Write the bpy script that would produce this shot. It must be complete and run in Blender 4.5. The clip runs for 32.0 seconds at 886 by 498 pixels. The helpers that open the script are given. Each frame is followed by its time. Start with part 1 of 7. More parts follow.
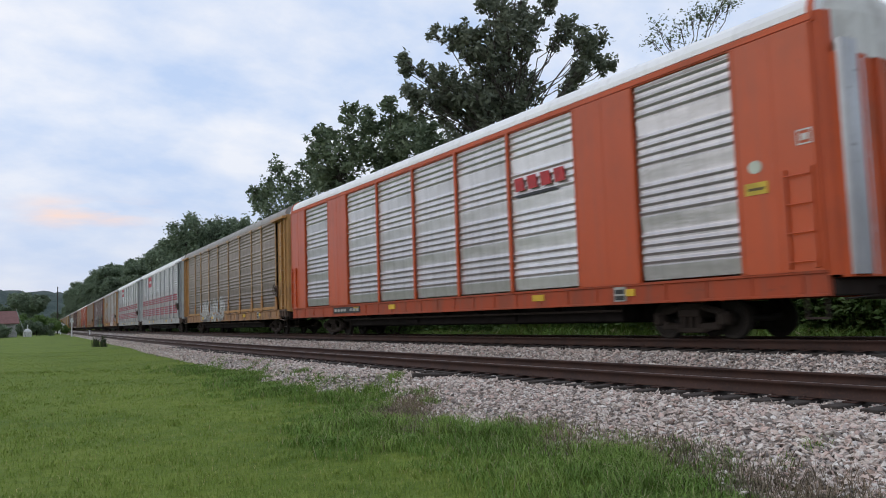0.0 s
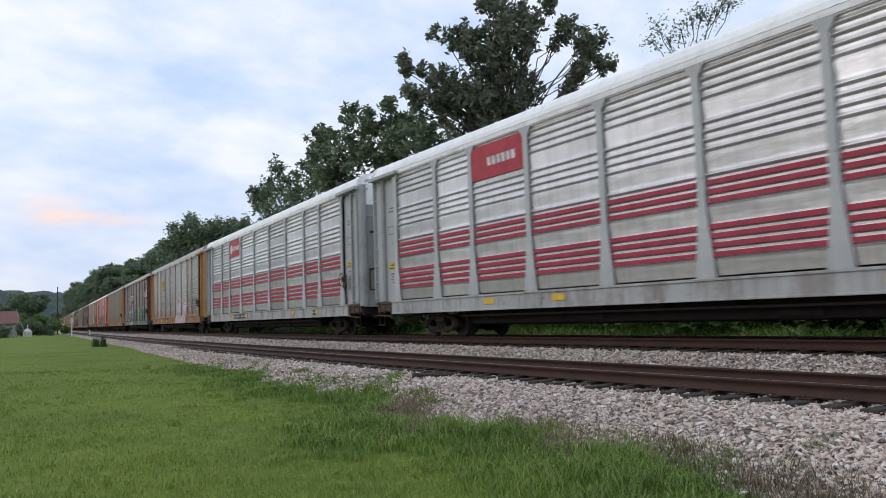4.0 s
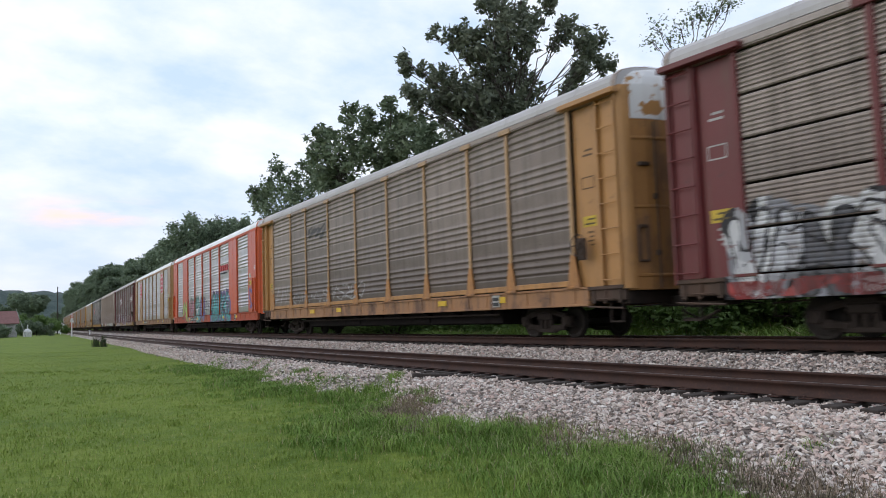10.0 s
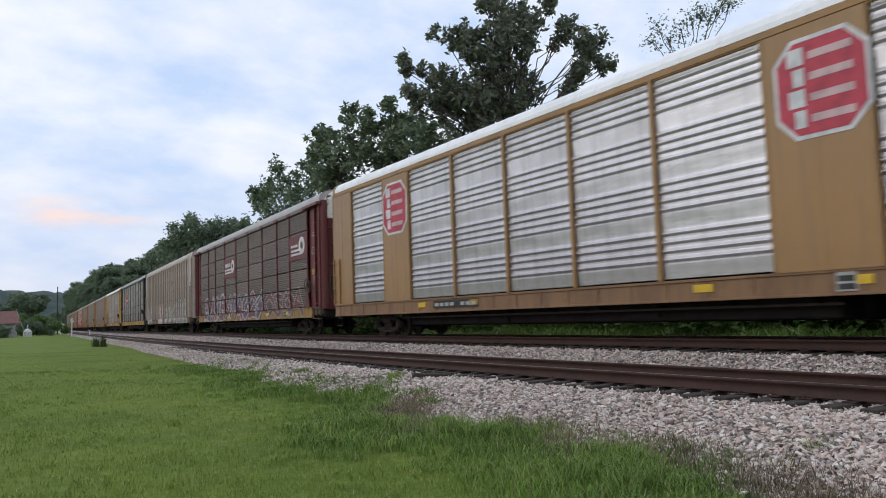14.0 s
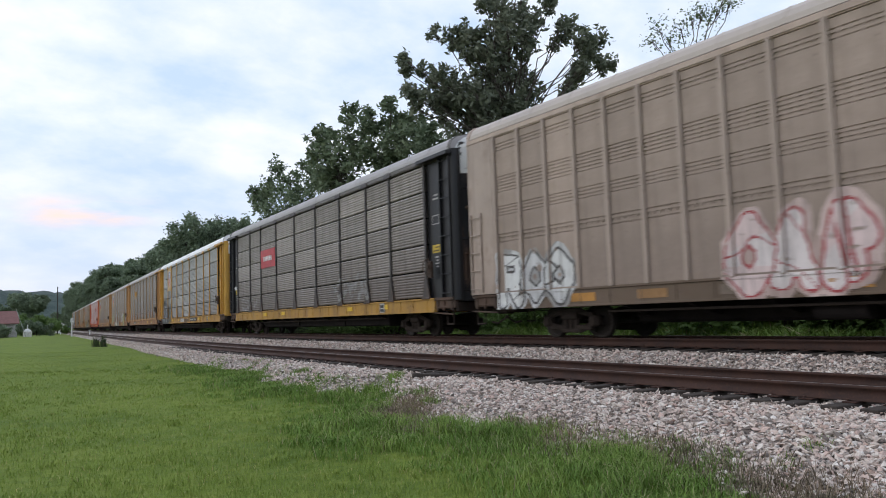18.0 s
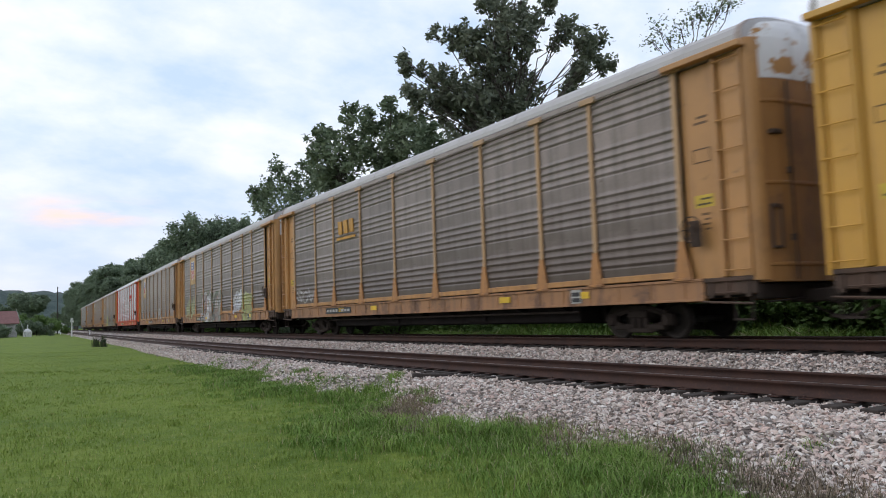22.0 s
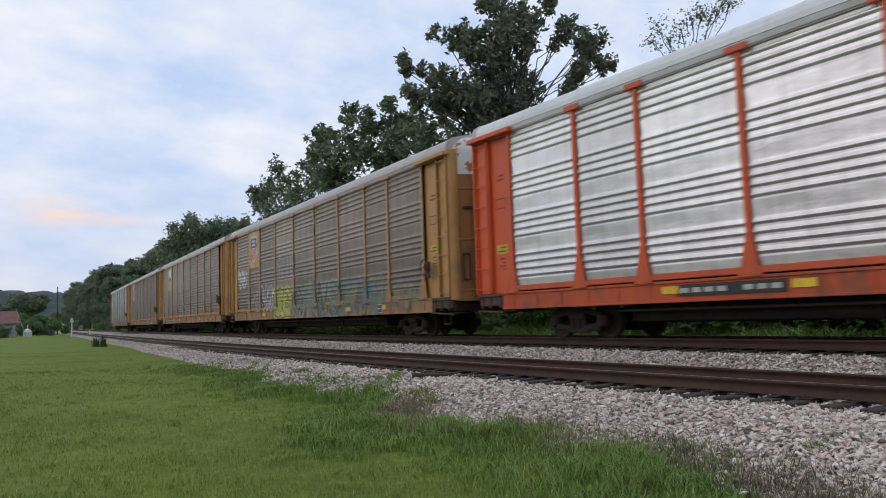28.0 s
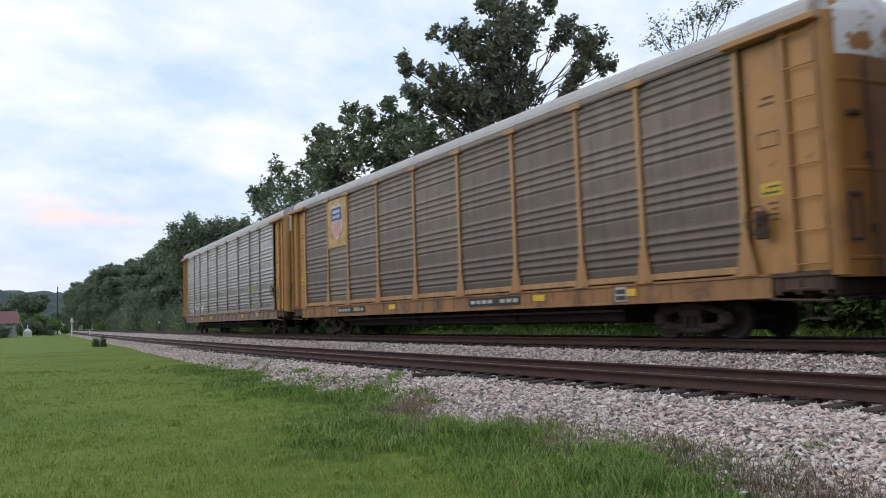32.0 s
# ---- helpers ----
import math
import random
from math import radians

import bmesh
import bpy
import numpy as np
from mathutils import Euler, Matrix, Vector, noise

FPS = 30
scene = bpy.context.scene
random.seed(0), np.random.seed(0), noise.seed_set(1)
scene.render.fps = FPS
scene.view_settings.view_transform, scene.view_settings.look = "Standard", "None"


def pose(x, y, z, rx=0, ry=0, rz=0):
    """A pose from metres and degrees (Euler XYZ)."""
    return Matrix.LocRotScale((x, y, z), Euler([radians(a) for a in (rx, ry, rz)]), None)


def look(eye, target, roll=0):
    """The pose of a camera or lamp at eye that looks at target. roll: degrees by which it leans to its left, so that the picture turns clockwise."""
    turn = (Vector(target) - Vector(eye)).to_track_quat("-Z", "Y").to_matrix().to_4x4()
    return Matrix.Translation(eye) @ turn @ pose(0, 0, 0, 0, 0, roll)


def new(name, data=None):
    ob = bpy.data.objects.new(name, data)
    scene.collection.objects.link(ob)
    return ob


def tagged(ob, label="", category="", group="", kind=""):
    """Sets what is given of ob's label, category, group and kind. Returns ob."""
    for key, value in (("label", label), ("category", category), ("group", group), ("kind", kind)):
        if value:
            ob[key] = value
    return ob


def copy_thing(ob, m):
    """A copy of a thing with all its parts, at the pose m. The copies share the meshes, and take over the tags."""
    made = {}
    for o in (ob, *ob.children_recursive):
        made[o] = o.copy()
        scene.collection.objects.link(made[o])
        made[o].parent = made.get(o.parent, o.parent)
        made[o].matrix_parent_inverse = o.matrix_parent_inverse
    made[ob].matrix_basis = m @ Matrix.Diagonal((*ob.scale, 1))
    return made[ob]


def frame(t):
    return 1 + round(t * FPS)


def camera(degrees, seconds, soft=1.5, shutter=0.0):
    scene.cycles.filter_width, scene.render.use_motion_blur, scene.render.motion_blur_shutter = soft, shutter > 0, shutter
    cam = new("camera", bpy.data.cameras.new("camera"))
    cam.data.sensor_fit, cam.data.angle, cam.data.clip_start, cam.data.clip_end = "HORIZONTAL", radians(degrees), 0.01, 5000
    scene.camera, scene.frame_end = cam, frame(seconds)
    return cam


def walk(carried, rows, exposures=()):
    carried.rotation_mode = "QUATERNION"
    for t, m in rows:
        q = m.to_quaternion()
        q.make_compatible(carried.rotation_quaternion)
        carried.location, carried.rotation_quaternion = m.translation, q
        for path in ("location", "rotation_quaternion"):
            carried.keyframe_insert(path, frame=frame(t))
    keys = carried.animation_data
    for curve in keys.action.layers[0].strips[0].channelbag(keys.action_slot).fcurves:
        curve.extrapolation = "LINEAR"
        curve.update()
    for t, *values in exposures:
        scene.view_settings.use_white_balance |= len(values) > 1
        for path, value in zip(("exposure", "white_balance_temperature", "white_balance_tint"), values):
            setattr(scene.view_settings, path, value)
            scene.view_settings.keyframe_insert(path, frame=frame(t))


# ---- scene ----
# ---- camera ----
EYE = Vector((0.0, 0.0, 1.6))
YAW, PITCH = 0.5933, 0.0849
AHEAD = Vector((math.sin(YAW) * math.cos(PITCH), math.cos(YAW) * math.cos(PITCH), math.sin(PITCH)))
cam = camera(58.67, 32.0, soft=1.0, shutter=0.22)
walk(cam, [(0.0, look(EYE, EYE + AHEAD, -1.88)), (32.0, look(EYE, EYE + AHEAD, -1.88))],
     exposures=[(0.0, -0.04), (1.5, 0.04), (3.0, 0.12), (4.5, 0.04), (6.0, -0.03), (7.0, 0.04), (8.5, 0.22), (10.5, 0.25), (12.0, 0.08), (14.0, 0.05), (15.5, 0.1), (17.0, 0.2), (25.0, 0.2), (27.3, -0.05), (28.0, -0.05), (28.9, 0.18), (32.0, 0.2)])

# ---- sky and sun ----
SUN_UP, SUN_ROUND = radians(28), radians(-60)
world = bpy.data.worlds.new("evening_sky")
scene.world = world
world.use_nodes = True


def sky_nodes():
    nt = world.node_tree
    nt.nodes.clear()
    N, L = nt.nodes.new, nt.links.new
    out, bg = N("ShaderNodeOutputWorld"), N("ShaderNodeBackground")
    sky = N("ShaderNodeTexSky")
    sky.sky_type, sky.sun_disc, sky.sun_elevation, sky.sun_rotation = "NISHITA", False, SUN_UP, SUN_ROUND
    sky.air_density, sky.dust_density = 1.0, 2.0
    dim = N("ShaderNodeVectorMath")
    dim.operation = "SCALE"
    dim.inputs["Scale"].default_value = 0.085
    L(sky.outputs[0], dim.inputs[0])
    tc = N("ShaderNodeTexCoord")
    # flatten the direction onto a cloud deck
    sep = N("ShaderNodeSeparateXYZ")
    L(tc.outputs["Generated"], sep.inputs[0])
    up = N("ShaderNodeMath")
    up.operation = "ADD"
    up.inputs[1].default_value = 0.42
    L(sep.outputs["Z"], up.inputs[0])
    div = N("ShaderNodeVectorMath")
    div.operation = "DIVIDE"
    comb = N("ShaderNodeCombineXYZ")
    for i in range(3):
        L(up.outputs[0], comb.inputs[i])
    L(tc.outputs["Generated"], div.inputs[0])
    L(comb.outputs[0], div.inputs[1])
    base = N("ShaderNodeTexNoise")
    base.inputs["Scale"].default_value, base.inputs["Detail"].default_value, base.inputs["Roughness"].default_value = 3.0, 9, 0.56
    mp = N("ShaderNodeMapping")
    mp.inputs["Location"].default_value, mp.inputs["Scale"].default_value = (3.1, 0.65, 0.0), (1.0, 1.25, 1.0)
    L(div.outputs[0], mp.inputs[0])
    L(mp.outputs[0], base.inputs["Vector"])
    ramp = N("ShaderNodeValToRGB")
    ramp.color_ramp.elements[0].position, ramp.color_ramp.elements[0].color = 0.36, (0, 0, 0, 1)
    ramp.color_ramp.elements[1].position, ramp.color_ramp.elements[1].color = 0.62, (1, 1, 1, 1)
    L(base.outputs["Fac"], ramp.inputs[0])
    cloud = N("ShaderNodeMixRGB")
    cloud.inputs[1].default_value, cloud.inputs[2].default_value = (0.58, 0.73, 1.01, 1), (0.97, 0.995, 1.07, 1)
    L(ramp.outputs[0], cloud.inputs[0])
    # warm band low over the horizon
    low = N("ShaderNodeMapRange")
    low.inputs["From Min"].default_value, low.inputs["From Max"].default_value = 0.04, 0.24
    low.inputs["To Min"].default_value, low.inputs["To Max"].default_value = 0.60, 0.0
    L(sep.outputs["Z"], low.inputs[0])
    warm = N("ShaderNodeMixRGB")
    warm.inputs[2].default_value = (0.66, 0.73, 0.92, 1)
    L(low.outputs[0], warm.inputs[0])
    L(cloud.outputs[0], warm.inputs[1])
    # a streak of cloud catching the low sun, to the north
    pk = N("ShaderNodeTexNoise")
    pk.inputs["Scale"].default_value, pk.inputs["Detail"].default_value = 9.0, 7
    pm = N("ShaderNodeMapping")
    pm.inputs["Scale"].default_value, pm.inputs["Location"].default_value = (1.0, 1.0, 5.0), (0.4, 0.0, 0.35)
    L(tc.outputs["Generated"], pm.inputs[0])
    L(pm.outputs[0], pk.inputs["Vector"])
    pr = N("ShaderNodeValToRGB")
    pr.color_ramp.elements[0].position, pr.color_ramp.elements[1].position = 0.42, 0.66
    L(pk.outputs["Fac"], pr.inputs[0])
    band = N("ShaderNodeMapRange")
    band.interpolation_type = "SMOOTHSTEP"
    band.inputs["From Min"].default_value, band.inputs["From Max"].default_value = 0.026, 0.004
    ab = N("ShaderNodeMath")
    ab.operation = "SUBTRACT"
    ab.inputs[1].default_value = 0.131
    L(sep.outputs["Z"], ab.inputs[0])
    ab2 = N("ShaderNodeMath")
    ab2.operation = "ABSOLUTE"
    L(ab.outputs[0], ab2.inputs[0])
    L(ab2.outputs[0], band.inputs[0])
    mul = N("ShaderNodeMath")
    mul.operation = "MULTIPLY"
    L(pr.outputs[0], mul.inputs[0])
    side = N("ShaderNodeMath")
    side.operation = "SUBTRACT"
    side.inputs[1].default_value = 0.165
    L(sep.outputs["X"], side.inputs[0])
    off = N("ShaderNodeMath")
    off.operation = "ABSOLUTE"
    L(side.outputs[0], off.inputs[0])
    long = N("ShaderNodeMapRange")
    long.interpolation_type = "SMOOTHSTEP"
    long.inputs["From Min"].default_value, long.inputs["From Max"].default_value = 0.10, 0.03
    L(off.outputs[0], long.inputs[0])
    piece_of = N("ShaderNodeMath")
    piece_of.operation = "MULTIPLY"
    L(band.outputs[0], piece_of.inputs[0])
    L(long.outputs[0], piece_of.inputs[1])
    L(piece_of.outputs[0], mul.inputs[1])
    pink = N("ShaderNodeMixRGB")
    pink.inputs[2].default_value = (1.05, 0.80, 0.72, 1)
    L(mul.outputs[0], pink.inputs[0])
    L(warm.outputs[0], pink.inputs[1])
    both = N("ShaderNodeMixRGB")
    both.inputs[0].default_value = 0.85
    L(dim.outputs[0], both.inputs[1])
    L(pink.outputs[0], both.inputs[2])
    L(both.outputs[0], bg.inputs[0])
    bg.inputs[1].default_value = 1.05
    L(bg.outputs[0], out.inputs[0])


sky_nodes()
sun_data = bpy.data.lights.new("sun", "SUN")
sun_data.energy, sun_data.angle, sun_data.color = 0.5, radians(40), (1.0, 0.93, 0.84)
sun = new("sun", sun_data)
sun.matrix_world = look((0, 0, 60), (-60 * math.cos(SUN_UP) * math.sin(SUN_ROUND), -60 * math.cos(SUN_UP) * math.cos(SUN_ROUND), 60 - 60 * math.sin(SUN_UP)))

# ---- materials ----
class Shade:
    """A small helper round one node material."""

    def __init__(self, name):
        self.mat = bpy.data.materials.new(name)
        self.mat.use_nodes = True
        self.nt = self.mat.node_tree
        self.bsdf = self.nt.nodes["Principled BSDF"]
        self.coord = self.add("ShaderNodeTexCoord")
        self.place = self.coord.outputs["Object"]

    def add(self, kind, **inputs):
        n = self.nt.nodes.new(kind)
        for k, v in inputs.items():
            self.put(n.inputs[k.replace("_", " ")], v)
        return n

    def put(self, socket, v):
        if isinstance(v, bpy.types.NodeSocket):
            self.nt.links.new(v, socket)
        elif isinstance(v, (tuple, list)) and len(v) == 3 and socket.type == "RGBA":
            socket.default_value = (*v, 1)
        else:
            socket.default_value = v

    def noise(self, scale, detail=4, rough=0.55, stretch=(1, 1, 1), shift=(0, 0, 0), place=None):
        m = self.add("ShaderNodeMapping", Vector=place or self.place, Scale=stretch, Location=shift)
        return self.add("ShaderNodeTexNoise", Vector=m.outputs[0], Scale=scale, Detail=detail, Roughness=rough).outputs["Fac"]

    def step(self, fac, lo, hi):
        n = self.add("ShaderNodeMapRange", Value=fac, From_Min=lo, From_Max=hi)
        n.interpolation_type = "SMOOTHSTEP"
        return n.outputs[0]

    def math(self, op, a, b=0.0):
        n = self.add("ShaderNodeMath")
        n.operation = op
        self.put(n.inputs[0], a)
        self.put(n.inputs[1], b)
        return n.outputs[0]

    def mix(self, fac, a, b):
        n = self.add("ShaderNodeMixRGB")
        self.put(n.inputs[0], fac)
        self.put(n.inputs[1], a)
        self.put(n.inputs[2], b)
        return n.outputs[0]

    def bump(self, height, strength=0.3, distance=0.02):
        n = self.add("ShaderNodeBump", Height=height, Strength=strength, Distance=distance)
        self.put(self.bsdf.inputs["Normal"], n.outputs[0])

    def done(self, color, rough=0.6, metal=0.0, spec=0.4):
        self.put(self.bsdf.inputs["Base Color"], color)
        self.put(self.bsdf.inputs["Roughness"], rough)
        self.put(self.bsdf.inputs["Metallic"], metal)
        self.put(self.bsdf.inputs["Specular IOR Level"], spec)
        return self.mat


def kept(fn):
    made = {}

    def inner(*a):
        if a not in made:
            made[a] = fn(*a)
        return made[a]
    return inner


@kept
def paint(name, color, dirt=0.35, rust=0.25, gloss=0.5):
    s = Shade(name)
    big = s.noise(0.6, 5)
    runs = s.noise(3.0, 5, 0.6, (1, 1.6, 0.10))
    c = s.mix(s.step(big, 0.35, 0.75), color, tuple(v * 0.80 for v in color))
    c = s.mix(s.math("MULTIPLY", s.step(runs, 0.48, 0.75), dirt), c, (0.12, 0.085, 0.065))
    spot = s.noise(7.0, 6, 0.7)
    c = s.mix(s.math("MULTIPLY", s.step(spot, 0.60, 0.72), rust), c, (0.13, 0.055, 0.03))
    stain = s.noise(1.3, 6, 0.7, (1, 1, 0.55), (3, 1, 7))
    c = s.mix(s.math("MULTIPLY", s.step(stain, 0.47, 0.62), min(0.9, rust)), c, (0.11, 0.060, 0.038))
    bare = s.noise(4.5, 5, 0.65, (1, 0.6, 1), (9, 4, 2))
    c = s.mix(s.math("MULTIPLY", s.step(bare, 0.63, 0.70), min(0.8, rust)), c, (0.045, 0.032, 0.026))
    rnd = s.add("ShaderNodeObjectInfo").outputs["Random"]
    c = s.mix(s.math("MULTIPLY", rnd, 0.35), c, tuple(v * 0.7 + 0.004 for v in color))
    s.bump(s.math("ADD", s.math("MULTIPLY", s.noise(18, 3), 0.12), s.noise(0.9, 2, 0.5, (1, 1.4, 0.7))), 0.5, 0.05)
    return s.done(c, gloss, 0.0, 0.4)


@kept
def roof_paint(color):
    """Chalky roof paint with faint streaks across."""
    s = Shade("roof_paint")
    c = s.mix(s.step(s.noise(0.5, 4), 0.35, 0.75), color, tuple(v * 0.88 for v in color))
    c = s.mix(s.math("MULTIPLY", s.step(s.noise(2.4, 5, 0.6, (0.3, 2.2, 1)), 0.52, 0.75), 0.22), c, (0.24, 0.21, 0.19))
    c = s.mix(s.math("MULTIPLY", s.step(s.noise(9, 5, 0.65), 0.62, 0.74), 0.25), c, (0.20, 0.15, 0.12))
    s.bump(s.noise(12, 3), 0.1, 0.01)
    return s.done(c, 0.5, 0.0, 0.35)


def peeling(name, color, under):
    """Pale paint that has flaked off in ragged patches down to the coat beneath."""
    s = Shade(name)
    flake = s.math("ADD", s.noise(2.2, 6, 0.65), s.math("MULTIPLY", s.noise(0.7, 2), 0.5))
    c = s.mix(s.step(flake, 0.80, 0.83), color, tuple(v * 0.8 for v in under))
    c = s.mix(s.math("MULTIPLY", s.step(s.noise(3.0, 5, 0.6, (1, 1.6, 0.10)), 0.5, 0.75), 0.5), c, (0.12, 0.085, 0.06))
    s.bump(flake, 0.3, 0.01)
    return s.done(c, 0.6, 0.0, 0.3)


def sheet_color(s, tone, dirt, shine):
    """Galvanised or painted rack sheet: patches, vertical runs of dirt and fine speckle."""
    patch = s.noise(0.9, 5, 0.6, (1, 0.6, 1.2))
    runs = s.noise(5.0, 6, 0.62, (1, 1.3, 0.06))
    fine = s.noise(26, 4, 0.6)
    c = s.mix(s.step(patch, 0.3, 0.7), tone, tuple(v * 0.78 for v in tone))
    c = s.mix(s.math("MULTIPLY", s.step(runs, 0.42, 0.72), dirt), c, (0.085, 0.07, 0.056))
    c = s.mix(s.math("MULTIPLY", s.step(fine, 0.5, 0.72), 0.25 + dirt * 0.35), c, tuple(v * 0.55 for v in tone))
    # road film thrown up on the lower courses, in an uneven line
    up = s.add("ShaderNodeSeparateXYZ", Vector=s.place).outputs["Z"]
    edge = s.math("ADD", up, s.math("MULTIPLY", s.math("SUBTRACT", s.noise(1.4, 5, 0.6, (1, 1, 0.3), (2, 8, 1)), 0.5), 2.4))
    c = s.mix(s.math("MULTIPLY", s.step(edge, 4.3, 1.2), min(0.88, dirt * 1.7)), c, (0.085, 0.062, 0.047))
    # each sheet has aged in its own way
    rnd = s.add("ShaderNodeObjectInfo").outputs["Random"]
    c = s.mix(s.math("MULTIPLY", s.step(rnd, 0.35, 1.0), 0.34), c, tuple(v * 0.52 for v in tone))
    c = s.mix(s.math("MULTIPLY", s.step(rnd, 0.30, 0.0), 0.30), c, tuple(min(0.85, v * 1.4) for v in tone))
    # dents and small rust marks in rows
    dots = s.add("ShaderNodeTexVoronoi", Vector=s.add("ShaderNodeMapping", Vector=s.place, Scale=(1, 2.2, 3.0)).outputs[0], Scale=1.0, Randomness=0.35)
    c = s.mix(s.math("MULTIPLY", s.step(dots.outputs["Distance"], 0.10, 0.05), min(0.8, dirt * 1.5)), c, (0.07, 0.045, 0.035))
    return c


@kept
def sheet(name, tone, dirt, metal, rough):
    s = Shade(name)
    c = sheet_color(s, tone, dirt, metal)
    s.bump(s.math("ADD", s.math("MULTIPLY", s.noise(9, 4), 0.25), s.noise(1.3, 3, 0.5, (1, 0.7, 1.6))), 0.35, 0.05)
    r = s.add("ShaderNodeMapRange", Value=s.noise(4, 4), To_Min=rough - 0.1, To_Max=rough + 0.12).outputs[0]
    return s.done(c, r, metal, 0.4)


@kept
def sprayed(color):
    """A coat of spray paint, thin in places, dulled by road dust."""
    s = Shade("spray_paint")
    c = s.mix(s.step(s.noise(1.6, 4), 0.35, 0.7), tuple(v * 0.86 for v in color), tuple(v * 0.66 + 0.012 for v in color))
    c = s.mix(s.math("MULTIPLY", s.step(s.noise(5.0, 5, 0.6, (1, 1.3, 0.12)), 0.42, 0.75), 0.50), c, (0.085, 0.07, 0.058))
    c = s.mix(s.math("MULTIPLY", s.step(s.noise(22, 4, 0.6), 0.55, 0.75), 0.4), c, tuple(v * 0.5 for v in color))
    s.bump(s.noise(30, 3), 0.1, 0.005)
    return s.done(c, 0.5, 0.0, 0.35)


@kept
def plain(name, color, rough=0.6, metal=0.0, spec=0.4):
    s = Shade(name)
    c = s.mix(s.step(s.noise(3.0, 5), 0.35, 0.7), color, tuple(v * 0.7 for v in color))
    s.bump(s.noise(20, 3), 0.15, 0.01)
    return s.done(c, rough, metal, spec)


def mat_rail():
    s = Shade("rusty_rail_steel")
    c = s.mix(s.step(s.noise(2.0, 6), 0.35, 0.7), (0.056, 0.029, 0.022), (0.036, 0.022, 0.019))
    c = s.mix(s.math("MULTIPLY", s.step(s.noise(24, 4), 0.5, 0.7), 0.5), c, (0.085, 0.042, 0.026))
    s.bump(s.noise(40, 4), 0.3, 0.005)
    return s.done(c, 0.7, 0.1, 0.2)


def mat_ballast():
    s = Shade("crushed_stone_ballast")
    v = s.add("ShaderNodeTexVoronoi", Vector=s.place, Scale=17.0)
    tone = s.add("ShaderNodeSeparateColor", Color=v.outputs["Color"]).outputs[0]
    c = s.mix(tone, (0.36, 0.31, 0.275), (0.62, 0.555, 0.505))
    # shade in the gaps between stones, put in as near-black cell edges
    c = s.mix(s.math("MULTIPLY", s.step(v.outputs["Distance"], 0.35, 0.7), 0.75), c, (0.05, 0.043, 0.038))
    c = s.mix(s.math("MULTIPLY", s.step(s.noise(0.8, 5), 0.45, 0.7), 0.30), c, (0.22, 0.17, 0.13))
    s.bump(v.outputs["Distance"], 0.9, 0.04)
    return s.done(c, 0.9)


def mat_stone():
    s = Shade("ballast_stone")
    rnd = s.add("ShaderNodeNewGeometry").outputs["Random Per Island"]
    ramp = s.add("ShaderNodeValToRGB", Fac=rnd)
    el = ramp.color_ramp.elements
    for p, col in ((0.2, (0.40, 0.335, 0.285)), (0.42, (0.60, 0.51, 0.445)), (0.66, (0.55, 0.40, 0.34)), (0.82, (0.68, 0.61, 0.545))):
        el.new(p).color = (*col, 1)
    el[0].color, el[-1].color = (0.14, 0.115, 0.10, 1), (0.73, 0.68, 0.625, 1)
    c = s.mix(s.math("MULTIPLY", s.step(s.noise(30, 4), 0.45, 0.7), 0.35), ramp.outputs[0], (0.22, 0.19, 0.17))
    s.bump(s.noise(60, 4), 0.35, 0.006)
    return s.done(c, 0.88)


def mat_ground():
    s = Shade("lawn_ground")
    c = s.mix(s.step(s.noise(0.35, 5), 0.35, 0.7), (0.158, 0.214, 0.035), (0.104, 0.160, 0.027))
    c = s.mix(s.math("MULTIPLY", s.step(s.noise(2.4, 5), 0.45, 0.7), 0.5), c, (0.225, 0.260, 0.055))
    c = s.mix(s.math("MULTIPLY", s.step(s.noise(9, 5, 0.65), 0.48, 0.68), 0.6), c, (0.075, 0.120, 0.020))
    s.bump(s.noise(30, 5), 0.8, 0.05)
    return s.done(c, 0.9, 0.0, 0.15)


def mat_blade(name, dark, light, dry, dryness):
    s = Shade(name)
    rnd = s.add("ShaderNodeNewGeometry").outputs["Random Per Island"]
    c = s.mix(rnd, dark, light)
    c = s.mix(s.step(s.noise(0.35, 4), 0.35, 0.62), c, s.mix(0.7, c, dark))
    c = s.mix(s.math("MULTIPLY", s.step(s.noise(1.3, 4, 0.6, (1, 1, 1), (4, 2, 0)), 0.48, 0.68), 0.45), c, (light[0] * 1.15, light[1] * 1.02, light[2]))
    c = s.mix(s.step(s.math("FRACT", s.math("MULTIPLY", rnd, 17.3)), 1 - dryness, 1.0), c, dry)
    return s.done(c, 0.7, 0.0, 0.2)


def mat_leaf(name, dark, light):
    s = Shade(name)
    rnd = s.add("ShaderNodeNewGeometry").outputs["Random Per Island"]
    c = s.mix(rnd, dark, light)
    c = s.mix(s.step(s.noise(0.6, 3), 0.4, 0.65), c, s.mix(0.6, c, light))
    tr = s.add("ShaderNodeBsdfTranslucent", Color=c)
    mx = s.add("ShaderNodeMixShader", Fac=0.3)
    out = s.nt.nodes["Material Output"]
    mat = s.done(c, 0.6, 0.0, 0.3)
    s.nt.links.new(s.bsdf.outputs[0], mx.inputs[1])
    s.nt.links.new(tr.outputs[0], mx.inputs[2])
    s.nt.links.new(mx.outputs[0], out.inputs[0])
    return mat


def mat_bark():
    s = Shade("bark")
    c = s.mix(s.step(s.noise(6, 5, 0.6, (1, 1, 0.2)), 0.35, 0.7), (0.06, 0.048, 0.038), (0.12, 0.10, 0.085))
    s.bump(s.noise(14, 5, 0.6, (1, 1, 0.2)), 0.6, 0.03)
    return s.done(c, 0.9)


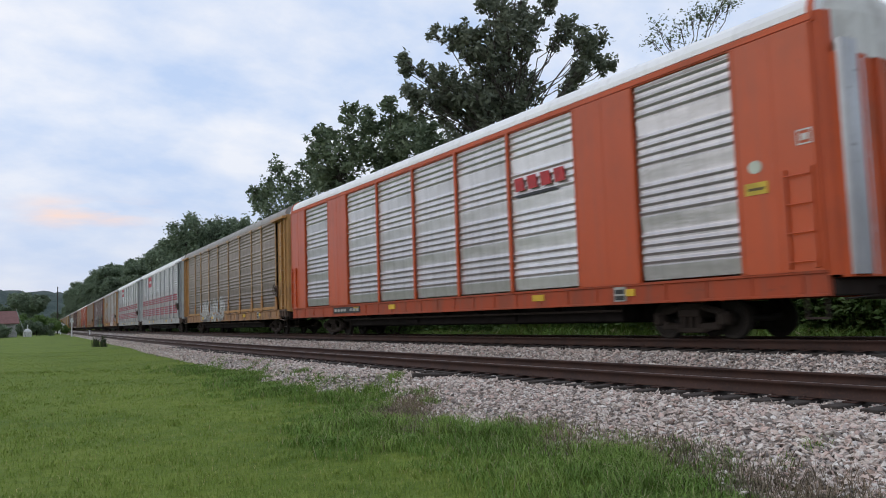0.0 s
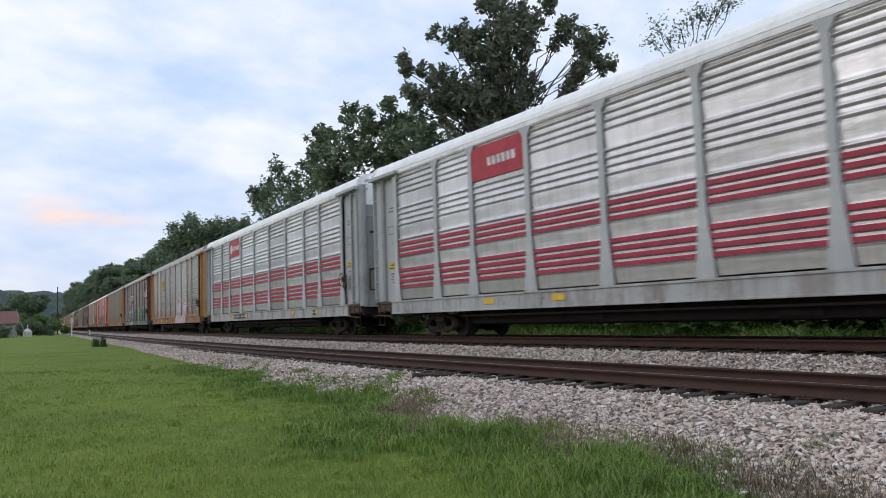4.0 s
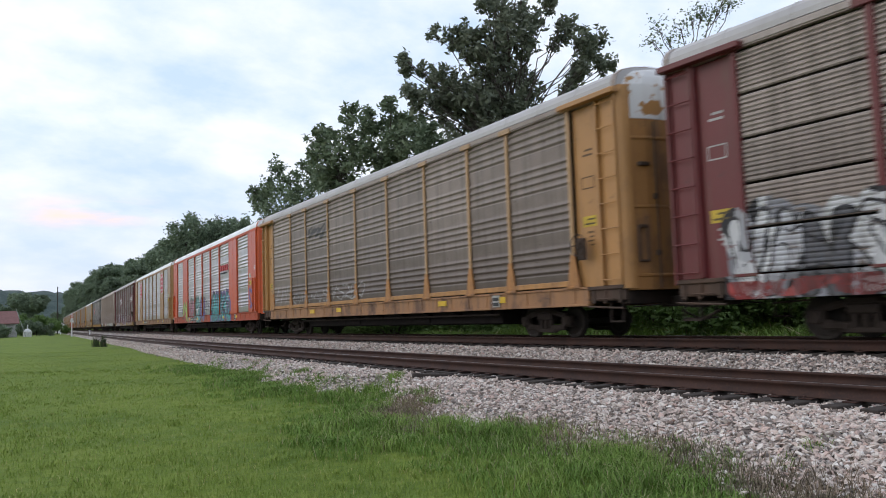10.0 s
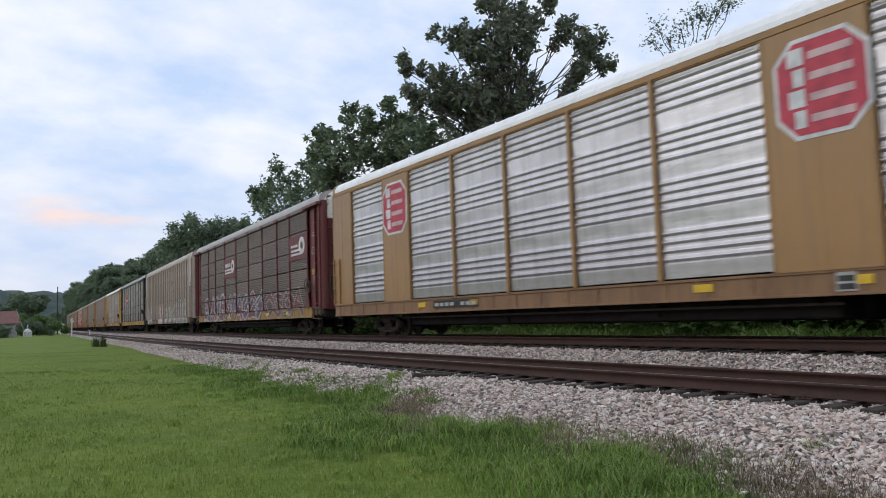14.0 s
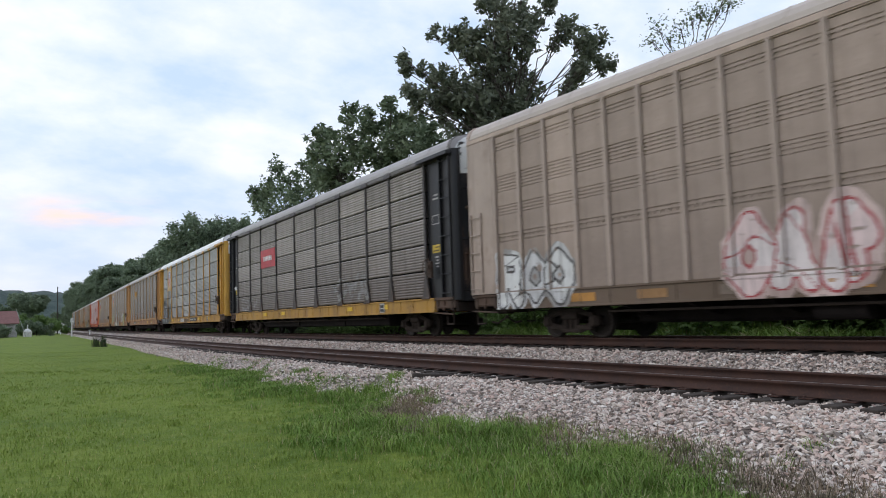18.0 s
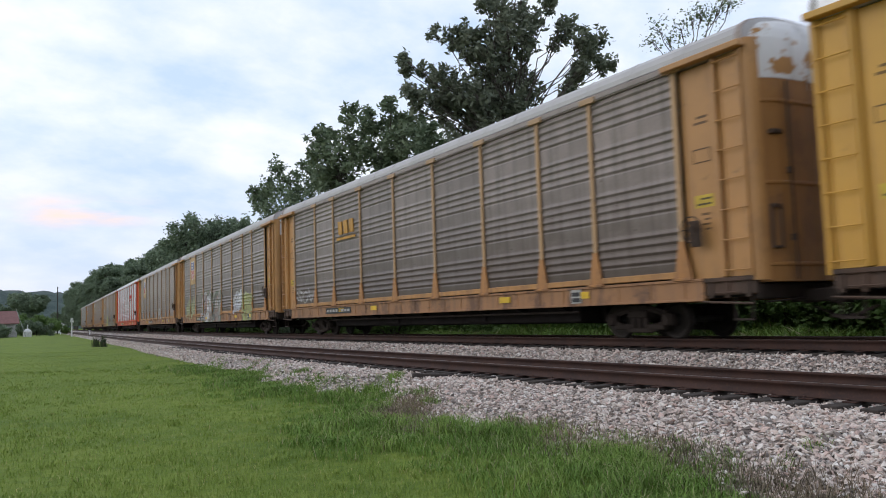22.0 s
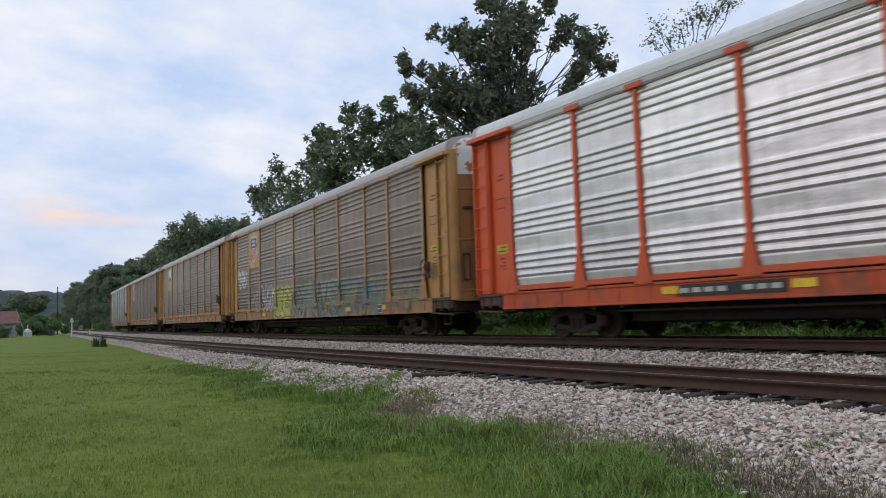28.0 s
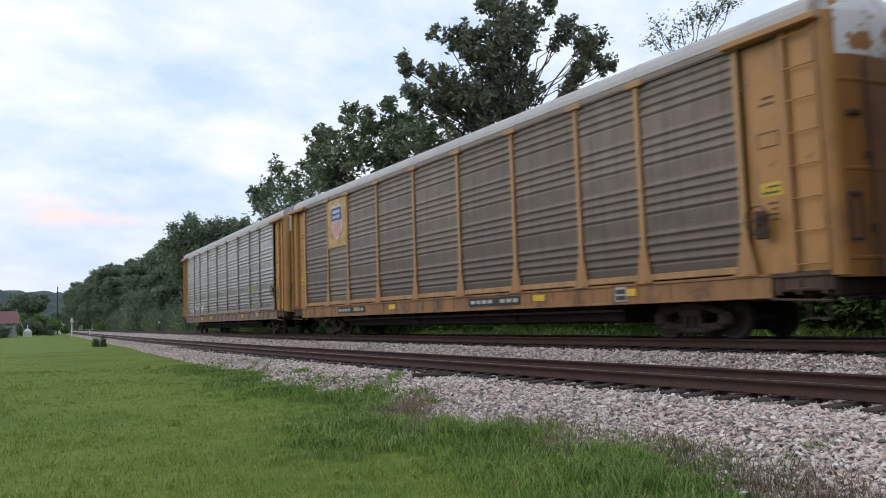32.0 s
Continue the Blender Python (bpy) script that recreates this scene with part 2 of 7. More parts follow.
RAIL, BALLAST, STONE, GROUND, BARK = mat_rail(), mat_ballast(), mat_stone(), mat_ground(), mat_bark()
GRASS = mat_blade("grass_blade", (0.166, 0.238, 0.041), (0.242, 0.316, 0.067), (0.44, 0.39, 0.17), 0.08)
WEED = mat_blade("weed_blade", (0.108, 0.192, 0.035), (0.226, 0.332, 0.072), (0.34, 0.29, 0.17), 0.14)
STALK = mat_blade("dark_weed_stalk", (0.030, 0.050, 0.020), (0.070, 0.098, 0.040), (0.12, 0.10, 0.07), 0.15)
LEAF = mat_leaf("green_leaf", (0.078, 0.112, 0.062), (0.20, 0.245, 0.145))
OAK_LEAF = mat_leaf("brownish_oak_leaf", (0.085, 0.102, 0.070), (0.21, 0.228, 0.160))
# far leaves paler and bluer: distance haze is put into their colour
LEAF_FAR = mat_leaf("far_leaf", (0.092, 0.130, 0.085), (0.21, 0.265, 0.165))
VINE = mat_leaf("vine_leaf", (0.070, 0.125, 0.034), (0.17, 0.26, 0.080))
WOOD = plain("weathered_tie_wood", (0.050, 0.040, 0.033), 0.9)
BLACK = plain("black_underframe", (0.017, 0.014, 0.013), 0.9, 0.0, 0.1)
TRUCK = plain("cast_steel_truck", (0.038, 0.029, 0.024), 0.85, 0.0, 0.12)
WORN = plain("worn_rail_head", (0.34, 0.31, 0.29), 0.45, 0.5)


# ---- mesh helpers ----
def part(name, bm, material, parent=None, label=""):
    """One mesh object out of a bmesh, under a thing or a part."""
    me = bpy.data.meshes.new(name)
    bm.to_mesh(me)
    bm.free()
    me.materials.append(material)
    ob = new(name, me)
    ob.parent = parent
    if label:
        ob["label"] = label
    return ob


def piece(name, me, material, parent, at=None, label=""):
    """An object of its own on a shared mesh, with its own material."""
    ob = new(name, me)
    ob.parent = parent
    if at is not None:
        ob.matrix_basis = at
    ob.material_slots[0].link = "OBJECT"
    ob.material_slots[0].material = material
    if label:
        ob["label"] = label
    return ob


def thing(name, label, category, group="", kind=""):
    return tagged(new(name), label, category, group, kind)


def box(bm, x0, x1, y0, y1, z0, z1, bevel=0.0):
    r = bmesh.ops.create_cube(bm, size=1.0)
    vs = r["verts"]
    for v in vs:
        v.co = Vector(((x0 + x1) / 2 + v.co.x * (x1 - x0), (y0 + y1) / 2 + v.co.y * (y1 - y0), (z0 + z1) / 2 + v.co.z * (z1 - z0)))
    if bevel:
        es = list({e for v in vs for e in v.link_edges})
        bmesh.ops.bevel(bm, geom=es, offset=bevel, segments=1, affect="EDGES")
    return vs


def tube(bm, a, b, ra, rb, n=8):
    a, b = Vector(a), Vector(b)
    d = b - a
    if d.length < 1e-5:
        return
    q = d.to_track_quat("Z", "Y").to_matrix()
    rings = []
    for c, r in ((a, ra), (b, rb)):
        rings.append([bm.verts.new(c + q @ Vector((r * math.cos(k * math.tau / n), r * math.sin(k * math.tau / n), 0))) for k in range(n)])
    for k in range(n):
        bm.faces.new((rings[0][k], rings[0][(k + 1) % n], rings[1][(k + 1) % n], rings[1][k]))
    bm.faces.new(rings[0][::-1])
    bm.faces.new(rings[1])


def prism(bm, outline, y0, y1):
    """A closed outline of (x, z), extruded along y."""
    a = [bm.verts.new((x, y0, z)) for x, z in outline]
    b = [bm.verts.new((x, y1, z)) for x, z in outline]
    n = len(outline)
    for i in range(n):
        bm.faces.new((a[i], a[(i + 1) % n], b[(i + 1) % n], b[i]))
    bm.faces.new(a[::-1])
    bm.faces.new(b)
    bmesh.ops.recalc_face_normals(bm, faces=bm.faces[:])


def mesh_of(name, build):
    """A shared mesh with one material slot."""
    bm = bmesh.new()
    build(bm)
    me = bpy.data.meshes.new(name)
    bm.to_mesh(me)
    bm.free()
    me.materials.append(BLACK)
    return me


def soup(name, verts, faces, material, label, category, kind="stuff"):
    me = bpy.data.meshes.new(name)
    verts, faces = np.asarray(verts, np.float32), np.asarray(faces, np.int32)
    n, k = faces.shape
    me.vertices.add(len(verts))
    me.vertices.foreach_set("co", verts.ravel())
    me.loops.add(n * k)
    me.loops.foreach_set("vertex_index", faces.ravel())
    me.polygons.add(n)
    me.polygons.foreach_set("loop_start", np.arange(0, n * k, k, dtype=np.int32))
    me.update(calc_edges=True)
    me.materials.append(material)
    ob = new(name, me)
    if label or category:
        tagged(ob, label, category, "", kind)
    return ob


# ---- plan of the line ----
NEAR_RAIL, GAUGE = 9.600, 1.507
NEAR_MID = NEAR_RAIL + GAUGE / 2
FAR_MID = NEAR_MID + 4.182
NEAR_TOP, FAR_TOP = 0.575, 0.930
BEND, BEND_AT, BEND_LONG = 0.1224, 20.05, 30.0


def bend(y):
    """How far the line has swung away, y metres along it."""
    def g(v):
        return (np.sqrt((v - BEND_AT) ** 2 + BEND_LONG ** 2) + (v - BEND_AT)) / 2
    return BEND * (g(y) - g(0.0))


def smooth(e0, e1, x):
    t = np.clip((x - e0) / (e1 - e0), 0, 1)
    return t * t * (3 - 2 * t)


def bed_height(u, y=None):
    """Top of the stone bed, u metres across the line."""
    z = 0.305 * smooth(5.9, 8.2, u) + 0.345 * smooth(11.8, 13.1, u)
    if y is not None:
        z = np.minimum(z, 0.9 * smooth(bed_edge(y) - 0.1, bed_edge(y) + 1.1, u))
    return z - 0.75 * smooth(16.2, 18.4, u)


def bed_edge(y):
    """Where the lawn meets the stones."""
    wave = (0.07 * np.sin(y * 1.45) + 0.06 * np.sin(y * 3.3)) * np.exp(-np.abs(y) / 45)
    return wave + np.interp(y, (2, 4.8, 5.3, 6.0, 6.7, 8.0, 8.9, 9.4, 10.8, 13.2, 14.5, 15.5, 16.1, 17, 19, 22, 24, 26.4, 28.4, 33, 38, 48, 60, 160),
                            (5.9, 5.85, 6.05, 6.25, 6.05, 6.35, 6.05, 5.5, 5.9, 7.15, 7.55, 7.9, 7.3, 7.0, 7.0, 7.65, 8.0, 8.2, 7.7, 8.2, 8.4, 8.45, 9.1, 9.2))


def lawn_height(x, u, y):
    z = 0.05 * np.sin(x * 0.35 + 1) * np.cos(y * 0.22) + 0.03 * np.sin(y * 0.6 + x * 0.5)
    z = z * (1 - smooth(5, 7, u)) - 0.03
    return z + 0.28 * smooth(40, 160, y) * (1 - smooth(5, 9, u)) + 0.9 * smooth(19, 30, u) * (1 - smooth(60, 400, u))


# ---- ground ----
def ground():
    us = np.concatenate([-np.geomspace(2000, 12, 26), np.arange(-11, 24, 0.7), np.geomspace(24, 2000, 26)])
    ys = np.concatenate([-np.geomspace(1500, 12, 16), np.arange(-10, 60, 1.0), np.geomspace(61, 3500, 50)])
    U, Y = np.meshgrid(us, ys)
    X = U + bend(Y)
    Z = lawn_height(X, U, Y)
    v = np.stack([X, Y, Z], -1).reshape(-1, 3)
    a = np.arange(len(v)).reshape(U.shape)
    f = np.stack([a[:-1, :-1], a[:-1, 1:], a[1:, 1:], a[1:, :-1]], -1).reshape(-1, 4)
    ob = soup("ground", v, f, GROUND, "mown green lawn beside the railway line", "ground", "structure")
    ob.data.polygons.foreach_set("use_smooth", [True] * len(f))


ground()


def ballast():
    ys = np.concatenate([np.arange(-60, 70, 0.6), np.geomspace(70, 900, 90)])
    n = 40
    rows = []
    for y in ys:
        e = bed_edge(y)
        us = np.concatenate([[e - 0.15], np.linspace(e, 18.6, n - 1)])
        z = bed_height(us, y) + 0.015 * np.sin(us * 9 + y * 7) - 0.012
        z = np.where(us < 8, np.maximum(z, lawn_height(us + bend(y), us, y) + 0.012), z)
        z[0] = -0.12
        z[-1] = -0.15
        rows.append(np.stack([us + bend(y), np.full(n, y), z], -1))
    v = np.concatenate(rows)
    a = np.arange(len(v)).reshape(len(ys), n)
    f = np.stack([a[:-1, :-1], a[:-1, 1:], a[1:, 1:], a[1:, :-1]], -1).reshape(-1, 4)
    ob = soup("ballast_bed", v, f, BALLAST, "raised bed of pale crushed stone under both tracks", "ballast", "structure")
    ob.data.polygons.foreach_set("use_smooth", [True] * len(f))


ballast()


def stones():
    rng = np.random.default_rng(3)
    unit = np.array([(1, 0, 0), (-1, 0, 0), (0, 1, 0), (0, -1, 0), (0, 0, 1), (0, 0, -1)], float)
    tri = np.array([(0, 2, 4), (2, 1, 4), (1, 3, 4), (3, 0, 4), (2, 0, 5), (1, 2, 5), (3, 1, 5), (0, 3, 5)])
    n = 175000
    y = 2.0 + 95 * rng.random(n) ** 2.0
    u = 5.2 + 8.5 * rng.random(n)
    keep = (u > bed_edge(y) - 0.5 * rng.random(n) ** 2.2) & (u > 6.5 - 1.4 * rng.random(n) ** 1.2)
    for mid, top in ((NEAR_MID, 0), (FAR_MID, 0)):
        for s_ in (-1, 1):
            keep &= np.abs(u - mid - s_ * GAUGE / 2) > 0.085
    u, y = u[keep], y[keep]
    m = len(u)
    size = (0.0155 + 0.023 * rng.random(m) ** 1.7) * (1 + 0.012 * np.maximum(y - 8, 0))
    z = np.maximum(bed_height(u, y), lawn_height(u + bend(y), u, y)) + size * (rng.random(m) * 0.9 - 0.1)
    z = np.where(u < bed_edge(y), 0.0 + size * 0.4, z)
    P = unit[None] * (0.65 + 0.7 * rng.random((m, 6, 1))) + rng.normal(0, 0.16, (m, 6, 3))
    P = P * (size[:, None] * np.array([1.45, 0.95, 0.62])[None] * (0.75 + 0.6 * rng.random((m, 3))))[:, None, :]
    tip, lift = rng.normal(0, 0.5, m), rng.normal(0, 0.35, m)
    ct, st, cl, sl = np.cos(tip)[:, None], np.sin(tip)[:, None], np.cos(lift)[:, None], np.sin(lift)[:, None]
    P = np.stack([P[..., 0], P[..., 1] * ct - P[..., 2] * st, P[..., 1] * st + P[..., 2] * ct], -1)
    P = np.stack([P[..., 0] * cl - P[..., 2] * sl, P[..., 1], P[..., 0] * sl + P[..., 2] * cl], -1)
    ang = rng.random(m) * math.tau
    ca, sa = np.cos(ang)[:, None], np.sin(ang)[:, None]
    px, py = P[..., 0] * ca - P[..., 1] * sa, P[..., 0] * sa + P[..., 1] * ca
    V = np.stack([px + (u + bend(y))[:, None], py + y[:, None], P[..., 2] + z[:, None]], -1).reshape(-1, 3)
    F = (tri[None] + (np.arange(m) * 6)[:, None, None]).reshape(-1, 3)
    ob = soup("ballast_stones", V, F, STONE, "loose pale grey and pinkish crushed stones", "gravel")
    ob.data.polygons.foreach_set("use_smooth", [False] * len(F))


stones()

RAIL_SHAPE = ((-0.075, 0.0), (0.075, 0.0), (0.075, 0.012), (0.012, 0.032), (0.009, 0.135), (0.036, 0.148), (0.036, 0.178),
              (0.026, 0.186), (-0.026, 0.186), (-0.036, 0.178), (-0.036, 0.148), (-0.009, 0.135), (-0.012, 0.032), (-0.075, 0.012))


def rail(mid, side, top, parent):
    ys = np.concatenate([np.arange(-70, 90, 1.5), np.geomspace(90, 1000, 60)])
    n = len(RAIL_SHAPE)
    V = []
    for y in ys:
        x = mid + side * GAUGE / 2 + float(bend(y))
        V += [(x + a, y, top - 0.186 + b) for a, b in RAIL_SHAPE]
    a = np.arange(len(V)).reshape(len(ys), n)
    b = np.roll(a, -1, axis=1)
    F = np.stack([a[:-1], b[:-1], b[1:], a[1:]], -1).reshape(-1, 4)
    ob = soup("rail", V, F, RAIL, "", "")
    ob.parent = parent
    xs = mid + side * GAUGE / 2 + bend(ys)
    V = np.stack([np.stack([xs + a, ys, np.full(len(ys), top + 0.0015)], -1) for a in (-0.022, 0.022)], 1).reshape(-1, 3)
    k = np.arange(len(ys) - 1) * 2
    F = np.stack([k, k + 1, k + 3, k + 2], -1)
    ob = soup("running_surface", V, F, WORN, "", "")
    ob.parent = parent


def track(name, mid, top, label):
    root = thing(name, label, "railway track", "", "structure")
    for side in (-1, 1):
        rail(mid, side, top, root)
    rng = random.Random(7 if mid < 12 else 8)
    tie = mesh_of("tie", lambda bm: box(bm, -1.3, 1.3, -0.115, 0.115, -0.17, 0.0, 0.012))
    plate = mesh_of("tie_plate", lambda bm: (box(bm, -0.18, 0.18, -0.09, 0.09, 0.0, 0.018, 0.004),
                                             tube(bm, (-0.105, 0.05, 0.01), (-0.105, 0.05, 0.045), 0.014, 0.016, 6),
                                             tube(bm, (0.105, -0.05, 0.01), (0.105, -0.05, 0.045), 0.014, 0.016, 6)))
    for k in range(100):
        y = -6 + k * 0.52 + rng.uniform(-0.05, 0.05)
        turn = -math.degrees(math.atan(float(bend(y + 0.5) - bend(y - 0.5)))) + rng.uniform(-1.2, 1.2)
        x = mid + float(bend(y))
        piece("tie", tie, WOOD, root, pose(x + rng.uniform(-0.07, 0.05), y, top - 0.205 + rng.uniform(-0.012, 0.0), 0, 0, turn))
        for side in (-1, 1):
            if k < 70:
                piece("tie_plate", plate, RAIL, root, pose(x + side * GAUGE / 2, y, top - 0.205, 0, 0, turn))
    return root


track("track_1", NEAR_MID, NEAR_TOP, "empty railway track with rusty rails on buried wooden ties")
track("track_2", FAR_MID, FAR_TOP, "railway track with rusty rails that the train runs on")
# ---- the train ----
PITCH_LONG, CAR_MID, SPEED, GAIN = 28.65, 20.6, 16.494, 0.0315
HALF, WIDE = 13.70, 1.57
SILL_LOW, SILL_TOP, SHEET_LOW, SHEET_TOP, EAVE = 0.80, 1.26, 1.30, 5.66, 5.86
POSTS = (-11.9, -9.2, -7.1, -4.35, -1.45, 1.45, 4.35, 7.1, 9.2, 11.9)
TRUCK_AT, WHEEL_R = 9.97, 0.42


def ribbed(kind):
    """Profile of a rack sheet as (outward, z), from low to high."""
    pts = []
    if kind == "fine":          # five courses of fine corrugation with a dark lap between them
        n, z = 5, SHEET_LOW
        tall = (SHEET_TOP - SHEET_LOW) / n
        for k in range(n):
            ribs = 9
            h = (tall - 0.05) / ribs
            for r in range(ribs):
                deep = 0.026 if r in (1, 3, 5, 7) else 0.015
                pts += [(0.0, z + r * h), (deep, z + (r + 0.35) * h), (deep, z + (r + 0.65) * h)]
            pts += [(0.0, z + tall - 0.05), (-0.09, z + tall - 0.045), (-0.09, z + tall - 0.005)]
            z += tall
        return pts
    n, z = 4, SHEET_LOW
    tall = (SHEET_TOP - SHEET_LOW) / n
    for k in range(n):
        flat = tall * 0.31
        pts += [(0.0, z), (0.009, z + flat * 0.35), (0.020, z + flat * 0.72), (0.024, z + flat * 0.90), (0.0, z + flat)]
        h = (tall - flat) / 4
        for r in range(4):
            b = z + flat + r * h
            pts += [(0.001, b + h * 0.06), (0.008, b + h * 0.12), (0.034, b + h * 0.30), (0.041, b + h * 0.38), (0.036, b + h * 0.46), (0.010, b + h * 0.68), (0.0, b + h * 0.84)]
        z += tall
    pts.append((0.0, SHEET_TOP))
    return [(x * 0.66, z) for x, z in pts] if kind == "worn" else pts


SHAPES = {}


def shape(key, build):
    if key not in SHAPES:
        SHAPES[key] = mesh_of(key[0], build)
    return SHAPES[key]


COURSES = 5


def sheet_mesh(kind, long, course=None):
    def build(bm):
        prof = ribbed(kind)
        if course is not None:
            per = len(prof) // COURSES
            prof = prof[course * per:(course + 1) * per - 2]
        front = [[bm.verts.new((-x, y, z)) for x, z in prof] for y in (-long / 2, long / 2)]
        for a, b, c, d in zip(front[0], front[1], front[1][1:], front[0][1:]):
            bm.faces.new((a, d, c, b))
        back = [[bm.verts.new((0.11, y, z)) for z in (prof[0][1], prof[-1][1])] for y in (-long / 2, long / 2)]
        bm.faces.new((back[0][0], back[1][0], back[1][1], back[0][1]))
        bm.faces.new((front[0][0], front[1][0], back[1][0], back[0][0]))
        bm.faces.new((front[0][-1], back[0][1], back[1][1], front[1][-1]))
    return shape(("rack_sheet", kind, round(long, 2), course), build)


def flat_mesh(long, z0, z1, thick=0.06):
    """A smooth sheet with a pressed seam down its middle and along both edges."""
    def build(bm):
        def ridge(at, half, up):
            return [(at - half, -thick), (at - half * 0.8, -thick - up), (at + half * 0.8, -thick - up), (at + half, -thick)]
        line = [(-long / 2, 0.03), (-long / 2, -thick)] + ridge(-long / 2 + 0.06, 0.022, 0.012)
        if long > 1.5:
            line += ridge(0.0, 0.032, 0.007)
        line += ridge(long / 2 - 0.06, 0.022, 0.012) + [(long / 2, -thick), (long / 2, 0.03)]
        low, high = ([bm.verts.new((x, y, z)) for y, x in line] for z in (z0, z1))
        n = len(line)
        for i in range(n):
            bm.faces.new((low[i], low[(i + 1) % n], high[(i + 1) % n], high[i]))
        bm.faces.new(low[::-1])
        bm.faces.new(high)
        bmesh.ops.recalc_face_normals(bm, faces=bm.faces[:])
    return shape(("flat_sheet", round(long, 2), round(z0, 2), round(z1, 2)), build)


def post_mesh(kind):
    def build(bm):
        if kind == "flared":
            w0, w1 = 0.075, 0.24
            zs = ((SHEET_TOP + 0.02, w0), (2.45, w0), (2.05, w0))
            for s0, s1 in ((0.0, 0.022), (0.022, 0.037)):
                shrink = 1.0 if s0 == 0 else 0.62
                a = [[bm.verts.new((-x, sgn * w * shrink, z)) for z, w in zs for sgn in (-1, 1)] for x in (s0, s1)]
                for i in (0, 2):
                    bm.faces.new((a[1][i], a[1][i + 1], a[1][i + 3], a[1][i + 2]))
                    bm.faces.new((a[0][i], a[1][i], a[1][i + 2], a[0][i + 2]))
                    bm.faces.new((a[0][i + 1], a[0][i + 3], a[1][i + 3], a[1][i + 1]))
                bm.faces.new((a[0][0], a[0][1], a[1][1], a[1][0]))
            box(bm, -0.085, 0.0, -0.27, 0.27, SHEET_TOP - 0.02, SHEET_TOP + 0.12, 0.012)
            bmesh.ops.recalc_face_normals(bm, faces=bm.faces[:])
        elif kind == "foot":
            zs = ((2.05, 0.075), (1.95, 0.085), (SILL_TOP - 0.02, 0.25))
            a = [[bm.verts.new((-x, sgn * w, z)) for z, w in zs for sgn in (-1, 1)] for x in (0.0, 0.046)]
            for i in (0, 2):
                bm.faces.new((a[1][i], a[1][i + 1], a[1][i + 3], a[1][i + 2]))
                bm.faces.new((a[0][i], a[1][i], a[1][i + 2], a[0][i + 2]))
                bm.faces.new((a[0][i + 1], a[0][i + 3], a[1][i + 3], a[1][i + 1]))
            bm.faces.new((a[0][0], a[0][1], a[1][1], a[1][0]))
            box(bm, -0.075, 0.0, -0.27, 0.27, SILL_TOP - 0.03, SILL_TOP + 0.03, 0.008)
            bmesh.ops.recalc_face_normals(bm, faces=bm.faces[:])
        elif kind == "slim":
            box(bm, -0.075, 0.0, -0.06, 0.06, SILL_TOP - 0.02, SHEET_TOP + 0.05, 0.012)
        else:                   # haunched: swells gently at both ends
            zs = ((SHEET_TOP + 0.08, 0.30), (SHEET_TOP - 0.22, 0.10), (2.6, 0.10), (SILL_TOP - 0.02, 0.26))
            a = [[bm.verts.new((-x, sgn * w, z)) for z, w in zs for sgn in (-1, 1)] for x in (0.0, 0.05)]
            for i in (0, 2, 4):
                bm.faces.new((a[1][i], a[1][i + 1], a[1][i + 3], a[1][i + 2]))
                bm.faces.new((a[0][i], a[1][i], a[1][i + 2], a[0][i + 2]))
                bm.faces.new((a[0][i + 1], a[0][i + 3], a[1][i + 3], a[1][i + 1]))
            bm.faces.new((a[0][0], a[0][1], a[1][1], a[1][0]))
            bmesh.ops.recalc_face_normals(bm, faces=bm.faces[:])
    return shape(("post", kind), build)


def roof_mesh():
    def build(bm):
        half = [(WIDE - 0.02, EAVE), (WIDE - 0.03, EAVE + 0.12), (WIDE - 0.10, EAVE + 0.26), (WIDE - 0.26, EAVE + 0.38),
                (WIDE - 0.62, EAVE + 0.47), (0.55, EAVE + 0.53), (0.0, EAVE + 0.55)]
        line = half + [(-x, z) for x, z in half[-2::-1]]
        seams = 18
        rows = []
        for k in range(seams + 1):
            y = -HALF + 0.02 + k * (2 * HALF - 0.04) / seams
            for dy, up in (((0, 0),) if k in (0, seams) else ((-0.035, 0), (-0.03, 0.010), (0.03, 0.010), (0.035, 0))):
                rows.append([bm.verts.new((x * (1 + up * 0.5), y + dy, z + up)) for x, z in line])
        for a, b in zip(rows, rows[1:]):
            for i in range(len(line) - 1):
                bm.faces.new((a[i], a[i + 1], b[i + 1], b[i]))
        for r in (rows[0], rows[-1]):
            bm.faces.new(r)
        bm.faces.new([r for r in (rows[0][0], rows[0][-1], rows[-1][-1], rows[-1][0])])
        bmesh.ops.recalc_face_normals(bm, faces=bm.faces[:])
    return shape(("roof",), build)


def sill_mesh(reach):
    def build(bm):
        prism(bm, [(-WIDE - 0.01, SILL_TOP), (-WIDE - 0.01, SILL_LOW), (-WIDE + 0.10, SILL_LOW), (-WIDE + 0.10, SILL_TOP)], -reach, reach)
        box(bm, -WIDE - 0.045, -WIDE, -reach, reach, SILL_TOP - 0.06, SILL_TOP - 0.004, 0.008)
        box(bm, -WIDE - 0.035, -WIDE, -reach, reach, SILL_LOW - 0.004, SILL_LOW + 0.05, 0.008)
        for k in range(25):
            y = -reach + 0.5 + k * (2 * reach - 1.0) / 24
            box(bm, -WIDE - 0.028, -WIDE, y - 0.015, y + 0.015, SILL_LOW + 0.05, SILL_TOP - 0.06)
    return shape(("side_sill", reach), build)


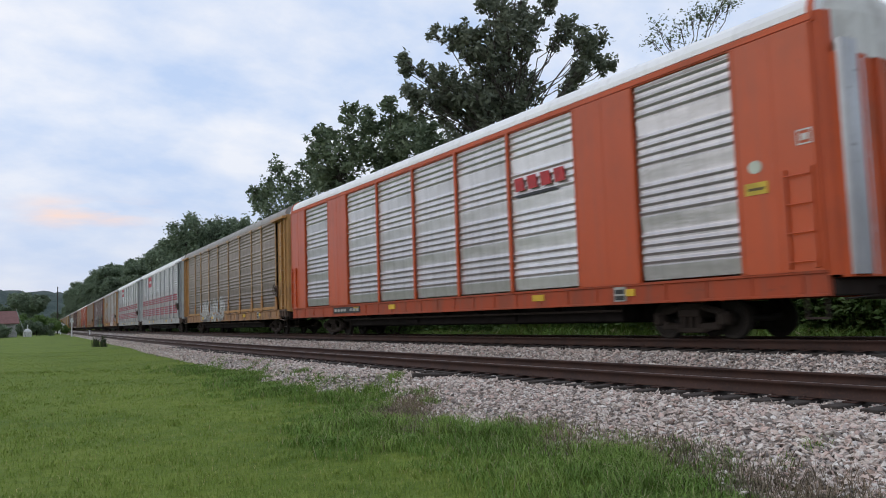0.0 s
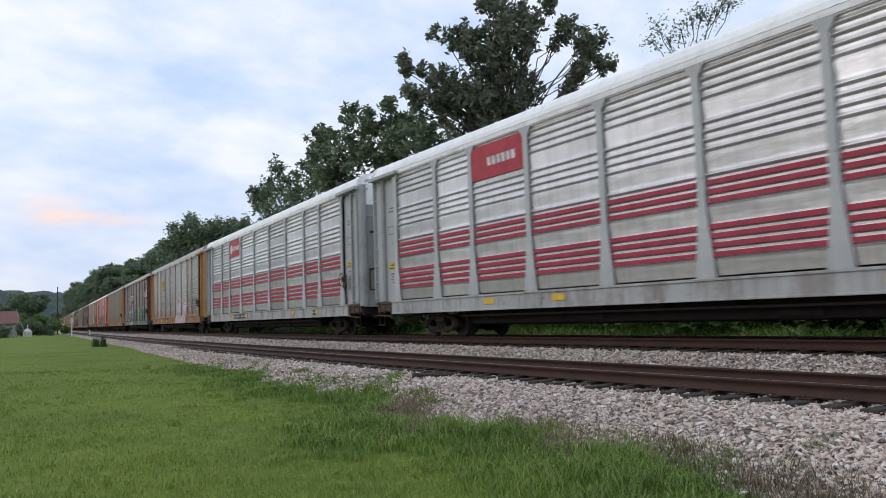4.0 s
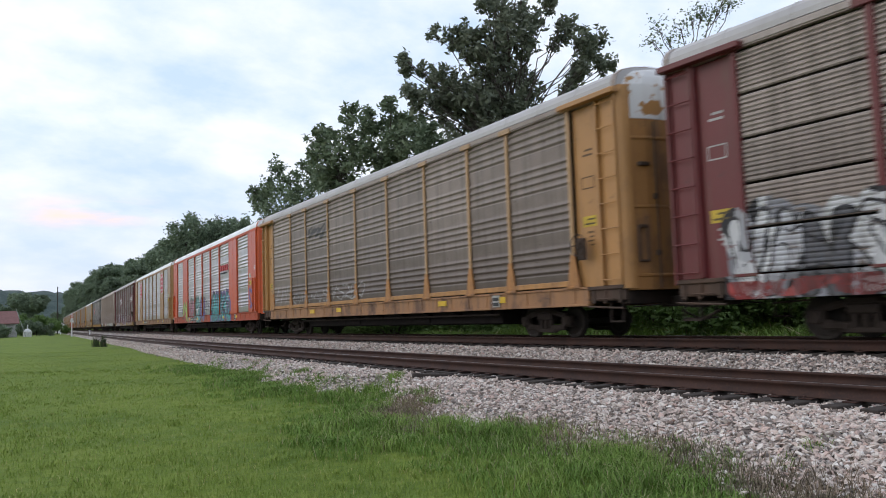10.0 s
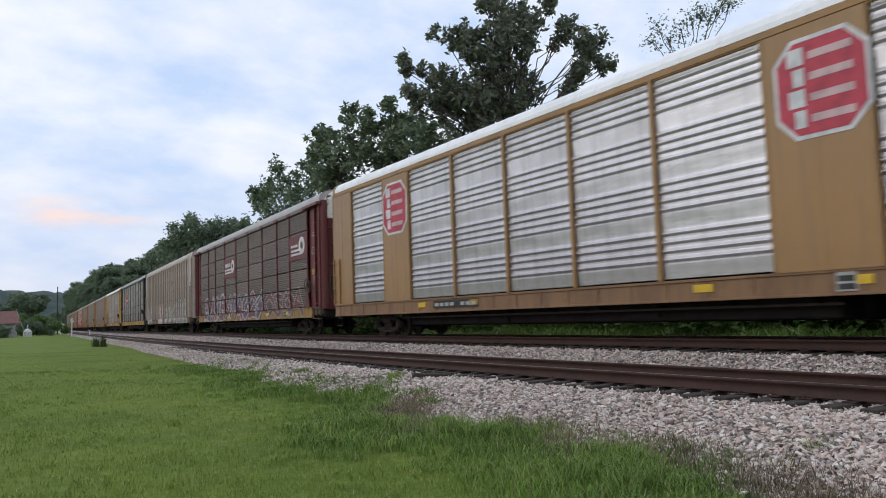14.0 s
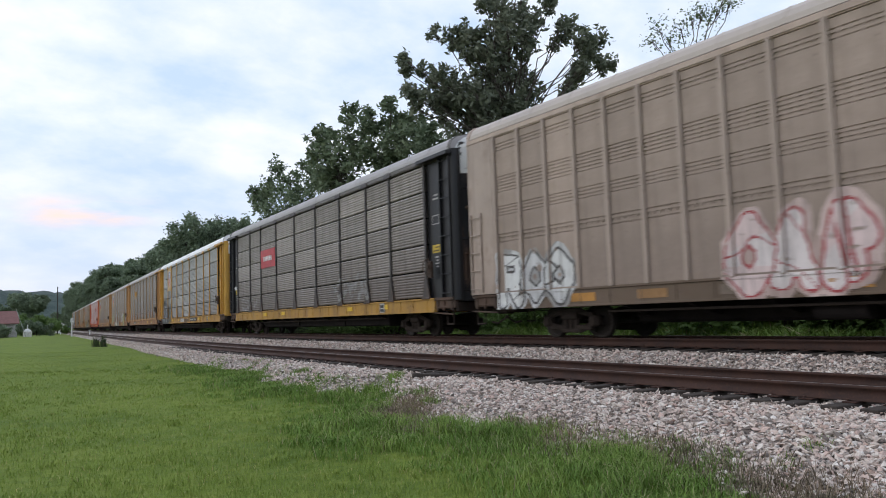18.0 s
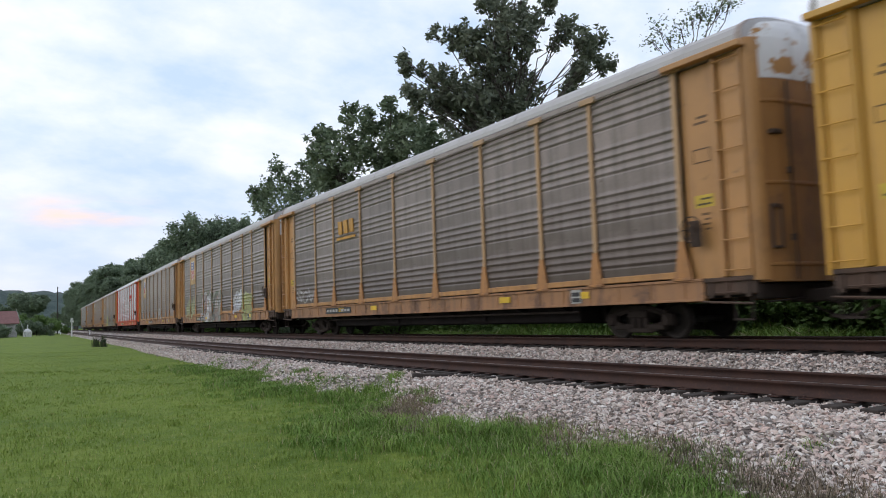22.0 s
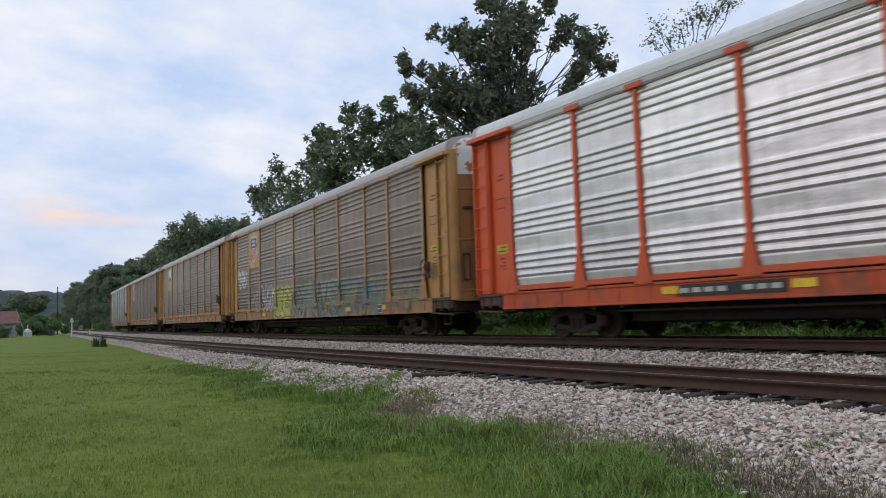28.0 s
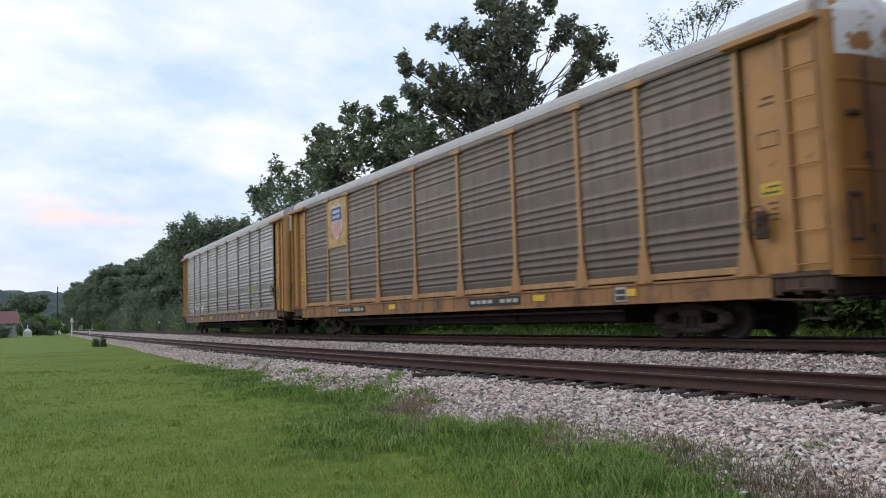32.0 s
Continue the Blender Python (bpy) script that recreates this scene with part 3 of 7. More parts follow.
def end_sill_mesh():
    """Grimy sill, grab iron and pipework below the ladder."""
    def build(bm):
        box(bm, -WIDE + 0.04, -WIDE + 0.2, -0.62, 0.60, 0.90, SILL_TOP - 0.02, 0.02)
        box(bm, -WIDE - 0.02, -WIDE + 0.06, -0.62, 0.60, SILL_TOP - 0.10, SILL_TOP - 0.01, 0.015)
        for y in (-0.45, 0.05, 0.45):
            box(bm, -WIDE, -WIDE + 0.06, y - 0.05, y + 0.05, 0.84, SILL_TOP - 0.10, 0.015)
        tube(bm, (-WIDE - 0.05, -0.3, 0.95), (-WIDE - 0.05, 0.3, 0.95), 0.018, 0.018, 6)
        tube(bm, (-WIDE - 0.02, -0.6, 0.72), (-WIDE - 0.02, 0.6, 0.78), 0.025, 0.025, 6)
    return shape(("end_sill",), build)


def rail_mesh():
    """The long beam under the eave."""
    return shape(("eave_beam",), lambda bm: (box(bm, -WIDE - 0.03, -WIDE + 0.12, -HALF + 0.05, HALF - 0.05, SHEET_TOP, EAVE - 0.03, 0.01),
                                            box(bm, -WIDE - 0.055, -WIDE, -HALF + 0.05, HALF - 0.05, SHEET_TOP + 0.035, SHEET_TOP + 0.075)))


def under(root, style):
    """Deck, spine, cross-bearers and gear below the floor."""
    black = BLACK
    piece("deck", shape(("deck",), lambda bm: box(bm, -1.5, 1.5, -HALF + 0.15, HALF - 0.15, 0.90, 1.24)), black, root)
    reach = 0.5 if style == "punched" else 1.12
    piece("centre_sill", shape(("centre_sill", reach), lambda bm: (box(bm, -0.45, 0.45, -8.2, 8.2, 0.36, 0.90, 0.05), box(bm, -reach, reach, -8.0, 8.0, 0.40, 0.88, 0.03))), black, root)
    bearer = shape(("crossbearer",), lambda bm: prism(bm, [(-1.46, 0.90), (-1.46, 0.76), (-0.7, 0.52), (0.7, 0.52), (1.46, 0.76), (1.46, 0.90)], -0.06, 0.06))
    for k in range(9):
        piece("crossbearer", bearer, black, root, pose(0, -7.6 + k * 1.9, 0))
    tank = shape(("air_tank",), lambda bm: tube(bm, (-1.0, -0.5, 0.56), (-1.0, 0.5, 0.56), 0.19, 0.19, 14))
    for y in (-3.2, 2.6):
        piece("air_tank", tank, black, root, pose(0, y, 0))
    piece("brake_pipe", shape(("brake_pipe",), lambda bm: tube(bm, (-1.35, -8.2, 0.66), (-1.35, 8.2, 0.66), 0.028, 0.028, 8)), TRUCK, root)


def frame_mesh():
    """Cast side frame of a truck, with its spring nest and axle boxes."""
    def build(bm):
        for s in (-1, 1):
            box(bm, -0.10, 0.10, s * 0.89 - 0.17, s * 0.89 + 0.17, 0.30, 0.58, 0.04)
            vs = box(bm, -0.08, 0.08, min(s * 0.25, s * 0.80), max(s * 0.25, s * 0.80), 0.20, 0.34, 0.03)
            tube(bm, (-0.13, s * 0.89, 0.42), (-0.10, s * 0.89, 0.42), 0.11, 0.11, 12)
            tube(bm, (0, s * 0.85, 0.36), (0, s * 0.30, 0.20), 0.075, 0.085, 6)
            tube(bm, (0, s * 0.85, 0.56), (0, s * 0.25, 0.70), 0.07, 0.08, 6)
        box(bm, -0.08, 0.08, -0.36, 0.36, 0.14, 0.24, 0.02)
        box(bm, -0.09, 0.09, -0.30, 0.30, 0.64, 0.78, 0.03)
        for y in (-0.2, 0.0, 0.2):
            tube(bm, (0, y, 0.24), (0, y, 0.50), 0.075, 0.075, 10)
        box(bm, -0.12, 0.12, -0.30, 0.30, 0.48, 0.66, 0.03)
    return shape(("side_frame",), build)


def wheel_mesh():
    def build(bm):
        def lathe(prof, n=28):
            rings = [[bm.verts.new((x, r * math.cos(k * math.tau / n), r * math.sin(k * math.tau / n))) for k in range(n)] for x, r in prof]
            for a, b in zip(rings, rings[1:]):
                for k in range(n):
                    bm.faces.new((a[k], a[(k + 1) % n], b[(k + 1) % n], b[k]))
        for s in (-1, 1):
            lathe([(s * 0.82, 0.0), (s * 0.82, 0.10), (s * 0.80, 0.12), (s * 0.775, 0.15), (s * 0.775, 0.32), (s * 0.80, 0.35),
                   (s * 0.805, WHEEL_R - 0.01), (s * 0.79, WHEEL_R), (s * 0.715, WHEEL_R + 0.002), (s * 0.705, WHEEL_R + 0.028), (s * 0.685, WHEEL_R + 0.02),
                   (s * 0.685, 0.35), (s * 0.72, 0.30), (s * 0.72, 0.12), (s * 0.66, 0.09)])
            for k in range(3):
                a = k * math.tau / 3
                tube(bm, (s * 0.815, 0.06 * math.cos(a), 0.06 * math.sin(a)), (s * 0.84, 0.06 * math.cos(a), 0.06 * math.sin(a)), 0.018, 0.018, 6)
        tube(bm, (-0.9, 0, 0), (0.9, 0, 0), 0.075, 0.075, 12)
        bmesh.ops.recalc_face_normals(bm, faces=bm.faces[:])
    return shape(("wheelset",), build)


def ladder_mesh(z0, z1, wide, n):
    def build(bm):
        for s in (-1, 1):
            box(bm, -0.05, 0.03, s * wide / 2 - 0.03, s * wide / 2 + 0.03, z0, z1, 0.008)
        for k in range(n):
            z = z0 + 0.12 + k * (z1 - z0 - 0.25) / (n - 1)
            tube(bm, (-0.065, -wide / 2, z), (-0.065, wide / 2, z), 0.015, 0.015, 6)
    return shape(("ladder", round(z0, 1), round(z1, 1), wide, n), build)


def end_door_mesh(low, high, kind):
    """Half of the end: a leaf that curves round the corner, from the middle outwards to +x."""
    def build(bm):
        cols = [(0.01, -0.30), (0.55, -0.29), (0.95, -0.24), (1.25, -0.13), (1.42, 0.02)] if kind == "round" else \
               [(0.01, -0.34), (0.30, -0.34), (0.31, -0.28), (0.62, -0.28), (0.63, -0.34), (0.98, -0.34), (0.99, -0.28), (1.34, -0.26), (1.42, -0.1)]
        zs = [low, high - 0.25, high] if high > 5.5 else [low, high]
        rows = []
        for z in zs:
            rows.append([bm.verts.new((x, y, z)) for x, y in cols])
        inner = [[bm.verts.new((x, 0.14, z)) for x, y in (cols[0], cols[-1])] for z in (zs[0], zs[-1])]
        for a, b in zip(rows, rows[1:]):
            for i in range(len(cols) - 1):
                bm.faces.new((a[i], a[i + 1], b[i + 1], b[i]))
        bm.faces.new(rows[0] + [inner[0][1], inner[0][0]])
        bm.faces.new(rows[-1] + [inner[1][1], inner[1][0]])
        bmesh.ops.recalc_face_normals(bm, faces=bm.faces[:])
    return shape(("end_door", kind, low, high), build)


def flap_mesh():
    """Folded galvanised strip down the corner of an end."""
    def build(bm):
        cols = [(0.96, -0.33), (0.965, -0.385), (1.04, -0.39), (1.06, -0.36), (1.14, -0.355), (1.16, -0.39), (1.25, -0.385), (1.27, -0.345), (1.35, -0.33), (1.36, -0.25)]
        rows = [[bm.verts.new((x, y, z)) for x, y in cols] for z in (1.16, 5.30)]
        for i in range(len(cols) - 1):
            bm.faces.new((rows[0][i], rows[0][i + 1], rows[1][i + 1], rows[1][i]))
        for r in rows:
            bm.faces.new(r)
        bm.faces.new((rows[0][0], rows[1][0], rows[1][-1], rows[0][-1]))
        bmesh.ops.recalc_face_normals(bm, faces=bm.faces[:])
    return shape(("end_flap",), build)


def roll_mesh():
    """Rounded sheet that turns the corner from the side into the end."""
    def build(bm):
        cols = [(1.30, -0.16), (1.40, -0.135), (1.48, -0.09), (1.54, -0.02), (1.572, 0.07), (1.572, 0.13), (1.50, 0.13), (1.30, 0.05)]
        low, high = ([bm.verts.new((x, y, z)) for x, y in cols] for z in (1.16, EAVE))
        n = len(cols)
        for i in range(n):
            bm.faces.new((low[i], low[(i + 1) % n], high[(i + 1) % n], high[i]))
        bm.faces.new(low[::-1])
        bm.faces.new(high)
        bmesh.ops.recalc_face_normals(bm, faces=bm.faces[:])
    return shape(("corner_roll",), build)


def arch_mesh():
    """Rim that closes the roof at its end."""
    def build(bm):
        half = [(WIDE + 0.005, EAVE - 0.02), (WIDE - 0.005, EAVE + 0.13), (WIDE - 0.08, EAVE + 0.28), (WIDE - 0.25, EAVE + 0.40), (WIDE - 0.61, EAVE + 0.49), (0.55, EAVE + 0.55), (0.0, EAVE + 0.57)]
        line = half + [(-x, z) for x, z in half[-2::-1]]
        rows = [[bm.verts.new((x * k, y, z - drop)) for x, z in line] for y, k, drop in ((0.12, 1.0, 0.0), (-0.02, 1.0, 0.0), (-0.02, 0.93, 0.10), (0.12, 0.93, 0.10))]
        for p, q in zip(rows, rows[1:] + rows[:1]):
            for i in range(len(line) - 1):
                bm.faces.new((p[i], p[i + 1], q[i + 1], q[i]))
        bmesh.ops.recalc_face_normals(bm, faces=bm.faces[:])
    return shape(("roof_arch",), build)


def latch_mesh():
    """Rim of the latch recess in a curved end door."""
    return shape(("latch_pocket",), lambda bm: (box(bm, 1.02, 1.20, -0.235, -0.10, 1.75, 1.80, 0.01), box(bm, 0.98, 1.02, -0.255, -0.15, 1.75, 2.55, 0.01),
                                               box(bm, 1.18, 1.22, -0.20, -0.10, 1.75, 2.55, 0.01), box(bm, 0.98, 1.22, -0.245, -0.10, 2.53, 2.60, 0.01)))


def hinge_mesh():
    return shape(("hinge_bar",), lambda bm: box(bm, 0.86, 1.16, -0.285, -0.12, 3.96, 4.05, 0.015))


def stiffener_mesh():
    """One pressed rib across a curved end door."""
    def build(bm):
        cols = [(0.03, -0.325), (0.55, -0.315), (0.95, -0.265), (1.25, -0.155), (1.41, 0.0)]
        a = [[bm.verts.new((x, y + d, h)) for x, y in cols] for d, h in ((0.03, -0.045), (0.0, -0.02), (0.0, 0.02), (0.03, 0.045))]
        for p, q in zip(a, a[1:]):
            for i in range(len(cols) - 1):
                bm.faces.new((p[i], p[i + 1], q[i + 1], q[i]))
        bmesh.ops.recalc_face_normals(bm, faces=bm.faces[:])
    return shape(("stiffener",), build)


def hood_mesh(kind):
    """The end above the doors: goes on from their face and rounds over into the roof."""
    def build(bm):
        half = [(0.0, -0.31), (0.55, -0.30), (0.95, -0.25), (1.25, -0.14), (1.43, 0.02), (1.46, 0.10)]
        line = [(-x, y) for x, y in half[:0:-1]] + half
        rows = []
        for z, k, back in ((5.07, 1.0, 0.0), (5.30, 1.0, 0.0), (EAVE + 0.02, 1.0, 0.0), (EAVE + 0.22, 0.94, 0.03), (EAVE + 0.38, 0.80, 0.08), (EAVE + 0.46, 0.55, 0.16), (EAVE + 0.50, 0.25, 0.24)):
            rows.append([bm.verts.new((x * k, min(0.1, y + back), z)) for x, y in line])
        for p, q in zip(rows, rows[1:]):
            for i in range(len(line) - 1):
                bm.faces.new((p[i], p[i + 1], q[i + 1], q[i]))
            bm.faces.new((p[-1], p[0], q[0], q[-1]))
        bm.faces.new(rows[0])
        bm.faces.new(rows[-1])
        bmesh.ops.recalc_face_normals(bm, faces=bm.faces[:])
    return shape(("end_hood", kind), build)


def coupler_mesh():
    def build(bm):
        box(bm, -0.16, 0.16, -0.72, 0.35, 0.72, 0.98, 0.03)
        box(bm, -0.20, 0.14, -0.80, -0.52, 0.68, 1.00, 0.05)
        tube(bm, (0.42, 0.2, 0.62), (0.42, -0.35, 0.40), 0.03, 0.03, 8)
        tube(bm, (0.42, -0.35, 0.40), (0.36, -0.74, 0.44), 0.03, 0.03, 8)
        box(bm, -1.45, 1.45, 0.0, 0.16, 0.80, 1.10, 0.03)
        tube(bm, (-1.45, -0.12, 0.74), (-0.3, -0.14, 0.80), 0.018, 0.018, 6)
    return shape(("coupler",), build)


def brake_mesh():
    def build(bm):
        tube(bm, (-0.02, 0, 0), (-0.16, 0, 0), 0.10, 0.09, 12)
        n = 20
        for k in range(n):
            a, b = k * math.tau / n, (k + 1) * math.tau / n
            tube(bm, (-0.18, 0.26 * math.cos(a), 0.26 * math.sin(a)), (-0.18, 0.26 * math.cos(b), 0.26 * math.sin(b)), 0.016, 0.016, 5)
        for k in range(5):
            a = k * math.tau / 5
            tube(bm, (-0.17, 0, 0), (-0.18, 0.26 * math.cos(a), 0.26 * math.sin(a)), 0.013, 0.013, 5)
        box(bm, -0.10, 0.0, -0.12, 0.12, -0.35, 0.18, 0.02)
    return shape(("hand_brake",), build)


def step_mesh():
    def build(bm):
        for y in (-0.2, 0.2):
            tube(bm, (0, y, 0.42), (0, y, 0.86), 0.02, 0.02, 6)
        box(bm, -0.03, 0.03, -0.22, 0.22, 0.40, 0.44)
    return shape(("stirrup_step",), build)


TURNED = Matrix.Rotation(math.pi, 4, "Z")


def plate(root, name, y0, y1, z0, z1, color, out=0.075, label="", kind="rect"):
    """A flat painted plate on the near side. Further out along y is the rear."""
    bm = bmesh.new()
    x = -WIDE - out
    ym, zm, hy, hz = (y0 + y1) / 2, (z0 + z1) / 2, (y1 - y0) / 2, (z1 - z0) / 2
    if kind == "oct":
        k = 0.42
        pts = [(-1, k - 1 + 1), (-1, 1 - k), (-1 + k, 1), (1 - k, 1), (1, 1 - k), (1, -1 + k), (1 - k, -1), (-1 + k, -1), (-1, -1 + k)][1:]
    elif kind == "disc":
        pts = [(math.cos(a * math.tau / 24), math.sin(a * math.tau / 24)) for a in range(24)]
    elif kind == "shield":
        pts = [(-1, 0.85), (-0.5, 1), (0, 0.88), (0.5, 1), (1, 0.85), (0.9, 0.2), (1, -0.3), (0.75, -0.75), (0, -1), (-0.75, -0.75), (-1, -0.3), (-0.9, 0.2)]
    elif kind == "hill":
        pts = [(-1, -1), (1, -1), (1, -0.3), (0.6, -0.1), (0.2, 0.5), (-0.1, 0.1), (-0.5, 0.2), (-1, -0.5)]
    elif kind == "lean":
        pts = [(-1, -1), (0.7, -1), (1, 1), (-0.7, 1)]
    else:
        pts = [(-1, -1), (1, -1), (1, 1), (-1, 1)]
    a = [bm.verts.new((x, ym + u * hy, zm + v * hz)) for u, v in pts]
    b = [bm.verts.new((x + 0.03, ym + u * hy, zm + v * hz)) for u, v in pts]
    bm.faces.new(a)
    for i in range(len(pts)):
        j = (i + 1) % len(pts)
        bm.faces.new((a[i], a[j], b[j], b[i]))
    bmesh.ops.recalc_face_normals(bm, faces=bm.faces[:])
    return part(name, bm, plain("sign_paint_%d_%d_%d" % tuple(int(c * 99) for c in color), color, 0.55), root, label)


def ring(root, y0, y1, z0, z1, color, out=-0.083):
    """A stencilled empty frame."""
    bm = bmesh.new()
    x, w = -WIDE - out, 0.028
    a = [bm.verts.new((x, y, z)) for y, z in ((y0, z0), (y1, z0), (y1, z1), (y0, z1))]
    b = [bm.verts.new((x, y, z)) for y, z in ((y0 + w, z0 + w), (y1 - w, z0 + w), (y1 - w, z1 - w), (y0 + w, z1 - w))]
    for i in range(4):
        j = (i + 1) % 4
        bm.faces.new((a[i], a[j], b[j], b[i]))
    part("stencil_frame", bm, plain("sign_paint_%d_%d_%d" % tuple(int(v * 99) for v in color), color, 0.55), root)


def side_sheets(root, sgn, c, mats):
    """Sheets, posts and end bays of one side."""
    turn = Matrix.Identity(4) if sgn < 0 else TURNED
    base = Matrix.Translation((-WIDE, 0, 0))

    def at(y, x=0.0):
        return turn @ base @ Matrix.Translation((x, y, 0))
    style = c["style"]
    if style == "plug":         # smooth painted sheets between ribbed ones
        edges = [(-11.85, -9.15), (-7.05, -4.23), (-4.23, -1.41), (-1.41, 1.41), (1.41, 4.23), (4.23, 7.05), (9.05, 11.75)]
        for y0, y1 in edges:
            piece("rack_sheet", sheet_mesh("wide", y1 - y0 - 0.10), mats["sheet"], root, at((y0 + y1) / 2, 0.02))
        for y0, y1 in ((-9.15, -7.05), (7.05, 9.05)):
            piece("smooth_sheet", flat_mesh(y1 - y0, SILL_TOP - 0.01, SHEET_TOP + 0.01), mats["frame"], root, at((y0 + y1) / 2))
        for y0, y1 in ((-13.6, -11.85), (11.75, 13.6)):
            piece("end_sheet", flat_mesh(y1 - y0, SILL_TOP - 0.01, SHEET_TOP + 0.01), mats["frame"], root, at((y0 + y1) / 2))
        for y in (-4.23, -1.41, 1.41, 4.23):
            piece("post", post_mesh("slim"), mats["frame"], root, at(y))
        for y in (-13.2, 13.2):
            piece("ladder", ladder_mesh(1.3, 3.1, 0.55, 4), mats["frame"], root, at(y, -0.07))
    elif style == "punched":    # narrow sheets with rows of small holes
        n = 22
        w = 24.6 / n
        for k in range(n):
            y = -12.3 + (k + 0.5) * w
            piece("punched_sheet", punched_mesh(w - 0.08), mats["sheet"], root, at(y, 0.02))
            piece("post", post_mesh("slim"), mats["frame"], root, at(y - w / 2))
        piece("post", post_mesh("slim"), mats["frame"], root, at(12.3))
        for y in (-12.97, 12.97):
            piece("end_sheet", flat_mesh(1.26, SILL_TOP - 0.01, SHEET_TOP + 0.01), mats["frame"], root, at(y))
            piece("ladder", ladder_mesh(1.3, 3.6, 0.5, 5), mats["frame"], root, at(y * 1.02, -0.07))
    else:
        kind = {"fine": "fine", "posts": "worn"}.get(style, "wide")
        pk = "haunched" if style == "silver" else "flared"
        for y0, y1 in zip(POSTS, POSTS[1:]):
            if kind == "fine":
                for k in range(COURSES):
                    piece("rack_sheet", sheet_mesh(kind, y1 - y0 - 0.06, k), mats["sheet"], root, at((y0 + y1) / 2, 0.03))
                # added black sheet, so the open laps between courses read as deep shade
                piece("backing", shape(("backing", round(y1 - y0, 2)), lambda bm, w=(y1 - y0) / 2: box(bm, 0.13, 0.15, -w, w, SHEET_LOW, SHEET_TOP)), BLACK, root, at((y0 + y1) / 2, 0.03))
            else:
                piece("rack_sheet", sheet_mesh(kind, y1 - y0 - 0.06), mats["sheet"], root, at((y0 + y1) / 2, 0.03))
        for y in POSTS:
            piece("post", post_mesh(pk), mats["post"], root, at(y))
            if pk == "flared":
                piece("post_foot", post_mesh("foot"), mats["foot"], root, at(y), "rust-stained gusset")
        for s in (-1, 1):
            piece("end_sheet", flat_mesh(0.98, SILL_TOP - 0.01, SHEET_TOP - 0.02, 0.02), mats["frame"], root, at(s * 12.47, 0.11))
            piece("ladder", ladder_mesh(SILL_TOP, SHEET_TOP, 0.62, 8), mats["frame"], root, at(s * 13.28))
            piece("ladder_backing", flat_mesh(0.56, SILL_TOP, SHEET_TOP, 0.02), mats["frame"], root, at(s * 13.28, 0.07))
            piece("corner_post", shape(("corner_post",), lambda bm: box(bm, 0.0, 0.16, -0.05, 0.05, SILL_TOP, SHEET_TOP, 0.015)), mats["frame"], root, at(s * 12.93, -0.02))
            piece("eave_bracket", shape(("eave_bracket",), lambda bm: box(bm, -0.20, 0.0, -1.05, 1.0, SHEET_TOP + 0.0, SHEET_TOP + 0.13, 0.015)), mats["frame"], root, at(s * 12.7))
    reach = HALF - 0.1 if style == "plug" else 12.4
    piece("side_sill", sill_mesh(reach), mats["sill"], root, turn)
    if style != "plug":
        for s in (-1, 1):
            piece("end_sill", end_sill_mesh(), mats["gear"], root, turn @ pose(0, s * 13.0, 0))
    if style == "posts":
        for y0, y1 in zip(POSTS, POSTS[1:]):
            piece("ledge", shape(("ledge", round(y1 - y0, 2)), lambda bm, w=(y1 - y0) / 2 - 0.2: box(bm, -0.036, 0.03, -w, w, SILL_TOP + 0.03, SILL_TOP + 0.17, 0.012)), mats["ledge"], root, at((y0 + y1) / 2))
    piece("eave_beam", rail_mesh(), mats["beam"], root, turn)
    for s in (-1, 1):
        piece("stirrup_step", step_mesh(), TRUCK, root, at(s * 13.3, 0.06))


def punched_mesh(long):
    def build(bm):
        bands = ((2.66, 2.90), (3.42, 3.68), (4.08, 4.52), (5.26, 5.46))
        zs = [SHEET_LOW - 0.06]
        for a, b in bands:
            zs += [a, b]
        zs.append(SHEET_TOP)
        for i in range(0, len(zs) - 1, 2):
            box(bm, -0.02, 0.06, -long / 2, long / 2, zs[i], zs[i + 1], 0.01)
        for a, b in bands:
            n = int((b - a) / 0.085)
            for k in range(n):
                z = a + (k + 0.5) * (b - a) / n
                box(bm, -0.018, 0.035, -long / 2, long / 2, z - 0.026, z + 0.026)
            m = 5
            for k in range(m + 1):
                y = -long / 2 + k * long / m
                box(bm, -0.016, 0.035, y - 0.03, y + 0.03, a, b)
        box(bm, 0.008, 0.045, -long / 2, long / 2, SHEET_LOW, SHEET_TOP - 0.02)
    return shape(("punched_sheet", round(long, 2)), build)


# strokes of letters and loops on a grid four wide and six tall
STROKES = {"A": "00 26 40|12 32", "B": "00 06 36 44 33 03|33 42 30 00", "C": "45 26 04 02 20 41", "E": "46 06 00 40|03 33", "I": "20 26", "K": "00 06|46 03 40", "L": "06 00 40",
           "R": "00 06 36 44 33 03|23 40", "S": "45 26 05 14 32 41 20 01", "T": "06 46|26 20", "U": "06 02 20 42 46",
           "1": "10 26 31|26 44", "2": "05 26 43 00 40", "3": "00 06 30 46", "4": "06 20 46|13 33", "5": "46 03 43 10", "6": "06 03 43 46|43 40", "7": "00 26 22 46 40", "8": "45 16 04 40 10|04 22", "9": "20 02 04 26 44 42 20"}


def spray(y0, y1, z0, z1, text, fill, edge, back=(), fat=0.13, line=0.05, halo=0.0, worn=0.08, lean=0.15, shine=None):
    return dict(y=(y0, y1), z=(z0, z1), text=text, fill=fill, edge=edge, back=back, fat=fat, line=line, halo=halo, worn=worn, lean=lean, shine=shine)


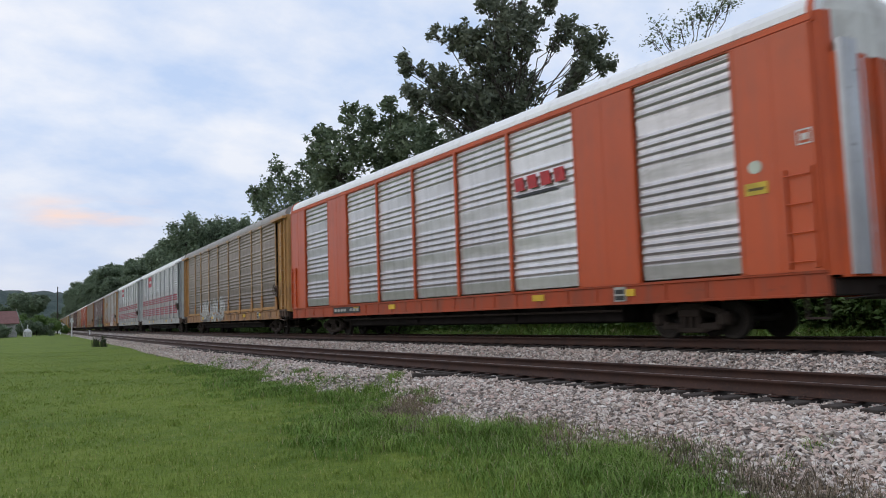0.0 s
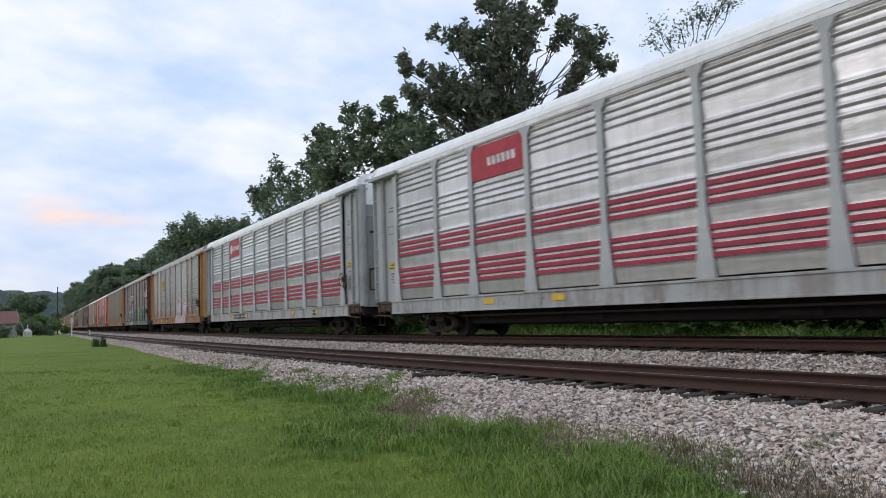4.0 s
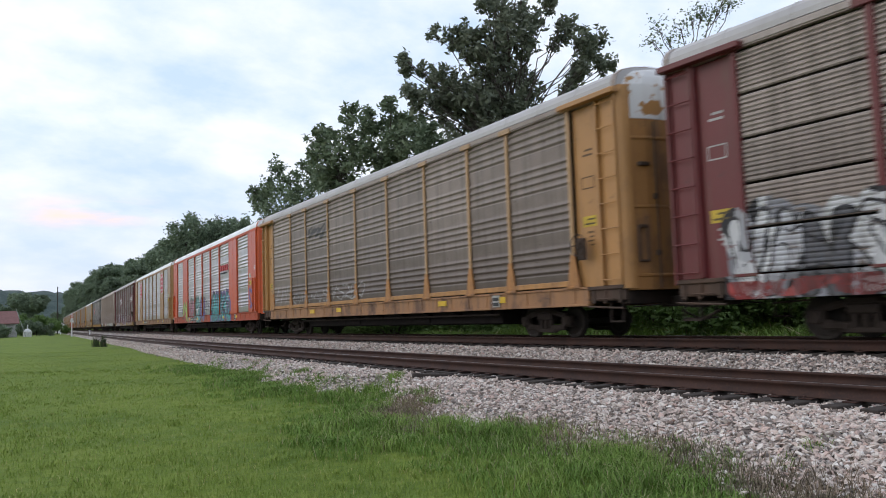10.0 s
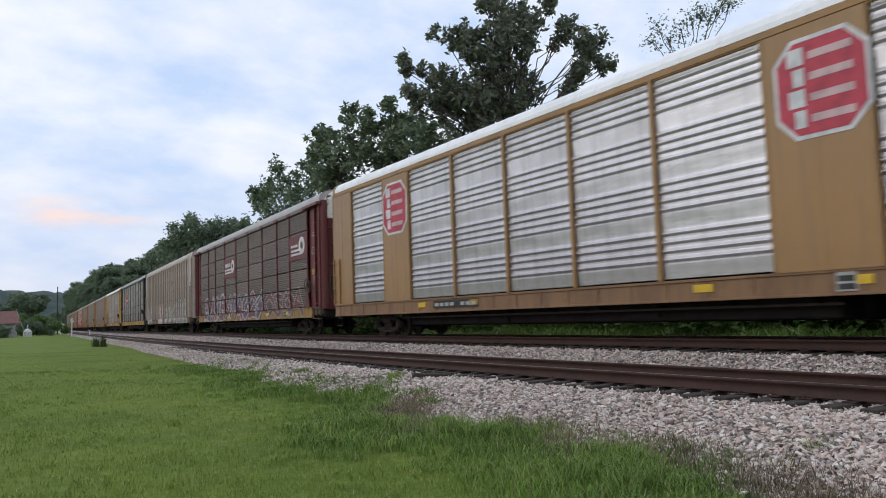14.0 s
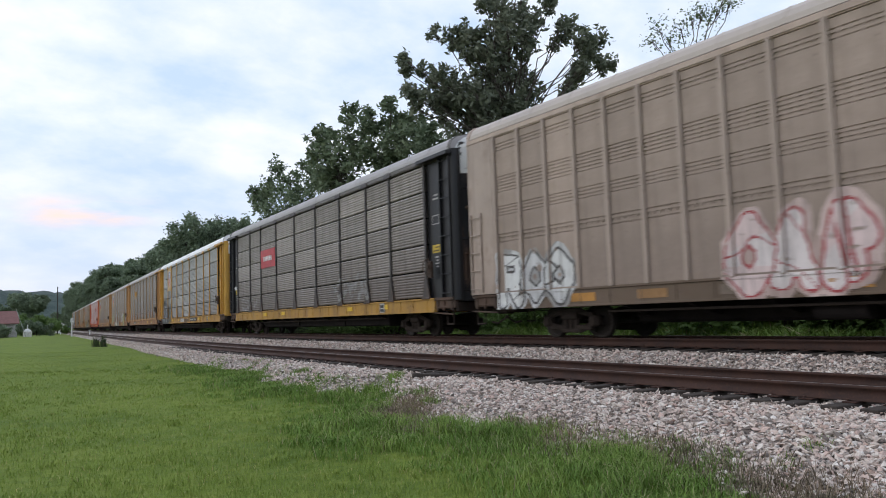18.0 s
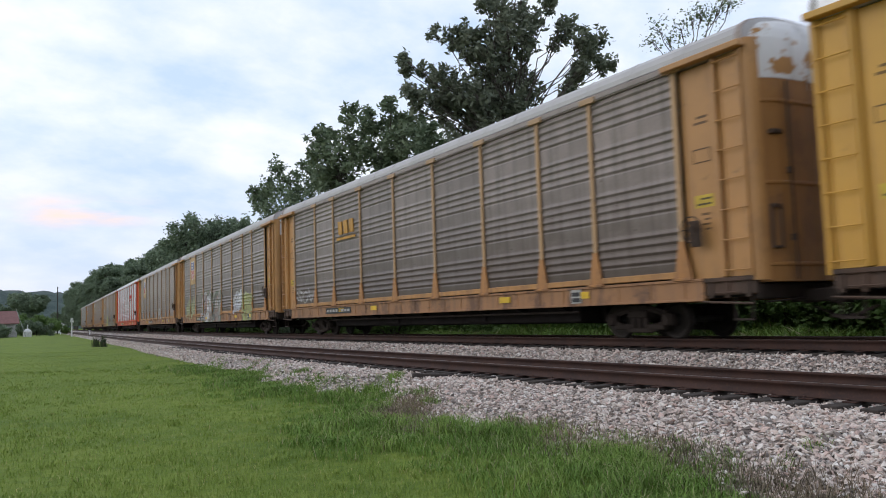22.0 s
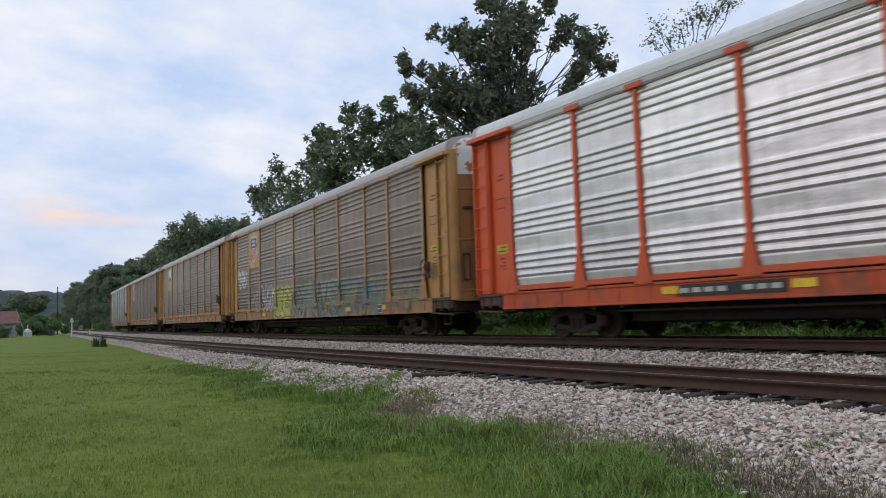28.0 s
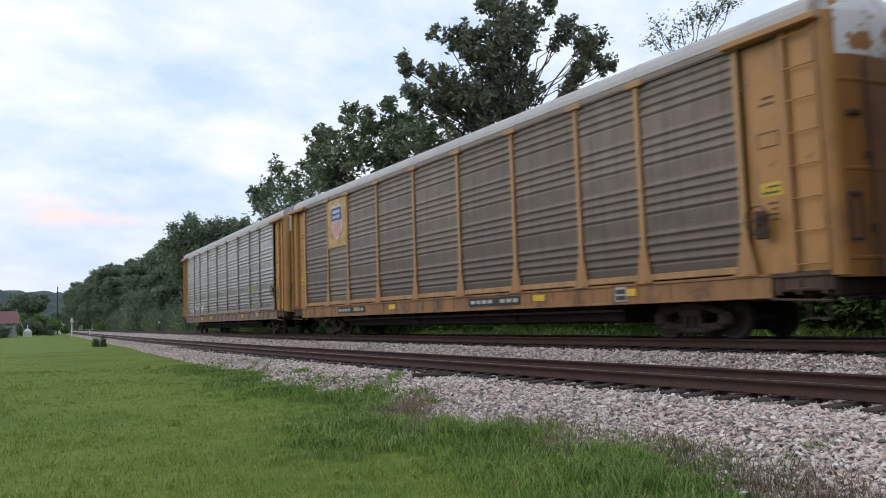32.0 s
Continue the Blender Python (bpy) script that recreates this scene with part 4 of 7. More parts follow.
def cloudy(y, z, seed, scale):
    """Smooth waves between about -1 and 1."""
    rng = np.random.default_rng(seed)
    out = 0
    for k in range(5):
        a, w, p = rng.random() * math.tau, scale * (0.6 + 1.1 * rng.random()), rng.random() * 9
        out = out + np.sin((y * math.cos(a) + z * math.sin(a)) * w + p + 1.3 * np.sin(y * w * 0.4 + k))
    return out / 2.6


def skin(style):
    """The steps of a car's near side: heights to cut at, and the face (class, outward at z) at any place along."""
    prof = ribbed({"fine": "fine", "posts": "worn"}.get(style, "wide"))
    pz, px = np.array([p[1] for p in prof]), np.array([p[0] for p in prof])
    inset = {"plug": 0.02, "punched": 0.02}.get(style, 0.03)

    def sheet_out(z):
        return 0.002 if style == "punched" else np.interp(z, pz, px) - inset

    def wide_at(y):
        if style == "plug":
            return (np.abs(np.abs(y) - 8.1) < 1.07) | (np.abs(y) > 11.72), 0.064
        return np.abs(y) > 12.0, -0.088

    def face(y, z):
        """0: bare, 1: sheet, 2: post, 3: sill, 4: smooth sheet, 5: ledge."""
        if z < SILL_TOP:
            return np.where(np.abs(y) < (13.5 if style == "plug" else 12.35), 3, 0)
        out = np.full(len(y), 1)
        flat, _ = wide_at(y)
        out[flat] = 4
        if style == "posts" and z < SILL_TOP + 0.17:
            out[~flat] = 5
        half = 0.062 if style in ("plug", "punched") else 0.077 if z > 2.05 else 0.077 + (2.05 - z) * 0.22
        marks = (-4.23, -1.41, 1.41, 4.23) if style == "plug" else [-12.3 + k * 24.6 / 22 for k in range(23)] if style == "punched" else POSTS
        for p in marks:
            out[np.abs(y - p) < half] = 2
        if style == "fine" and sheet_out(z) < -0.05:
            out[out == 1] = 0
        if z < SHEET_LOW:
            out[out == 1] = 0
        return out

    def out_at(cls, z, mid):
        if cls == 1:
            return sheet_out(z)
        if cls == 2:
            return 0.077 if style in ("plug", "punched") else 0.039 if mid > 2.05 else 0.049
        if cls == 3:
            return 0.047 if mid > SILL_TOP - 0.06 or mid < SILL_LOW + 0.05 else 0.030
        return wide_at(0.0)[1] if cls == 4 else 0.039
    return pz, face, out_at


def graffiti(root, style, g, seed):
    """Spray paint that follows every rib and post of the near side, row by row."""
    (y0, y1), (z0, z1) = g["y"], g["z"]
    rng = np.random.default_rng(seed)
    pz, face, out_at = skin(style)
    pad = g["line"] + g["halo"] + 0.05
    cuts = [v for v in (*pz, SILL_TOP, SILL_TOP - 0.06, SILL_LOW + 0.05, SILL_TOP + 0.17, SHEET_LOW, 2.05) if z0 - pad < v < z1 + pad]
    cuts = np.unique(np.round(np.concatenate([cuts, np.arange(max(SILL_LOW, z0 - pad), z1 + pad, 0.034)]), 3))
    cuts = cuts[np.concatenate([[True], np.diff(cuts) > 0.006])]
    ys = np.arange(y0 - pad, y1 + pad, 0.02)
    mid = (cuts[:-1] + cuts[1:]) / 2
    Y, Z = np.meshgrid(ys + 0.01, mid)
    Yw = Y + 0.06 * cloudy(Y, Z, seed, 2.4) + 0.022 * cloudy(Y, Z, seed + 30, 8.0)
    Zw = Z + 0.07 * cloudy(Y, Z, seed + 1, 2.2) + 0.022 * cloudy(Y, Z, seed + 31, 7.0)
    n, R = len(g["text"]), g["fat"]
    cell = (y1 - y0) / n
    ink = np.full(Y.shape, -1)
    cols = []

    def slot(color):
        if color not in cols:
            cols.append(color)
        return cols.index(color)
    fields = []
    for k, ch in enumerate(g["text"]):
        left = y1 - k * cell - R * 0.55
        wide = max(0.05, cell - R * 1.1) * (0.9 + 0.2 * rng.random())
        low, high = z0 + R + (z1 - z0) * 0.06 * rng.random(), z1 - R - (z1 - z0) * 0.06 * rng.random()
        best = np.full(Y.shape, 9.0)
        for line in STROKES[ch].split("|"):
            pts = [(int(p[0]) / 4, int(p[1]) / 6) for p in line.split()]
            pts = [(left - (u + g["lean"] * 0.35 * (v - 0.5)) * wide + float(rng.normal(0, 0.02)), low + v * (high - low) + float(rng.normal(0, 0.02))) for u, v in pts]
            for (ay, az), (by, bz) in zip(pts, pts[1:]):
                dy, dz = by - ay, bz - az
                t = np.clip(((Yw - ay) * dy + (Zw - az) * dz) / max(1e-6, dy * dy + dz * dz), 0, 1)
                best = np.minimum(best, np.hypot(Yw - ay - t * dy, Zw - az - t * dz) * (1.0 + 0.10 * math.sin(k * 2.1)))
        fields.append(best)
    near = np.min(fields, axis=0)
    if g["back"]:
        mixed = cloudy(Y, Z, seed + 5, 2.6)
        bands = np.clip(((mixed + 1) / 2 * len(g["back"])).astype(int), 0, len(g["back"]) - 1)
        reach = near < R + g["line"] + g["halo"] * (0.8 + 0.35 * cloudy(Y, Z, seed + 6, 4.0))
        for i, col in enumerate(g["back"]):
            ink[reach & (bands == i)] = slot(col)
    for k, d in enumerate(fields):
        if g["line"]:
            ink[d < R + g["line"]] = slot(g["edge"])
        main, other = g["fill"][k % len(g["fill"])], g["fill"][(k * 2 + 1) % len(g["fill"])]
        inside = d < R
        ink[inside] = slot(main)
        ink[inside & (cloudy(Y, Z, seed + 9 + k, 2.4) > 0.45)] = slot(other)
        if g["line"] and R > 0.1:
            ink[inside & (np.abs(cloudy(Y, Z, seed + 40 + k, 3.2)) < 0.05)] = slot(g["edge"])
        if g["shine"]:
            ink[(d < R * 0.72) & (d > R * 0.40) & (cloudy(Y, Z, seed + 20 + k, 3.5) > 0.35)] = slot(g["shine"])
    gaps = cloudy(Y * 1.0, Z * 2.2, seed + 3, 9.0) + 0.9 * rng.random(Y.shape) - 0.45
    ink[gaps > np.interp(g["worn"], (0, 0.5), (1.45, 0.12))] = -1
    V, F, M = [], [], []
    for r in range(len(mid)):
        cls = face(ys + 0.01, float(mid[r]))
        row = np.where(cls == 0, -1, ink[r])
        key = row * 10 + cls
        starts = np.flatnonzero(np.concatenate([[True], key[1:] != key[:-1]]))
        ends = np.concatenate([starts[1:], [len(key)]])
        for a, b in zip(starts, ends):
            if row[a] < 0:
                continue
            xl, xh = (-WIDE - 0.004 - float(out_at(int(cls[a]), float(z), float(mid[r]))) for z in (cuts[r], cuts[r + 1]))
            ya, yb = float(ys[a]), float(ys[b - 1]) + 0.02
            i = len(V)
            V += [(xl, ya, cuts[r]), (xh, ya, cuts[r + 1]), (xh, yb, cuts[r + 1]), (xl, yb, cuts[r])]
            F.append((i, i + 1, i + 2, i + 3))
            M.append(int(row[a]))
    ob = soup("graffiti", V, F, sprayed(cols[0]), "", "")
    for col in cols[1:]:
        ob.data.materials.append(sprayed(col))
    ob.data.polygons.foreach_set("material_index", M)
    ob.parent = root
    ob["label"], ob["kind"] = "weathered spray-painted letters and colours", "stuff"


def truck(root, y):
    t = new("truck")
    t.parent = root
    t.matrix_basis = pose(0, y, 0)
    bm = bmesh.new()
    box(bm, -0.95, 0.95, -0.22, 0.22, 0.44, 0.70, 0.04)
    me = bpy.data.meshes.new("bolster")
    bm.to_mesh(me)
    bm.free()
    me.materials.append(TRUCK)
    t2 = new("bolster", me)
    t2.parent = t
    for s in (-1, 1):
        piece("side_frame", frame_mesh(), TRUCK, t, pose(s * 1.0, 0, 0, 0, 0, 0 if s < 0 else 180))
    for s in (-1, 1):
        w = piece("wheelset", wheel_mesh(), WHEEL, t)
        w.matrix_parent_inverse = pose(0, s * 0.89, WHEEL_R)
        WHEELS.append(w)
    return t


WHEELS, CARS = [], []
WHEEL = plain("worn_wheel_steel", (0.030, 0.024, 0.020), 0.7, 0.1, 0.2)


def autorack(c):
    root = thing("autorack_car", c["label"], "railway car", "cars of the train")
    f, dirt = c["frame"], c.get("dirt", 0.35)
    frame_m = paint("car_paint", f, dirt, c.get("rust", 0.34), 0.36 if c["style"] == "plug" else 0.45)
    mats = {"frame": frame_m, "post": paint("post_paint", c.get("post", PALE if c["style"] == "posts" else f), dirt, 0.30, 0.5), "sill": paint("sill_paint", c.get("sill", (f[0] * 0.74, f[1] * 0.74, f[2] * 1.0)), dirt + 0.35, 0.90 if c["style"] == "posts" else 0.45, 0.65), "gear": paint("gear_paint", (0.060, 0.038, 0.026), 0.5, 0.6, 0.8),
            "ledge": paint("ledge_paint", c.get("post", f), dirt + 0.1, 0.4, 0.6),
            "beam": paint("beam_paint", c.get("beam", f if c["style"] == "plug" else tuple(v * 1.15 for v in c["sheet"][0])), dirt, 0.2, 0.5),
            "foot": paint("foot_paint", c.get("foot", (c.get("post", f)[0] * 0.92, c.get("post", f)[1] * 0.84, c.get("post", f)[2] * 0.80)), dirt + 0.3, 0.8, 0.6)}
    tone, grime, metal, rough = c["sheet"]
    mats["sheet"] = sheet("rack_sheet", tone, grime, metal, rough)
    for sgn in (-1, 1):
        side_sheets(root, sgn, c, mats)
    piece("roof", roof_mesh(), roof_paint(c["roof"]), root)
    under(root, c["style"])
    kind = "folded" if c["style"] == "plug" else "round"
    # default end: frame colour darkened for the shade between cars, plus extra dirt
    end_m = paint("end_paint", c.get("end", (f[0] * 0.82, f[1] * 0.78, f[2] * 0.72)), min(0.9, dirt + 0.2), 0.5 if c["style"] in ("posts", "fine") else 0.2, 0.65)
    for s in (-1, 1):
        e = Matrix.Translation((0, s * (HALF - 0.05), 0)) @ (Matrix.Identity(4) if s < 0 else TURNED)
        for flip in (-1, 1):
            me = end_door_mesh(1.12, 5.08, kind)
            piece("end_door", me, end_m, root, e if flip > 0 else e @ Matrix.Diagonal((-1, 1, 1, 1)))
        piece("end_hood", hood_mesh(kind), paint("hood_paint", c.get("hood", CREAM), 0.4, 0.25, 0.5) if kind == "folded" else peeling("hood_paint", c.get("hood", (0.62, 0.61, 0.60)), f), root, e)
        piece("coupler", coupler_mesh(), TRUCK, root, e)
        for flip in (-1, 1):
            piece("corner_roll", roll_mesh(), mats["frame"], root, e if flip > 0 else e @ Matrix.Diagonal((-1, 1, 1, 1)))
        piece("roof_arch", arch_mesh(), mats["frame"] if kind == "folded" else mats["beam"], root, e)
        if kind == "folded":
            for flip in (-1, 1):
                piece("end_flap", flap_mesh(), sheet("flap_sheet", c.get("flap", (0.66, 0.66, 0.68)), 0.3, 0.4, 0.42), root, e if flip > 0 else e @ Matrix.Diagonal((-1, 1, 1, 1)), "galvanised folded corner flap")
        if kind == "round":
            for flip in (-1, 1):
                m = e if flip > 0 else e @ Matrix.Diagonal((-1, 1, 1, 1))
                piece("latch_pocket", latch_mesh(), mats["gear"], root, m, "dark latch pocket")
                piece("hinge_bar", hinge_mesh(), mats["gear"], root, m, "dark hinge bar")
                for z in (1.45, 3.02, 4.62):
                    piece("stiffener", stiffener_mesh(), end_m, root, Matrix.Translation((0, 0, z)) @ m)
        for x in (-0.75, 0.75):
            piece("lock_rod", shape(("lock_rod",), lambda bm: (tube(bm, (0, -0.33, 1.15), (0, -0.33, 5.0), 0.022, 0.022, 6), box(bm, -0.05, 0.05, -0.34, -0.22, 3.2, 3.32), box(bm, -0.05, 0.05, -0.34, -0.22, 1.9, 2.02))), mats["gear"] if kind == "round" else mats["sheet"], root, e @ Matrix.Translation((x, 0, 0)))
    if c["style"] not in ("punched", "plug"):
        piece("hand_brake", brake_mesh(), mats["gear"], root, Matrix.Translation((-WIDE - 0.05, -12.35, 2.25)))
    for y in (-TRUCK_AT, TRUCK_AT):
        truck(root, y)
    for args in c.get("plates", ()):
        plate(root, *args)
    for k, tag in enumerate(c["tags"]):
        graffiti(root, c["style"], tag, len(CARS) * 10 + k)
    # notices on the end sheets and stencils on the sill
    if c["style"] in ("posts", "fine", "silver"):
        ink = (0.42, 0.40, 0.38) if max(f) < 0.2 else tuple(v * 0.30 for v in f)
        for e, low in ((-1, 2.7), (1, 2.35)):
            y = -12.72 if e < 0 else 12.22
            plate(root, "notice", y, y + 0.5, low, low + 0.26, (0.55, 0.38, 0.04), -0.085, "yellow warning notice")
            for k in range(2):
                plate(root, "lettering", y + 0.06, y + 0.44 - 0.1 * k, low + 0.05 + 0.11 * k, low + 0.09 + 0.11 * k, (0.10, 0.07, 0.02), -0.081)
            ring(root, y + 0.02, y + 0.48, 3.62, 3.92, ink)
            for k, (w, h) in enumerate(((0.22, 0.05), (0.16, 0.04), (0.24, 0.04), (0.14, 0.04))):
                plate(root, "lettering", y + 0.12, y + 0.12 + w, low - 0.16 - 0.10 * k, low - 0.16 - 0.10 * k + h, ink, -0.085)
            for k in range(2):
                plate(root, "lettering", y + 0.06, y + 0.42 - 0.08 * k, 4.42 + 0.12 * k, 4.47 + 0.12 * k, ink, -0.085)
    elif c["style"] == "plug":
        plate(root, "notice", -12.55, -12.05, 2.75, 2.98, (0.62, 0.45, 0.05), 0.075, "yellow warning notice")
        plate(root, "badge", -12.45, -12.15, 3.15, 3.4, (0.55, 0.6, 0.5), 0.075, "", "disc")
        ring(root, -13.52, -13.22, 3.5, 3.78, (0.65, 0.62, 0.58), 0.078)
        plate(root, "lettering", -13.44, -13.30, 3.58, 3.70, (0.65, 0.62, 0.58), 0.075)
        plate(root, "lettering", -12.48, -12.12, 2.83, 2.88, (0.12, 0.08, 0.02), 0.08)
    else:
        for k in range(11):
            y = -11.7 + k * 24.6 / 11
            if k != 5:
                plate(root, "side_panel", y, y + 0.85, SILL_LOW + 0.12, SILL_TOP - 0.14, ((0.42, 0.20, 0.04), (0.16, 0.12, 0.09), (0.30, 0.16, 0.06))[k % 3], 0.022, "faded orange panel on the sill" if k % 3 == 0 else "")
        plate(root, "vent_slot", -13.35, -12.95, 3.74, 3.86, (0.02, 0.018, 0.016), 0.064, "dark slot above the ladder")
        plate(root, "reflector", -12.36, -12.22, 1.6, 2.3, (0.50, 0.27, 0.05), 0.064, "orange upright strip")
        plate(root, "reflector", -12.36, -12.22, 2.3, 2.52, (0.45, 0.05, 0.05), 0.064, "red upright strip")
        plate(root, "reflector", -12.36, -12.22, 2.52, 2.75, (0.62, 0.62, 0.60), 0.064, "white upright strip")
    for y in c.get("marks", ()):
        plate(root, "number_board", y, y + 2.6, SILL_LOW + 0.12, SILL_TOP - 0.10, (0.02, 0.02, 0.02), 0.035, "black board with white stencilled marks")
        for k in range(8):
            if k != 3:
                plate(root, "stencil", y + 0.1 + k * 0.31, y + 0.32 + k * 0.31, SILL_LOW + 0.19, SILL_TOP - 0.17, (0.42, 0.40, 0.37), 0.04)
    for y in c.get("flags", (-8.9, -5.6, 3.0, 6.1)):
        plate(root, "reflector", y, y + 0.5, SILL_LOW + 0.18, SILL_LOW + 0.34, (0.72, 0.46, 0.03), 0.035, "yellow reflective strip")
    plate(root, "data_plate", -8.62, -8.25, SILL_LOW + 0.07, SILL_TOP - 0.06, (0.40, 0.39, 0.36), 0.04, "small stencilled data plate on the sill")
    for z in (0.10, 0.24):
        plate(root, "data_field", -8.59, -8.28, SILL_LOW + z, SILL_LOW + z + 0.10, (0.03, 0.03, 0.03), 0.046)
    CARS.append((root, c.get("shift", 0.0)))
    return root


# colours
YEL, YELD, PALE = (0.46, 0.232, 0.076), (0.44, 0.225, 0.068), (0.45, 0.28, 0.138)
ORG, TAN, MAR, BLK = (0.54, 0.080, 0.014), (0.34, 0.185, 0.065), (0.14, 0.022, 0.022), (0.008, 0.0075, 0.009)
SILV = ((0.73, 0.705, 0.715), 0.20, 0.70, 0.34)
GREY = ((0.305, 0.256, 0.228), 0.50, 0.40, 0.44)
GREYL = ((0.46, 0.43, 0.42), 0.40, 0.60, 0.38)
BROWNISH = ((0.315, 0.252, 0.212), 0.48, 0.36, 0.46)
WHT, RGREY = (0.88, 0.88, 0.89), (0.42, 0.40, 0.39)
CREAM = (0.74, 0.72, 0.67)
W, K = (0.66, 0.66, 0.66), (0.02, 0.02, 0.025)
TEAL, PINK, GRN, YLW, RED, VIO, CYA = (0.03, 0.42, 0.30), (0.55, 0.16, 0.22), (0.30, 0.45, 0.08), (0.72, 0.55, 0.03), (0.50, 0.05, 0.05), (0.20, 0.14, 0.36), (0.05, 0.38, 0.42)
LOGO_RED, LOGO_BLUE = (0.42, 0.025, 0.045), (0.05, 0.08, 0.30)


def shield(y):
    """Blue and white shield with red bars on a tan plate."""
    out = [("logo_board", y - 0.94, y + 0.94, 3.65, 5.64, (0.48, 0.30, 0.12), 0.03, "tan board behind the emblem"), ("emblem", y - 0.56, y + 0.56, 3.95, 5.42, (0.62, 0.60, 0.58), 0.04, "shield emblem", "shield"),
           ("emblem_band", y - 0.51, y + 0.51, 4.75, 5.28, LOGO_BLUE, 0.046)]
    out += [("emblem_mark", y - 0.36 + k * 0.125, y - 0.27 + k * 0.125, z, z + 0.13, W, 0.05) for z in (4.84, 5.05) for k in range(6)]
    return out + [("emblem_bar", y - 0.40 + k * 0.20, y - 0.31 + k * 0.20, 4.08, 4.72, (0.5, 0.08, 0.05), 0.046) for k in range(5)]


def stripes():
    """Red bands of ribs along the lower half of a silver car."""
    out = []
    for a, b in zip(POSTS, POSTS[1:]):
        for z in (1.68, 1.868, 2.056, 2.244, 2.77, 2.958, 3.146):
            out.append(("stripe", a + 0.14, b - 0.14, z, z + 0.10, (0.36, 0.025, 0.055), 0.028, "red painted rib"))
    return out


def words(y0, y1, z0, z1, color, n, out=0.03):
    w = (y1 - y0) / n
    return [("lettering", y0 + k * w + w * 0.1, y0 + (k + 1) * w - w * 0.1, z0, z1, color, out, "", "lean") for k in range(n)]


def octagon(y):
    """Red octagon with a white rim and four rows of white marks."""
    out = [("emblem", y - 0.92, y + 0.92, 3.6, 5.45, W, 0.075, "", "oct"), ("emblem", y - 0.84, y + 0.84, 3.68, 5.37, (0.50, 0.05, 0.08), 0.083, "red octagonal emblem", "oct")]
    for k in range(4):
        z = 5.0 - k * 0.38
        out += [("emblem_mark", y + 0.30, y + 0.62 - 0.1 * (k % 2), z - 0.05, z + 0.27, W, 0.09), ("emblem_mark", y - 0.62, y + 0.2, z + 0.02, z + 0.16, (0.6, 0.42, 0.42), 0.09)]
    return out


def wheel_boards():
    """Maroon boards with a white wheel and bars."""
    out = [("logo_board", -11.95, -9.3, 3.5, 4.62, MAR, 0.03, "maroon logo board"), ("emblem", -11.6, -10.75, 3.72, 4.52, W, 0.04, "", "disc"), ("emblem_hole", -11.35, -11.0, 3.95, 4.3, MAR, 0.046, "", "disc"),
           ("logo_board", 1.5, 4.3, 3.45, 4.6, MAR, 0.03, "maroon logo board"), ("emblem", 1.75, 2.5, 3.75, 4.5, W, 0.04, "", "disc"), ("emblem_hole", 1.98, 2.27, 3.98, 4.27, MAR, 0.046, "", "disc")]
    out += [("emblem_bar", y0, y1, z, z + 0.09, W, 0.05) for y0, y1 in ((-11.2, -9.6), (2.1, 4.1)) for z in (3.72, 3.9)]
    return out + words(2.7, 4.0, 4.12, 4.34, W, 6, 0.05) + words(-10.6, -9.6, 4.1, 4.22, W, 9, 0.05)


